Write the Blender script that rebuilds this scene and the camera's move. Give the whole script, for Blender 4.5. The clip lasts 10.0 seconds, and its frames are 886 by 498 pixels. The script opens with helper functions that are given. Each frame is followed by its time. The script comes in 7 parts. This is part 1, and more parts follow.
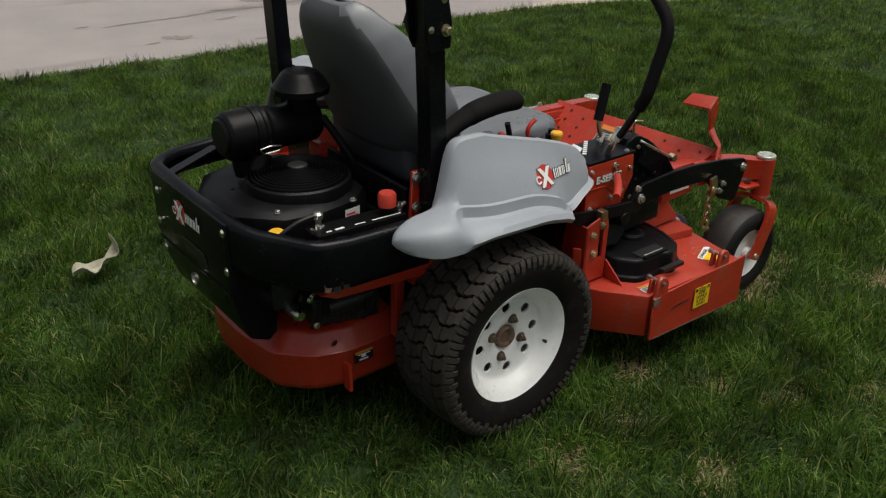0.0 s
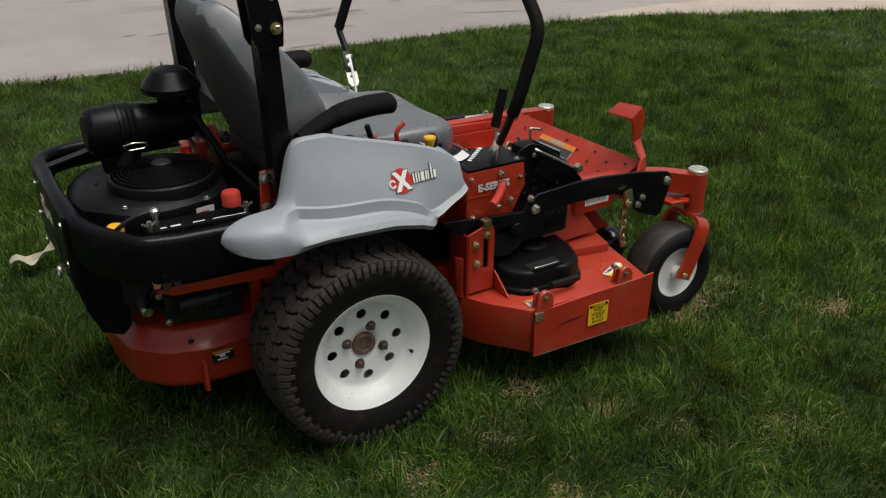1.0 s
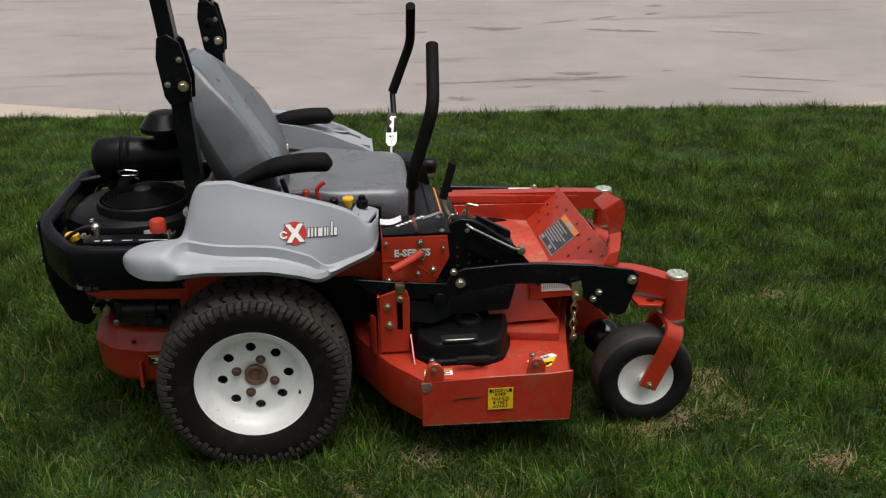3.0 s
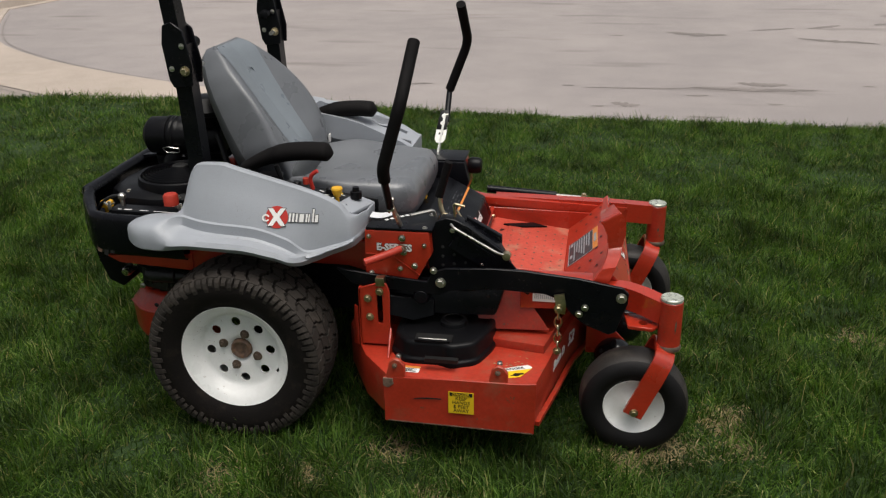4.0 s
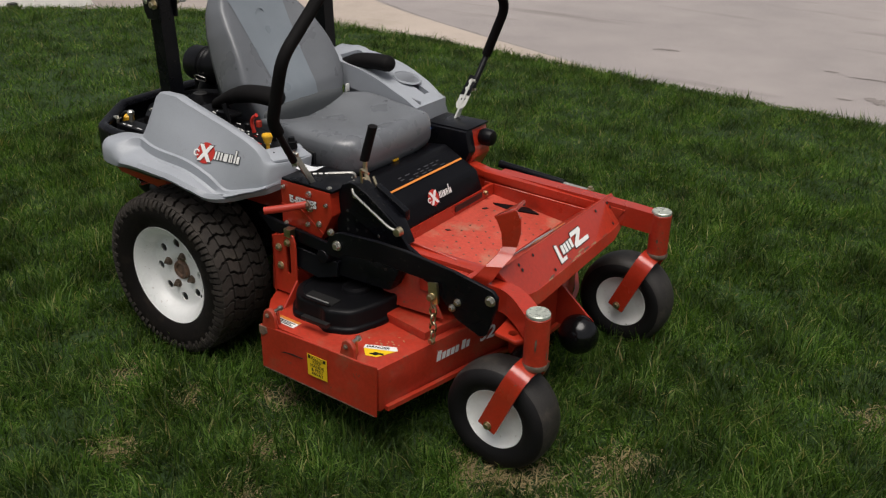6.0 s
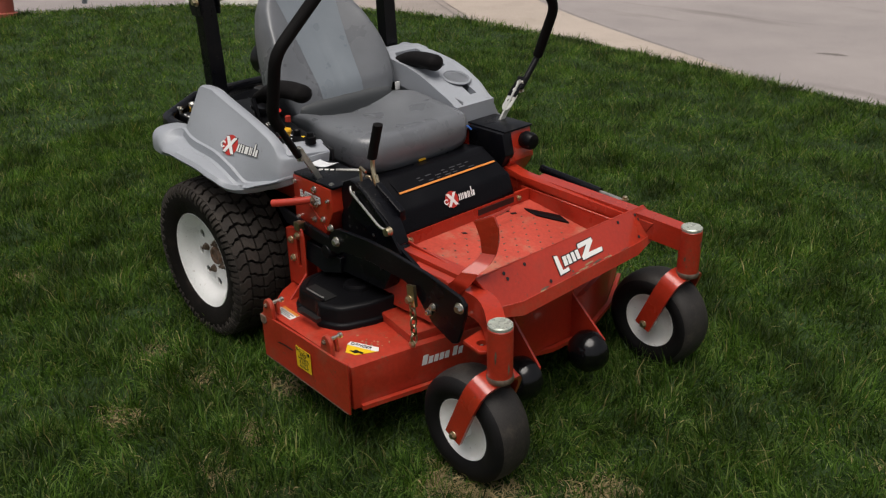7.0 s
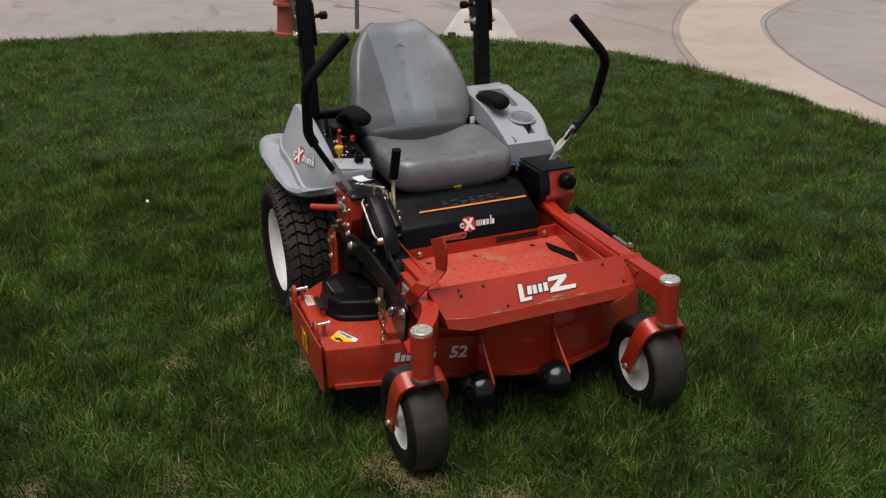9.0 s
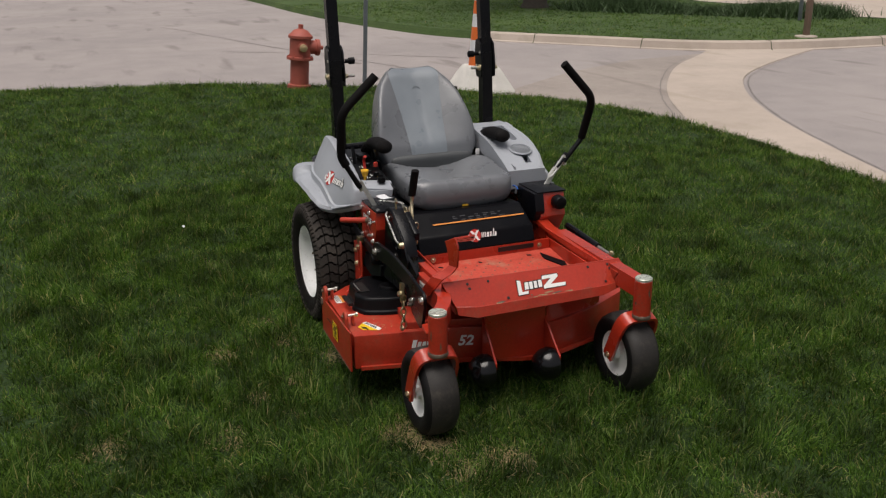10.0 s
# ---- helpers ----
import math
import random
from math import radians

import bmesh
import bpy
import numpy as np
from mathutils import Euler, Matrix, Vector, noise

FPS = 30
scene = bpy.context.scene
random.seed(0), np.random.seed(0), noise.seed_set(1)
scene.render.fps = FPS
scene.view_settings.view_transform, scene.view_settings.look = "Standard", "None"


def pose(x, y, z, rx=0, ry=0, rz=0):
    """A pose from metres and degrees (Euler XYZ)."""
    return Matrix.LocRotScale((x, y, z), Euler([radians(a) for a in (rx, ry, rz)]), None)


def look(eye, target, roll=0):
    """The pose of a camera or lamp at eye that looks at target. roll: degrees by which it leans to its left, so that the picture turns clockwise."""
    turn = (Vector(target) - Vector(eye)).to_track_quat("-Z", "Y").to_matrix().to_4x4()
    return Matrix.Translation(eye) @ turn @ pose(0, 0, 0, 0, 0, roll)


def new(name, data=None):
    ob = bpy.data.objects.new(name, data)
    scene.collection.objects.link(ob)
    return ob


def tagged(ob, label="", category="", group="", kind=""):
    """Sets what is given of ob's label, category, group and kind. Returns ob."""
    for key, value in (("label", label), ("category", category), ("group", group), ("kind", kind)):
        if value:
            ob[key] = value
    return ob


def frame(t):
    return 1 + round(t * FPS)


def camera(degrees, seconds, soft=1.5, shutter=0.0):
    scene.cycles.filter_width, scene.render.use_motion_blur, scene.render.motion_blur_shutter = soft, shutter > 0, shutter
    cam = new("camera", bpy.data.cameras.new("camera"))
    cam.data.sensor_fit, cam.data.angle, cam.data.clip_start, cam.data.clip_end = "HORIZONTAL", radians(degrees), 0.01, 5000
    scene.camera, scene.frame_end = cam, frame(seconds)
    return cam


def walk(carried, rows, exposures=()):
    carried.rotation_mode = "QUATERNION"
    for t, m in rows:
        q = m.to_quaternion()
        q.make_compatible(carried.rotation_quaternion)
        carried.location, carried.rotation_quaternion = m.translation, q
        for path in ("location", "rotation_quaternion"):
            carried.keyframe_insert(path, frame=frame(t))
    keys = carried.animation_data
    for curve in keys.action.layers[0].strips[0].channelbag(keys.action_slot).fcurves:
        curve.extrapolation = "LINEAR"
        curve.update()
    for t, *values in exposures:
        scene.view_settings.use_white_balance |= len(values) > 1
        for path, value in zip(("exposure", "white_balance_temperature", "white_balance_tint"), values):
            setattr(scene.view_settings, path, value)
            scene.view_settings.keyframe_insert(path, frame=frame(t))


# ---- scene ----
cam = camera(52.6, 10.0, 1.25)
METRES, EYE, TILT, LEAN, TURN = 6.40, 1.628, 0.0, 0.0, -38.7
START_X, START_Y = -1.471, -2.062
ROWS = [
    (0.0, 0.0, 0.0, 0.0, 0.52, -26.74, -1.03),
    (0.5, 0.049, 0.0091, -0.0034, 3.9, -25.51, -1.07),
    (1.0, 0.104, 0.0131, -0.0067, 7.55, -25.82, -0.06),
    (1.5, 0.1558, 0.0215, -0.0025, 14.05, -27.01, 0.19),
    (2.0, 0.2038, 0.0391, -0.0002, 20.08, -23.43, -1.41),
    (2.5, 0.2576, 0.0501, -0.0005, 27.61, -22.22, -0.27),
    (2.7, 0.2768, 0.0540, 0.0034, 29.80, -22.43, -0.02),
    (3.8, 0.3705, 0.1320, 0.0018, 43.80, -21.55, 0.75),
    (4.0, 0.3881, 0.1493, 0.0004, 48.39, -22.06, 0.7),
    (4.5, 0.4164, 0.1969, 0.0013, 54.18, -23.44, 0.78),
    (5.0, 0.4284, 0.245, 0.0009, 58.3, -24.05, 0.12),
    (5.5, 0.4581, 0.2976, 0.0034, 66.21, -24.75, 1.28),
    (5.7, 0.4674, 0.3140, 0.0048, 69.15, -25.12, 0.0),
    (6.8, 0.4788, 0.4105, 0.0026, 83.18, -24.72, 0.92),
    (7.0, 0.4837, 0.4315, 0.0026, 86.08, -25.22, 1.12),
    (7.5, 0.483, 0.4757, 0.0042, 91.84, -26.0, 1.33),
    (8.0, 0.4751, 0.5121, 0.0059, 98.31, -25.54, 0.68),
    (8.5, 0.4888, 0.5615, 0.006, 104.06, -24.5, 1.26),
    (9.0, 0.518, 0.586, 0.0139, 106.57, -22.7, 1.07),
    (9.5, 0.5666, 0.5893, 0.0169, 106.26, -21.18, 1.21),
    (10.0, 0.6103, 0.6038, 0.0174, 106.52, -19.05, 0.42),
]
walk(cam, [(t, pose(START_X, START_Y, EYE, TILT, LEAN, TURN) @ pose(METRES * x, METRES * y, METRES * z, 90 + pitch, roll, yaw)) for t, x, y, z, yaw, pitch, roll in ROWS],
     [(0.0, -0.08, 6500, 8), (1.0, -0.04, 6500, 8), (2.5, 0.12, 6500, 10), (4.5, 0.06, 6500, 10), (5.5, 0.0, 6500, 11), (7.5, -0.08, 6570, 12.5), (8.5, -0.07, 6600, 14), (10.0, -0.06, 6590, 13)])

from mathutils.bvhtree import BVHTree

# ---- world and light ----
world = bpy.data.worlds.new("overcast_sky")
scene.world = world
world.use_nodes = True
wn = world.node_tree
sky = wn.nodes.new("ShaderNodeTexSky")
sky.sky_type = "NISHITA"
sky.sun_disc = False
sky.sun_elevation = radians(77)
sky.sun_rotation = radians(141)
sky.air_density, sky.dust_density, sky.ozone_density = 1.0, 4.0, 1.0
grey = wn.nodes.new("ShaderNodeHueSaturation")
grey.inputs["Saturation"].default_value = 0.25
wn.links.new(sky.outputs[0], grey.inputs["Color"])
wn.links.new(grey.outputs[0], wn.nodes["Background"].inputs[0])
wn.nodes["Background"].inputs[1].default_value = 0.080
sun = new("sun", bpy.data.lights.new("sun", "SUN"))
sun.data.energy, sun.data.angle, sun.data.color = 2.75, radians(48), (1.0, 0.95, 0.87)
sun.matrix_world = look((1.3, -1.6, 9.0), (0, 0, 0))


# ---- materials ----
def material(name, colour, rough=0.5, metal=0.0, vary=0.12, scale=6.0, fine=90.0, bump=0.05, coat=0.0, dirt=None, dirt_amount=0.0, island=False, spec=0.5, specks=None, speck_scale=70.0, speck_amount=0.8):
    """A surface with broad and fine variation of tone, an uneven gloss, fine relief and, where given, dirt."""
    m = bpy.data.materials.new(name)
    m.use_nodes = True
    t = m.node_tree
    n, l = t.nodes, t.links
    b = n["Principled BSDF"]
    tc = n.new("ShaderNodeTexCoord")
    big, small = n.new("ShaderNodeTexNoise"), n.new("ShaderNodeTexNoise")
    big.inputs["Scale"].default_value, small.inputs["Scale"].default_value = scale, fine
    big.inputs["Detail"].default_value, small.inputs["Detail"].default_value = 6, 3
    for q in (big, small):
        l.new(tc.outputs["Object"], q.inputs["Vector"])
    add = n.new("ShaderNodeMath")
    add.operation = "ADD"
    l.new(big.outputs[0], add.inputs[0])
    l.new(small.outputs[0], add.inputs[1])
    ramp = n.new("ShaderNodeMapRange")
    ramp.inputs["From Min"].default_value, ramp.inputs["From Max"].default_value = 0.7, 1.3
    ramp.inputs["To Min"].default_value, ramp.inputs["To Max"].default_value = 1 - vary, 1 + vary
    l.new(add.outputs[0], ramp.inputs["Value"])
    mul = n.new("ShaderNodeVectorMath")
    mul.operation = "SCALE"
    mul.inputs[0].default_value = colour
    l.new(ramp.outputs[0], mul.inputs["Scale"])
    last = mul.outputs[0]
    if island:
        geo = n.new("ShaderNodeNewGeometry")
        r2 = n.new("ShaderNodeMapRange")
        r2.inputs["To Min"].default_value, r2.inputs["To Max"].default_value = 0.75, 1.25
        l.new(geo.outputs["Random Per Island"], r2.inputs["Value"])
        m2 = n.new("ShaderNodeVectorMath")
        m2.operation = "SCALE"
        l.new(last, m2.inputs[0])
        l.new(r2.outputs[0], m2.inputs["Scale"])
        last = m2.outputs[0]
    if dirt:
        d = n.new("ShaderNodeTexNoise")
        d.inputs["Scale"].default_value, d.inputs["Detail"].default_value, d.inputs["Roughness"].default_value = scale * 1.7, 9, 0.7
        l.new(tc.outputs["Object"], d.inputs["Vector"])
        dr = n.new("ShaderNodeMapRange")
        dr.inputs["From Min"].default_value, dr.inputs["From Max"].default_value = 0.52, 0.75
        dr.inputs["To Max"].default_value = dirt_amount
        l.new(d.outputs[0], dr.inputs["Value"])
        mix = n.new("ShaderNodeMix")
        mix.data_type = "RGBA"
        l.new(dr.outputs[0], mix.inputs["Factor"])
        l.new(last, mix.inputs["A"])
        mix.inputs["B"].default_value = (*dirt, 1)
        last = mix.outputs["Result"]
    if specks:
        vo = n.new("ShaderNodeTexVoronoi")
        vo.inputs["Scale"].default_value = speck_scale
        wob = n.new("ShaderNodeVectorMath")
        wob.operation = "MULTIPLY_ADD"
        wob.inputs[1].default_value = (0.02, 0.02, 0.02)
        l.new(small.outputs["Color"], wob.inputs[0])
        l.new(tc.outputs["Object"], wob.inputs[2])
        l.new(wob.outputs[0], vo.inputs["Vector"])
        patch = n.new("ShaderNodeTexNoise")
        patch.inputs["Scale"].default_value, patch.inputs["Detail"].default_value = scale * 2.6, 5
        l.new(tc.outputs["Object"], patch.inputs["Vector"])
        limit = n.new("ShaderNodeMapRange")
        limit.inputs["From Min"].default_value, limit.inputs["From Max"].default_value = 0.46, 0.78
        limit.inputs["To Min"].default_value, limit.inputs["To Max"].default_value = 0.03, 0.30
        l.new(patch.outputs[0], limit.inputs["Value"])
        less = n.new("ShaderNodeMath")
        less.operation = "LESS_THAN"
        l.new(vo.outputs["Distance"], less.inputs[0])
        l.new(limit.outputs[0], less.inputs[1])
        part_of = n.new("ShaderNodeMath")
        part_of.operation = "MULTIPLY"
        part_of.inputs[1].default_value = speck_amount
        l.new(less.outputs[0], part_of.inputs[0])
        mix2 = n.new("ShaderNodeMix")
        mix2.data_type = "RGBA"
        l.new(part_of.outputs[0], mix2.inputs["Factor"])
        l.new(last, mix2.inputs["A"])
        mix2.inputs["B"].default_value = (*specks, 1)
        last = mix2.outputs["Result"]
    l.new(last, b.inputs["Base Color"])
    rr = n.new("ShaderNodeMapRange")
    rr.inputs["From Min"].default_value, rr.inputs["From Max"].default_value = 0.3, 0.7
    rr.inputs["To Min"].default_value, rr.inputs["To Max"].default_value = max(0.03, rough - 0.09), min(1, rough + 0.09)
    l.new(big.outputs[0], rr.inputs["Value"])
    l.new(rr.outputs[0], b.inputs["Roughness"])
    b.inputs["Metallic"].default_value = metal
    b.inputs["Coat Weight"].default_value = coat
    b.inputs["Specular IOR Level"].default_value = spec
    if bump:
        bp = n.new("ShaderNodeBump")
        bp.inputs["Strength"].default_value, bp.inputs["Distance"].default_value = bump, 0.004
        l.new(small.outputs[0], bp.inputs["Height"])
        l.new(bp.outputs[0], b.inputs["Normal"])
    return m


RED = material("red_enamel", (0.42, 0.030, 0.0122), 0.32, vary=0.12, scale=4, bump=0.03, coat=0.55, dirt=(0.20, 0.06, 0.035), dirt_amount=0.35, specks=(0.13, 0.055, 0.035), speck_scale=85, speck_amount=0.7)
RED_WORN = material("red_enamel_worn", (0.405, 0.032, 0.0138), 0.40, vary=0.16, coat=0.2, scale=7, bump=0.06, dirt=(0.27, 0.12, 0.07), dirt_amount=0.55, specks=(0.15, 0.07, 0.04), speck_scale=75, speck_amount=0.85)
RED_DUSTY = material("red_enamel_dusty", (0.47, 0.058, 0.034), 0.55, vary=0.18, scale=5, bump=0.08, dirt=(0.40, 0.25, 0.16), dirt_amount=0.85, specks=(0.16, 0.09, 0.05), speck_scale=60)
RED_RUBBER = material("red_rubber", (0.50, 0.042, 0.022), 0.55)
BLACK = material("black_enamel", (0.0036, 0.0038, 0.0056), 0.30, vary=0.25, bump=0.06, dirt=(0.026, 0.023, 0.020), dirt_amount=0.3, spec=0.22, specks=(0.045, 0.04, 0.036), speck_scale=80)
RISER_BLACK = material("smooth_black_cover", (0.0030, 0.0030, 0.0042), 0.30, vary=0.2, fine=240, bump=0.08, dirt=(0.009, 0.008, 0.008), dirt_amount=0.3, spec=0.14)
BLACK_PLASTIC = material("black_moulded_plastic", (0.0045, 0.0045, 0.0055), 0.36, vary=0.2, fine=240, bump=0.10, dirt=(0.012, 0.011, 0.010), dirt_amount=0.3, spec=0.17)
GLOSS_BLACK = material("glossy_black_plastic", (0.004, 0.004, 0.0045), 0.20, vary=0.2, bump=0.03, spec=0.45)
DARK_NUT = material("rust_brown_steel", (0.17, 0.125, 0.095), 0.45, 0.6, vary=0.3, scale=40, bump=0.2)
FOAM = material("black_foam_grip", (0.0055, 0.0048, 0.0050), 0.75, fine=400, bump=0.25, spec=0.15)
GREY = material("grey_moulded_plastic", (0.33, 0.35, 0.385), 0.46, vary=0.05, fine=350, bump=0.10, dirt=(0.26, 0.27, 0.28), dirt_amount=0.25, specks=(0.20, 0.19, 0.17), speck_scale=95, speck_amount=0.5)
# darker copy of the grey plastic, with the shade of recesses put into its colour
GREY_SHADE = material("shaded_grey_plastic", (0.20, 0.21, 0.23), 0.55, vary=0.08, fine=350, bump=0.1)
VINYL = material("grey_vinyl", (0.146, 0.154, 0.168), 0.31, vary=0.14, scale=9, fine=420, bump=0.14, spec=0.7)
VINYL_PALE = material("pale_grey_vinyl", (0.205, 0.232, 0.260), 0.34, vary=0.09, scale=9, fine=420, bump=0.18, spec=0.6)
VINYL_BACK = material("dark_seat_shell", (0.055, 0.060, 0.064), 0.55, vary=0.12, fine=300, bump=0.15)
WHITE = material("white_wheel_paint", (0.90, 0.90, 0.885), 0.32, vary=0.03, bump=0.03, dirt=(0.62, 0.58, 0.52), dirt_amount=0.25, specks=(0.40, 0.34, 0.28), speck_scale=60, speck_amount=0.35)
TYRE = material("tyre_rubber", (0.0090, 0.0072, 0.0066), 0.7, vary=0.25, scale=9, fine=220, bump=0.25, dirt=(0.042, 0.031, 0.023), dirt_amount=0.6, spec=0.16)
TYRE_TREAD = material("worn_tread_rubber", (0.034, 0.0285, 0.0245), 0.75, vary=0.25, scale=12, fine=260, bump=0.3, dirt=(0.065, 0.051, 0.038), dirt_amount=0.6, spec=0.3, island=True)
CASTER_SIDE = material("smooth_black_rubber", (0.0055, 0.0050, 0.0055), 0.6, vary=0.25, scale=9, fine=220, bump=0.15, dirt=(0.020, 0.016, 0.014), dirt_amount=0.35, spec=0.25)
CASTER_RUBBER = material("scuffed_solid_rubber", (0.027, 0.024, 0.022), 0.58, vary=0.25, scale=9, fine=200, bump=0.2, dirt=(0.085, 0.070, 0.056), dirt_amount=0.75, spec=0.4, specks=(0.015, 0.013, 0.012), speck_scale=60)
BRIGHT = material("bright_zinc_strap", (0.72, 0.72, 0.68), 0.35, 0.35, vary=0.1, bump=0.04)
STEEL = material("zinc_plated_steel", (0.62, 0.60, 0.55), 0.32, 1.0, vary=0.15, bump=0.04)
BRASS = material("gold_zinc_steel", (0.60, 0.51, 0.34), 0.35, 1.0, vary=0.2, bump=0.04)
RUST = material("rusty_hub", (0.16, 0.10, 0.07), 0.75, vary=0.4, scale=30, bump=0.3, dirt=(0.26, 0.11, 0.04), dirt_amount=0.8)
CASTING = material("dull_cast_aluminium", (0.035, 0.035, 0.035), 0.5, 0.5, vary=0.35, bump=0.25, dirt=(0.02, 0.018, 0.015), dirt_amount=0.7)
YELLOW = material("yellow_plastic", (0.78, 0.42, 0.02), 0.4, vary=0.06)
LABEL_YELLOW = material("yellow_sticker", (0.86, 0.56, 0.02), 0.35, vary=0.05)
LABEL_ORANGE = material("orange_sticker", (0.66, 0.23, 0.04), 0.35, vary=0.05)
LABEL_WHITE = material("white_sticker", (0.82, 0.81, 0.79), 0.35, vary=0.05)
LABEL_GREY = material("grey_sticker", (0.30, 0.32, 0.34), 0.4, vary=0.15, fine=300)
LABEL_BLACK = material("black_print", (0.012, 0.012, 0.012), 0.4, vary=0.05)
LABEL_RED = material("red_print", (0.50, 0.03, 0.02), 0.35, vary=0.05)
LABEL_GREY_DARK = material("dark_grey_print", (0.05, 0.05, 0.055), 0.4, vary=0.05)
BLUE = material("blue_hose", (0.03, 0.12, 0.45), 0.4)
CREAM = material("capped_grease_top", (0.50, 0.53, 0.46), 0.3, 0.4, vary=0.15, scale=60)
CHIP = material("bare_tan_chip", (0.36, 0.22, 0.12), 0.7, vary=0.3, scale=40)
PAPER = material("white_paper", (0.72, 0.73, 0.75), 0.6, vary=0.05)


# ---- building helpers ----
def merge(bm, other, m=None):
    """Adds the mesh other to bm, moved by m."""
    if m is not None:
        other.transform(m)
    me = bpy.data.meshes.new("t")
    other.to_mesh(me)
    bm.from_mesh(me)
    bpy.data.meshes.remove(me)
    other.free()
    return bm


def part(name, bm, mat, parent=None, label="", smooth=35):
    """Links bm as one mesh object under a thing or under a part; loose marks become one object each."""
    if name in ("print_bars", "badge_marks", "emblem_face", "front_name_bars"):
        left = set(bm.verts)
        while left:
            seed = left.pop()
            group, edge = {seed}, [seed]
            while edge:
                for e in edge.pop().link_edges:
                    for v in e.verts:
                        if v not in group:
                            group.add(v)
                            edge.append(v)
            left -= group
            one, at = bmesh.new(), {}
            for v in group:
                at[v] = one.verts.new(v.co)
            for f in bm.faces:
                if f.verts[0] in group:
                    one.faces.new([at[v] for v in f.verts])
            ob = part({"print_bars": "print_bar", "badge_marks": "badge_mark", "emblem_face": "emblem_piece", "front_name_bars": "name_bar"}[name], one, mat, parent, "", smooth)
        bm.free()
        return ob
    bmesh.ops.recalc_face_normals(bm, faces=bm.faces)
    me = bpy.data.meshes.new(name)
    bm.to_mesh(me)
    bm.free()
    for mt in (mat if isinstance(mat, (list, tuple)) else (mat,)):
        me.materials.append(mt)
    if smooth:
        me.polygons.foreach_set("use_smooth", [True] * len(me.polygons))
        me.set_sharp_from_angle(angle=radians(smooth))
    ob = new(name, me)
    while parent and parent.parent and parent.parent.parent:
        parent = parent.parent
    if parent:
        ob.parent = parent
    if label:
        tagged(ob, label)
    return ob


def soften(bm, width, segments=2, angle=30):
    edges = [e for e in bm.edges if len(e.link_faces) == 2 and e.calc_face_angle(0) > radians(angle)]
    if width and edges:
        bmesh.ops.bevel(bm, geom=edges, offset=width, segments=segments, profile=0.6, affect="EDGES", clamp_overlap=True)
    return bm


def box(x0, x1, y0, y1, z0, z1, bevel=0.003, segments=2):
    bm = bmesh.new()
    bmesh.ops.create_cube(bm, size=1)
    bm.transform(Matrix.Translation(((x0 + x1) / 2, (y0 + y1) / 2, (z0 + z1) / 2)) @ Matrix.Diagonal((abs(x1 - x0), abs(y1 - y0), abs(z1 - z0), 1)))
    return soften(bm, bevel, segments)


def slab(points, push, bevel=0.0015, segments=1):
    """A sheet whose outline is a flat ring of points, pushed out by the vector push."""
    bm = bmesh.new()
    a = [bm.verts.new(p) for p in points]
    b = [bm.verts.new(Vector(p) + Vector(push)) for p in points]
    bm.faces.new(a)
    bm.faces.new(b[::-1])
    for i in range(len(a)):
        j = (i + 1) % len(a)
        bm.faces.new((a[j], a[i], b[i], b[j]))
    bmesh.ops.recalc_face_normals(bm, faces=bm.faces)
    return soften(bm, bevel, segments)


def side_plate(outline, y, thick, bevel=0.0015):
    return slab([(x, y, z) for x, z in outline], (0, thick, 0), bevel)


def loft(rings, closed=True, caps=True):
    """A skin over rings of points of equal count."""
    bm = bmesh.new()
    vs = [[bm.verts.new(p) for p in r] for r in rings]
    n = len(vs[0])
    for a, b in zip(vs, vs[1:]):
        for i in range(n if closed else n - 1):
            j = (i + 1) % n
            bm.faces.new((a[i], a[j], b[j], b[i]))
    if caps and closed:
        bm.faces.new(vs[0][::-1])
        bm.faces.new(vs[-1])
    return bm


def round_path(points, radius=0.03, steps=5):
    """A polyline with its inner corners rounded."""
    pts = [Vector(p) for p in points]
    out = [pts[0]]
    for a, b, c in zip(pts, pts[1:], pts[2:]):
        r = min(radius, (a - b).length * 0.49, (c - b).length * 0.49)
        p, q = b + (a - b).normalized() * r, b + (c - b).normalized() * r
        for i in range(steps + 1):
            u = i / steps
            out.append(p * (1 - u) ** 2 + b * 2 * u * (1 - u) + q * u ** 2)
    return out + [pts[-1]]


def sweep(path, section, up=(0, 0, 1)):
    """Sweeps a closed section (pairs along side and up) along a path."""
    path = [Vector(p) for p in path]
    rings = []
    side0 = None
    for i, p in enumerate(path):
        d = (path[min(i + 1, len(path) - 1)] - path[max(i - 1, 0)]).normalized()
        s = d.cross(Vector(up))
        if s.length < 1e-4:
            s = side0 or Vector((1, 0, 0))
        s = s - d * s.dot(d)
        s.normalize()
        if side0 and s.dot(side0) < 0:
            s = -s
        side0 = s
        u = s.cross(d)
        rings.append([p + s * a + u * b for a, b in section])
    return loft(rings)


def ring(radius, n=12, stretch=1.0):
    return [(radius * math.cos(2 * math.pi * i / n), radius * stretch * math.sin(2 * math.pi * i / n)) for i in range(n)]


def tube(points, radius, n=12, bend=0.03, up=(0.13, 0.31, 0.94)):
    return sweep(round_path(points, bend) if len(points) > 2 else points, ring(radius, n), up)


def strip(points, width, thick, bend=0.03, up=(0, 0, 1)):
    w, h = width / 2, thick / 2
    return sweep(round_path(points, bend) if len(points) > 2 else points, [(-w, -h), (w, -h), (w, h), (-w, h)], up)


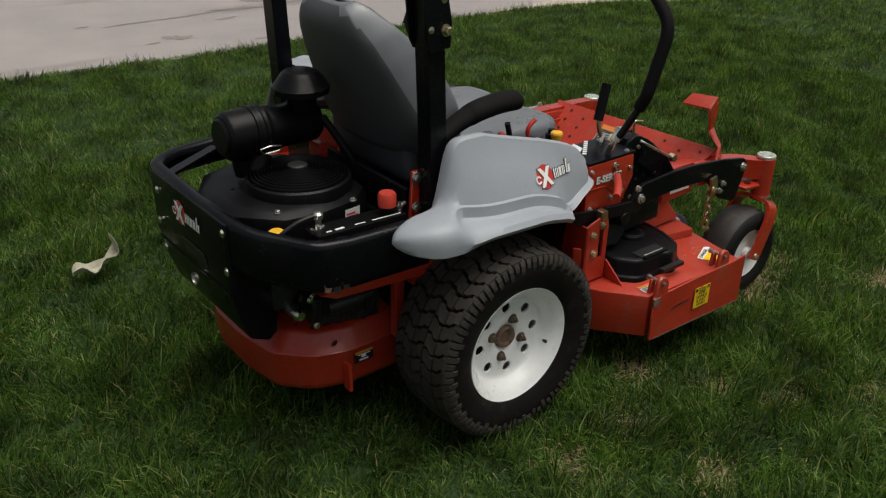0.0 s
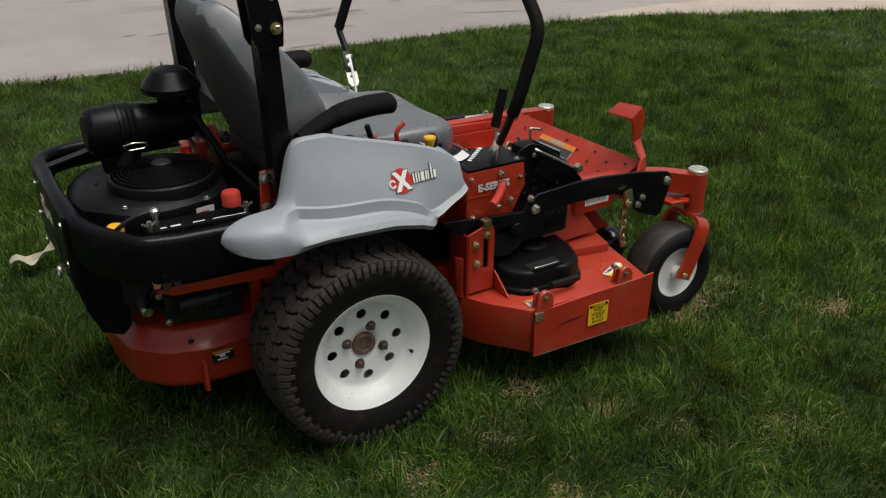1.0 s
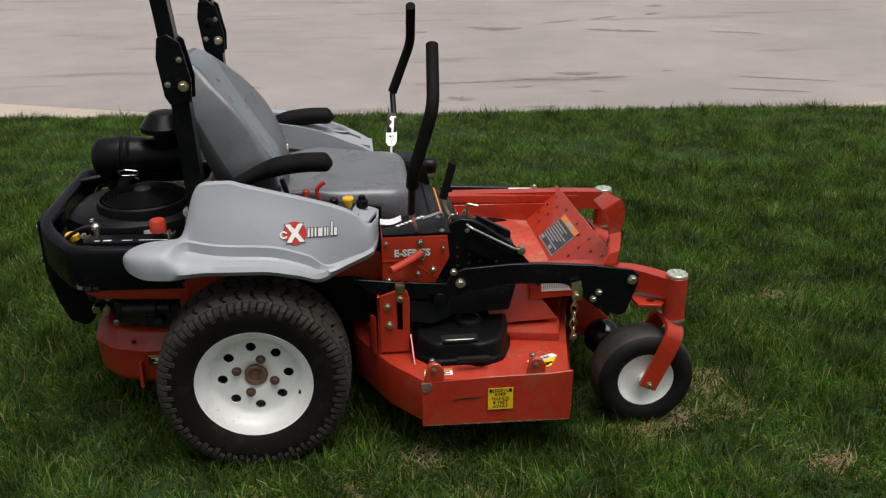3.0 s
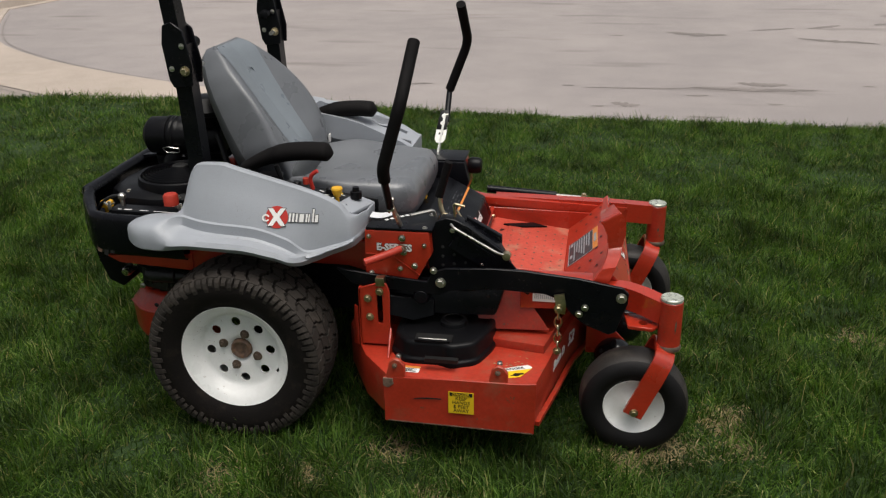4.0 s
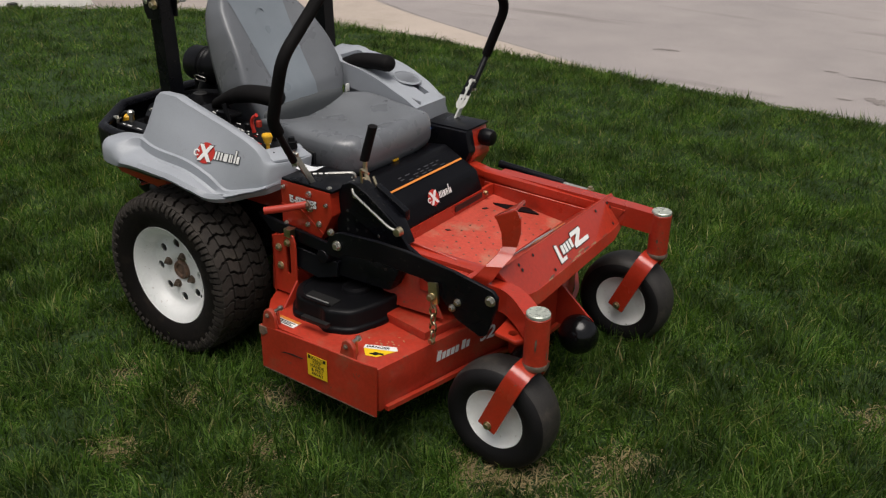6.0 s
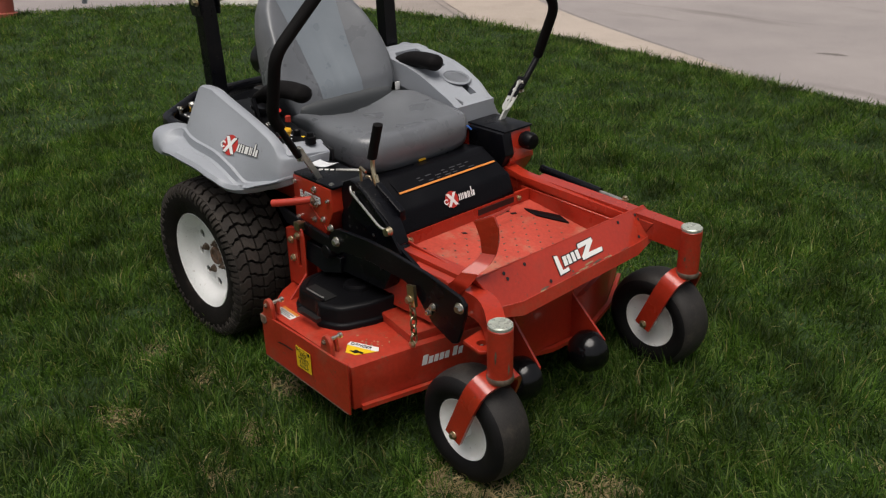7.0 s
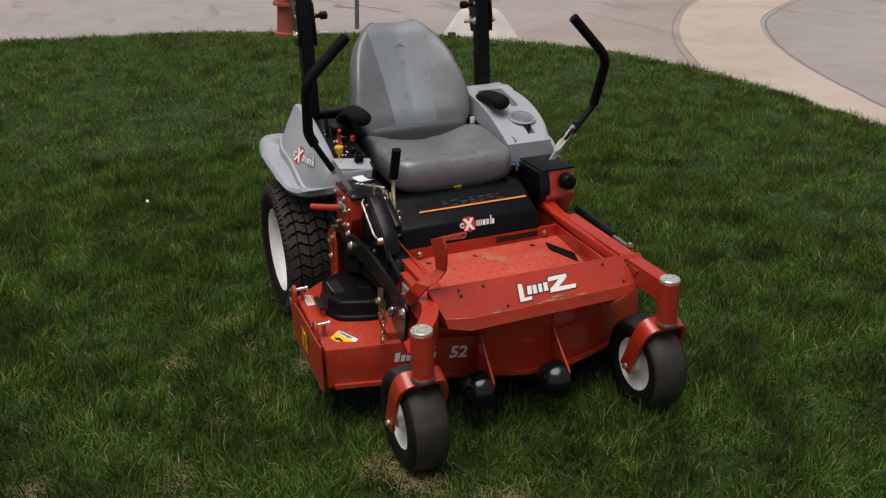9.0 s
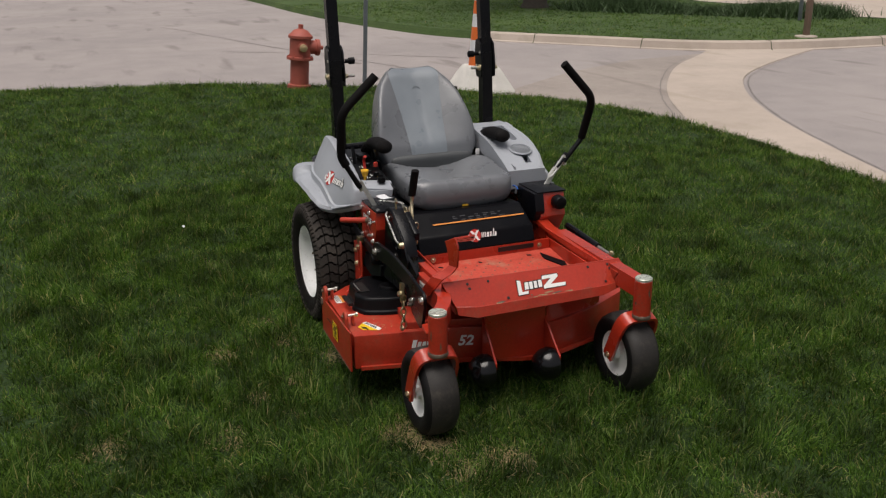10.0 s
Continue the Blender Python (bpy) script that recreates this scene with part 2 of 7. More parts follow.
def lathe(profile, centre, axis="y", n=48):
    """Turns a profile of (along, radius) about an axis through centre."""
    bm = bmesh.new()
    rings = []
    for a, r in profile:
        row = []
        for i in range(n):
            c, s = r * math.cos(2 * math.pi * i / n), r * math.sin(2 * math.pi * i / n)
            p = {"x": (a, c, s), "y": (c, a, s), "z": (c, s, a)}[axis]
            row.append(bm.verts.new(Vector(p) + Vector(centre)))
        rings.append(row)
    for a, b in zip(rings, rings[1:]):
        for i in range(n):
            j = (i + 1) % n
            bm.faces.new((a[i], a[j], b[j], b[i]))
    for row, (a, r) in ((rings[0], profile[0]), (rings[-1], profile[-1])):
        if r > 1e-3 and tuple(profile[0]) != tuple(profile[-1]):
            bm.faces.new(row)
    bmesh.ops.remove_doubles(bm, verts=bm.verts, dist=1e-5)
    return bm


def bolt(at, axis, radius=0.008, height=0.007):
    """A hexagon head with its washer, standing out along axis."""
    q = Vector((0, 0, 1)).rotation_difference(Vector(axis)).to_matrix().to_4x4()
    bm = lathe([(0, radius * 1.45), (height * 0.25, radius * 1.4)], (0, 0, 0), "z", 16)
    merge(bm, lathe([(height * 0.25, radius), (height * 0.9, radius), (height, radius * 0.85)], (0, 0, 0), "z", 6))
    bm.transform(Matrix.Translation(at) @ q)
    return bm


def cut(bm, cutter):
    """bm with the body cutter taken away."""
    obs = []
    for b in (bm, cutter):
        bmesh.ops.recalc_face_normals(b, faces=b.faces)
        me = bpy.data.meshes.new("t")
        b.to_mesh(me)
        b.free()
        obs.append(new("t", me))
    mod = obs[0].modifiers.new("cut", "BOOLEAN")
    mod.object, mod.operation, mod.solver = obs[1], "DIFFERENCE", "EXACT"
    me = bpy.data.meshes.new_from_object(obs[0].evaluated_get(bpy.context.evaluated_depsgraph_get()))
    out = bmesh.new()
    out.from_mesh(me)
    for ob in obs:
        old = ob.data
        bpy.data.objects.remove(ob)
        bpy.data.meshes.remove(old)
    bpy.data.meshes.remove(me)
    return out


def basis(origin, right, upward):
    """A frame at origin with x along right and y along upward, facing out along z."""
    r = Vector(right).normalized()
    n = r.cross(Vector(upward)).normalized()
    u = n.cross(r)
    return Matrix.Translation(origin) @ Matrix((r, u, n)).transposed().to_4x4()


def flat(polys, m, lift=0.0006, thick=0.0008):
    """Thin printed shapes in the frame m; polys are rings of (x, y)."""
    bm = bmesh.new()
    for p in polys:
        merge(bm, slab([(x, y, lift) for x, y in p], (0, 0, thick), 0))
    bm.transform(m)
    return bm


def rect(x0, y0, x1, y1, slant=0.0):
    return [(x0 + slant * y0, y0), (x1 + slant * y0, y0), (x1 + slant * y1, y1), (x0 + slant * y1, y1)]


def disc(x, y, r, n=24):
    return [(x + r * math.cos(2 * math.pi * i / n), y + r * math.sin(2 * math.pi * i / n)) for i in range(n)]


def writing(text, m, size, align="LEFT", shear=0.0, lift=0.0014, bold=0.012):
    """A line of letters as a thin mesh in the frame m."""
    cu = bpy.data.curves.new("t", "FONT")
    cu.body, cu.size, cu.align_x, cu.extrude, cu.resolution_u, cu.shear, cu.offset = text, size, align, 0.0004, 2, shear, size * bold
    ob = new("t", cu)
    me = bpy.data.meshes.new_from_object(ob.evaluated_get(bpy.context.evaluated_depsgraph_get()))
    bm = bmesh.new()
    bm.from_mesh(me)
    bpy.data.objects.remove(ob)
    bpy.data.curves.remove(cu)
    bpy.data.meshes.remove(me)
    bm.transform(m @ Matrix.Translation((0, 0, lift)))
    return bm


def thing(name, label, category, at=(0, 0, 0), **more):
    ob = new(name)
    ob.empty_display_size = 0.1
    ob.location = at
    return tagged(ob, label, category, **more)


def lay_on(bm, body, m):
    """Lays the printed shapes bm, made in the frame m, onto the skin of the object body."""
    tree = BVHTree.FromPolygons([v.co for v in body.data.vertices], [p.vertices[:] for p in body.data.polygons])
    n = (m.to_3x3() @ Vector((0, 0, 1))).normalized()
    back = m.inverted()
    for v in bm.verts:
        h = (back @ v.co).z
        at = tree.ray_cast(v.co + n * 0.06, -n, 0.15)[0]
        if at:
            v.co = at + n * (h + 0.0008)
    return bm


def skin(rows, thick, shift=None):
    """A sheet over open rows of points, made thick on its inner side, or doubled at the vector shift."""
    bm = loft(rows, False)
    bm.normal_update()
    n = len(rows[0])
    top = bm.verts[:]
    low = [bm.verts.new(v.co + Vector(shift) if shift else v.co - v.normal * thick) for v in top]
    bm.verts.index_update()
    for f in bm.faces[:]:
        bm.faces.new([low[v.index] for v in reversed(f.verts)])
    m = len(rows)
    border = [i for i in range(n)] + [k * n + n - 1 for k in range(1, m)] + [(m - 1) * n + i for i in range(n - 2, -1, -1)] + [k * n for k in range(m - 2, 0, -1)]
    for a, b in zip(border, border[1:] + border[:1]):
        bm.faces.new((top[b], top[a], low[a], low[b]))
    return bm


def arc(x, y, r, w, a0, a1, n=14):
    """A thick bow as a ring of points."""
    out = [(x + r * math.cos(radians(a0 + (a1 - a0) * i / n)), y + r * math.sin(radians(a0 + (a1 - a0) * i / n))) for i in range(n + 1)]
    return out + [(x + (r - w) * math.cos(radians(a0 + (a1 - a0) * i / n)), y + (r - w) * math.sin(radians(a0 + (a1 - a0) * i / n))) for i in range(n, -1, -1)]


def badge(parent, m, s, mark_material, onto=None, outline=True):
    """A round red emblem with a pale cross and a row of pale marks, s wide."""
    cx, cy, w, d = 0.24 * s, 0.15 * s, 0.036 * s, 0.145 * s
    cross = [(cx - d, cy + d), (cx - d + 2.2 * w, cy + d), (cx, cy + 1.6 * w), (cx + d - 2.2 * w, cy + d), (cx + d, cy + d), (cx + 1.3 * w, cy),
             (cx + d, cy - d), (cx + d - 2.2 * w, cy - d), (cx, cy - 1.6 * w), (cx - d + 2.2 * w, cy - d), (cx - d, cy - d), (cx - 1.3 * w, cy)]
    bow = arc(0.065 * s, 0.135 * s, 0.062 * s, 0.024 * s, 20, 330)
    marks = [rect(x * s, 0.072 * s, (x + wd) * s, top * s, 0.10) for x, wd, top in ((0.425, 0.030, 0.215), (0.480, 0.030, 0.215), (0.535, 0.030, 0.210), (0.592, 0.070, 0.205), (0.690, 0.030, 0.210), (0.735, 0.022, 0.205), (0.795, 0.030, 0.290), (0.845, 0.050, 0.195))]

    def lay(polys, lift):
        b = flat(polys, m, lift)
        return lay_on(b, onto, m) if onto else b

    emblem = part("badge", lay([disc(cx, cy, 0.185 * s, 32)], 0.0006), LABEL_RED, parent, "round red emblem with pale marks", smooth=0)
    if outline:
        e = 0.010 * s
        dark = [[(cx + (x - cx) * 1.12, cy + (y - cy) * 1.08) for x, y in cross]]
        for q in marks:
            dark.append([(q[0][0] - e, q[0][1] - e), (q[1][0] + e, q[1][1] - e), (q[2][0] + e, q[2][1] + e), (q[3][0] - e, q[3][1] + e)])
        part("badge_outline", lay(dark, 0.0016), LABEL_GREY_DARK, emblem, smooth=0)
    part("badge_marks", lay([cross, bow, *marks], 0.0026), mark_material, emblem, smooth=0)
    return emblem


# ---- the mower ----
mower = thing("riding_mower", "red zero-turn riding mower with grey fenders parked on grass", "mower")


def drive_wheel(y, side):
    """A wheel with a studded turf tyre; side is -1 where its dished face looks to -y."""
    c = (0, y, 0.285)
    prof = [(-0.030, 0.034), (-0.036, 0.040), (-0.040, 0.052), (-0.042, 0.064), (-0.042, 0.117), (-0.044, 0.125), (-0.050, 0.131), (-0.066, 0.137), (-0.080, 0.147), (-0.089, 0.158), (-0.094, 0.167), (-0.097, 0.172), (-0.092, 0.174), (-0.085, 0.165),
            (-0.074, 0.152), (-0.050, 0.142), (0.06, 0.138), (0.085, 0.165), (0.092, 0.172), (0.08, 0.150), (0.0, 0.130), (-0.036, 0.120), (-0.036, 0.056), (-0.026, 0.040)]
    if side > 0:
        prof = [(-a, r) for a, r in prof]
    rim = lathe(prof + prof[:1], c, "y", 64)
    hole = bmesh.new()
    for k in range(8):
        a = 2 * math.pi * (k + 0.09) / 8
        merge(hole, lathe([(-0.08, 0.0152), (0.08, 0.0152)], (0.098 * math.cos(a), c[1] + side * 0.040, c[2] + 0.098 * math.sin(a)), "y", 18))
    wheel = part("drive_wheel", cut(rim, hole), WHITE, mower, "white dished steel wheel with eight round holes")
    # carcass
    t = [(-0.085, 0.164), (-0.098, 0.176), (-0.106, 0.196), (-0.113, 0.222), (-0.112, 0.245), (-0.104, 0.258), (-0.085, 0.264), (-0.045, 0.2685), (0, 0.270)]
    tyre = part("tyre", lathe(t + [(-a, r) for a, r in t[-2::-1]] + t[:1], c, "y", 72), TYRE, wheel, "dusty black rubber turf tyre")
    # tread: rows of bent blocks, alternately turned
    bm = bmesh.new()
    count, half = 40, 0.0197
    wear = random.Random(31)
    for col, a0 in enumerate((-0.086, -0.043, 0.0, 0.043, 0.086)):
        turn = 1 if col % 2 else -1
        for k in range(count):
            th = 2 * math.pi * (k + 0.12 * (col % 2)) / count
            h, b = 0.0182 + wear.uniform(-0.0006, 0.0004), 0.0062 * turn
            pts = [(-half, -h + b), (-0.3 * half, -h + b), (0.3 * half, -h - b), (half, -h - b), (half, h - b), (0.3 * half, h - b), (-0.3 * half, h + b), (-half, h + b)]
            lo, hi = [], []
            for a, q in pts:
                ax = a0 + a
                r = 0.2865 - 0.9 * ax * ax + wear.uniform(-0.0006, 0.0006)
                u = th + q * 0.93 / 0.285
                hi.append(bm.verts.new((r * math.cos(u), y + a0 + a * 0.94, 0.285 + r * math.sin(u))))
                v = th + q * 1.04 / 0.285
                lo.append(bm.verts.new(((r - 0.020) * math.cos(v), y + a0 + a * 1.03, 0.285 + (r - 0.020) * math.sin(v))))
            bm.faces.new(hi)
            for i in range(8):
                j = (i + 1) % 8
                bm.faces.new((lo[i], lo[j], hi[j], hi[i]))
    # shoulder bars that run down the side walls, two to a block, long and short by turns
    for e in (-1, 1):
        for k in range(2 * count):
            th = math.pi * (k + (0.25 if e > 0 else 0.0)) / count
            long = (0.034 if k % 2 else 0.024) + wear.uniform(-0.003, 0.003)
            half = 0.0255 + wear.uniform(-0.002, 0.002)
            ring4 = []
            for ax, r, sw in ((0.097, 0.2775, -0.010), (0.107, 0.2715, -0.003), (0.1135, 0.262, 0.004), (0.1160, 0.266 - long * 0.6, 0.008), (0.1140, 0.268 - long, 0.008), (0.108, 0.268 - long, 0.0), (0.100, 0.262, 0.0)):
                ring4.append([bm.verts.new((r * math.cos(th + sw + q), y + e * ax, 0.285 + r * math.sin(th + sw + q))) for q in (-half, half)])
            for i in range(7):
                j = (i + 1) % 7
                bm.faces.new((ring4[i][0], ring4[j][0], ring4[j][1], ring4[i][1]))
            bm.faces.new([v[0] for v in ring4])
            bm.faces.new([v[1] for v in ring4])
    part("tread", bm, TYRE_TREAD, wheel, "worn bent tread blocks with dried dirt", smooth=0)
    face = y + side * 0.042
    part("hub", lathe([(face - side * 0.03, 0.034), (face - side * 0.002, 0.033), (face + side * 0.003, 0.029), (face + side * 0.001, 0.022), (face - side * 0.004, 0.018), (face - side * 0.003, 0.0)], (0, 0, 0.285), "y", 28), RUST, wheel, "rusty brown hub")
    for k in range(4):
        a = 2 * math.pi * (k - 0.21) / 4
        p = (0.058 * math.cos(a), face - side * 0.002, 0.285 + 0.058 * math.sin(a))
        part("lug_nut", merge(bolt(p, (0, side, 0), 0.0105, 0.014), lathe([(0.012 * side, 0.005), (0.021 * side, 0.005)], p, "y", 8)), DARK_NUT, wheel)
    part("valve_stem", tube([(0.131, face + side * 0.006, 0.236), (0.129, face + side * 0.030, 0.237)], 0.0050, 8), LABEL_BLACK, wheel)


drive_wheel(-0.475, -1)
drive_wheel(0.545, 1)


def caster(y, turn=0.0):
    """A front wheel in its bent-strap fork under the pivot tube."""
    px, ax, az = 1.312, 1.222, 0.163
    m = Matrix.Translation((px, y, 0)) @ Matrix.Rotation(radians(turn), 4, "Z") @ Matrix.Translation((-px, -y, 0))
    lean = Vector((px - ax - 0.012, 0, 0.345 - az))
    foot = Vector((ax, y, az))
    path = [foot + Vector((0, s, 0)) + lean * u for s, u in ((-0.079, -0.06), (-0.079, 0.72), (-0.066, 1.0), (0, 1.02), (0.066, 1.0), (0.079, 0.72), (0.079, -0.06))]
    bm = sweep(round_path(path, 0.05, 6), [(-0.006, -0.029), (0.006, -0.029), (0.006, 0.029), (-0.006, 0.029)], up=lean.cross(Vector((0, 1, 0))))
    soften(bm, 0.002, 1)
    bm.transform(m)
    fork = part("caster_fork", bm, RED, mower, "red bent-strap fork of the front wheel")
    t = [(-0.052, 0.092), (-0.062, 0.105), (-0.066, 0.125), (-0.062, 0.143), (-0.050, 0.156), (-0.025, 0.163), (0, 0.1645)]
    bm = lathe(t + [(-a, r) for a, r in t[-2::-1]] + t[:1], (ax, y, az), "y", 56)
    bm.transform(m)
    tyre = part("caster_tyre", bm, [CASTER_SIDE, CASTER_RUBBER], fork, "smooth solid tyre with a scuffed brown tread")
    for p in tyre.data.polygons:
        p.material_index = 1 if abs((m.inverted() @ p.center).y - y) < 0.056 and (Vector((p.center.x - ax, 0, p.center.z - az))).length > 0.14 else 0
    p = [(-0.062, 0.0), (-0.060, 0.022), (-0.040, 0.024), (-0.036, 0.060), (-0.044, 0.080), (-0.052, 0.090), (-0.050, 0.094), (0.050, 0.094), (0.052, 0.090), (0.044, 0.080), (0.036, 0.060), (0.040, 0.024), (0.060, 0.022), (0.062, 0.0)]
    bm = lathe(p, (ax, y, az), "y", 40)
    bm.transform(m)
    part("caster_rim", bm, WHITE, fork, "white pressed steel rim")
    for s in (-1, 1):
        bm = bolt((ax, y + s * 0.085, az), (0, s, 0), 0.009, 0.010)
        bm.transform(m)
        part("axle_bolt", bm, BRASS, fork)
    tubep = part("pivot_tube", lathe([(0.352, 0.030), (0.356, 0.034), (0.500, 0.034), (0.503, 0.031)], (px, y, 0), "z", 32), RED_WORN, mower, "red upright pivot tube")
    scrape = random.Random(int(900 + 100 * y))
    for k in range(6):
        a, z, h, w = scrape.uniform(-1.9, 1.5), scrape.uniform(0.38, 0.475), scrape.uniform(0.006, 0.022), scrape.uniform(0.06, 0.16)
        ring_pts = [(a - w, z), (a - w * 0.2, z - h * 0.9), (a + w, z - h * 0.2), (a + w * 0.5, z + h), (a - w * 0.6, z + h * 0.7)]
        bm = bmesh.new()
        bm.faces.new([bm.verts.new((px + 0.0344 * math.cos(q), y + 0.0344 * math.sin(q), v)) for q, v in ring_pts])
        part("scrape", bm, DARK_NUT if k % 2 else RUST, tubep, "bare rusty scrape", smooth=0)
    part("pivot_seal", lathe([(0.346, 0.036), (0.352, 0.038), (0.360, 0.036), (0.362, 0.0345)], (px, y, 0), "z", 28), DARK_NUT, tubep, "grimy rusted seal ring")
    part("pivot_cap", lathe([(0.503, 0.033), (0.510, 0.033), (0.513, 0.030), (0.511, 0.022), (0.511, 0.0)], (px, y, 0), "z", 32), CREAM, tubep, "bright dished metal cap")


caster(-0.425, 0)
caster(0.425, 0)

# ---- cutting deck ----
OUT = [(0.40, -0.50), (0.492, -0.612), (0.930, -0.622), (0.970, -0.42), (1.016, -0.20), (1.055, -0.09), (1.098, 0.02), (1.105, 0.17), (1.04, 0.38), (0.93, 0.58), (0.80, 0.66), (0.50, 0.67), (0.34, 0.56), (0.28, 0.30), (0.30, -0.30)]
body = slab([(x, y, 0.150) for x, y in OUT], (0, 0, 0.142), 0.006, 2)
deck = part("cutting_deck", body, RED_WORN, mower, "red welded steel mowing deck with scratched edges")
IN = [(0.945, -0.420), (0.957, -0.37), (0.995, -0.20), (1.035, -0.09), (1.085, 0.02), (1.085, 0.16), (1.015, 0.37), (0.90, 0.50), (0.70, 0.52), (0.42, 0.50), (0.32, 0.2), (0.34, -0.28), (0.45, -0.34), (0.60, -0.36), (0.78, -0.392)]
part("deck_step", slab([(x, y, 0.290) for x, y in IN], (0, 0, 0.030), 0.005, 2), RED_WORN, deck, "raised red inner deck plate")
part("front_lip", strip([(0.940, -0.60, 0.156), (0.982, -0.42, 0.156), (1.028, -0.20, 0.156), (1.067, -0.09, 0.156), (1.110, 0.02, 0.156), (1.117, 0.17, 0.156), (1.052, 0.38, 0.156), (0.942, 0.58, 0.156)], 0.014, 0.014, 0.01), RED_WORN, deck)
# discharge-side plate
flap = part("side_plate", slab([(0.488, -0.634, 0.146), (0.934, -0.640, 0.143), (0.938, -0.640, 0.312), (0.880, -0.638, 0.306), (0.700, -0.636, 0.304), (0.488, -0.634, 0.296)], (0, 0.007, 0), 0.002), RED_WORN, deck, "red steel side plate with a long scratch and rusty corner")
part("scratch", slab([(0.572, -0.6378, 0.229), (0.60, -0.638, 0.2335), (0.66, -0.6385, 0.2365), (0.664, -0.6385, 0.2395), (0.62, -0.638, 0.2395), (0.59, -0.638, 0.2365)], (0, -0.0008, 0), 0), CASTING, flap, "long bare-metal scratch", smooth=0)
part("scratch", slab([(0.50, -0.6375, 0.150), (0.62, -0.6385, 0.1485), (0.93, -0.6425, 0.1455), (0.93, -0.6425, 0.1485), (0.72, -0.640, 0.1515), (0.50, -0.6375, 0.153)], (0, -0.0008, 0), 0), RUST, flap, "worn bare lower edge", smooth=0)
part("rusty_corner", slab([(0.487, -0.6375, 0.268), (0.503, -0.6375, 0.262), (0.520, -0.6375, 0.276), (0.516, -0.6375, 0.294), (0.487, -0.6375, 0.294)], (0, 0.006, 0), 0.001), RUST, flap, "rusty worn hinge corner")
m = basis((0.683, -0.6405, 0.196), (1, -0.01, 0), (0.0, 0, 1))
sticker = part("warning_label", flat([rect(0, 0, 0.075, 0.072)], m), LABEL_YELLOW, flap, "yellow square warning sticker", smooth=0)
bm = flat([rect(0.004, 0.0585, 0.071, 0.0695)], m, 0.0015)
for i, line in enumerate(("KEEP", "HANDS", "& FEET", "AWAY")):
    merge(bm, writing(line, m @ Matrix.Translation((0.0375, 0.045 - i * 0.0135, 0)), 0.0155, "CENTER"))
part("lettering", bm, LABEL_BLACK, sticker, smooth=0)
part("heading", writing("DANGER", m @ Matrix.Translation((0.0375, 0.0600, 0.0012)), 0.0125, "CENTER"), LABEL_YELLOW, sticker, smooth=0)
for x in (0.494, 0.796):
    part("hinge_tab", soften(slab([(x, -0.634, 0.290), (x + 0.060, -0.634, 0.290), (x + 0.060, -0.634, 0.334), (x + 0.046, -0.632, 0.352), (x + 0.028, -0.630, 0.356), (x + 0.012, -0.632, 0.345)], (0, 0.014, 0), 0), 0.003, 1), RED_WORN, flap)
    part("hinge_ear", soften(slab([(x + 0.012, -0.60, 0.292), (x + 0.040, -0.60, 0.292), (x + 0.036, -0.60, 0.338), (x + 0.018, -0.60, 0.338)], (0, 0.010, 0), 0), 0.002, 1), RED_WORN, flap)
    part("hinge_bolt", bolt((x + 0.030, -0.635, 0.336), (0, -1, 0), 0.0055, 0.006), RUST, flap)
    part("hinge_pin", lathe([(-0.632, 0.006), (-0.585, 0.006), (-0.583, 0.009), (-0.575, 0.009), (-0.575, 0)], (x + 0.030, 0, 0.336), "y", 10), STEEL, flap)
m = basis((0.838, -0.590, 0.2925), (0.93, 0.36, 0), (-0.36, 0.93, 0)) @ Matrix.Diagonal((0.86, 0.86, 1, 1))
dl = part("danger_label", flat([[(0.020, 0), (0.060, -0.002), (0.118, 0.050), (0.108, 0.070), (0, 0.064), (0, 0.044)]], m), LABEL_YELLOW, deck, "yellow and white danger sticker", smooth=0)
part("label_band", flat([[(0.0, 0.042), (0.110, 0.044), (0.118, 0.050), (0.108, 0.070), (0, 0.064)]], m, 0.0016), LABEL_WHITE, dl, smooth=0)
part("lettering", writing("DANGER", m @ Matrix.Translation((0.008, 0.0475, 0.0016)), 0.020), LABEL_BLACK, dl, smooth=0)
part("pictogram", flat([disc(0.050, 0.015, 0.010), rect(0.056, 0.012, 0.078, 0.017), rect(0.054, 0.018, 0.076, 0.022), rect(0.030, 0.010, 0.044, 0.016)], m, 0.0016), LABEL_BLACK, dl, smooth=0)
m = basis((0.500, -0.590, 0.2925), (1, -0.03, 0), (0.03, 1, 0))
wl = part("small_label", flat([rect(0, 0, 0.085, 0.035)], m), LABEL_WHITE, deck, "small white and orange sticker", smooth=0)
part("label_band", flat([rect(0.0, 0.024, 0.085, 0.035)], m, 0.0016), LABEL_ORANGE, wl, smooth=0)
part("print_bars", flat([rect(0.006, 0.004 + 0.0065 * i, 0.076 - 0.012 * (i % 2), 0.007 + 0.0065 * i) for i in range(3)], m, 0.0016), LABEL_BLACK, wl, smooth=0)
chips = random.Random(9)
for k in range(22):
    x, y = 0.865 + chips.gauss(0, 0.028), -0.500 + chips.gauss(0, 0.020)
    w, h = chips.uniform(0.002, 0.007), chips.uniform(0.001, 0.003)
    part("paint_chip", flat([[(-w, 0), (-w * 0.3, -h), (w * 0.8, -h * 0.4), (w, h * 0.5), (w * 0.2, h)]], basis((x, y, 0.2922), (1, chips.uniform(-1, 1), 0), (chips.uniform(-1, 1) * 0.3, 1, 0)), 0.0002, 0.0003), CHIP, deck, smooth=0)
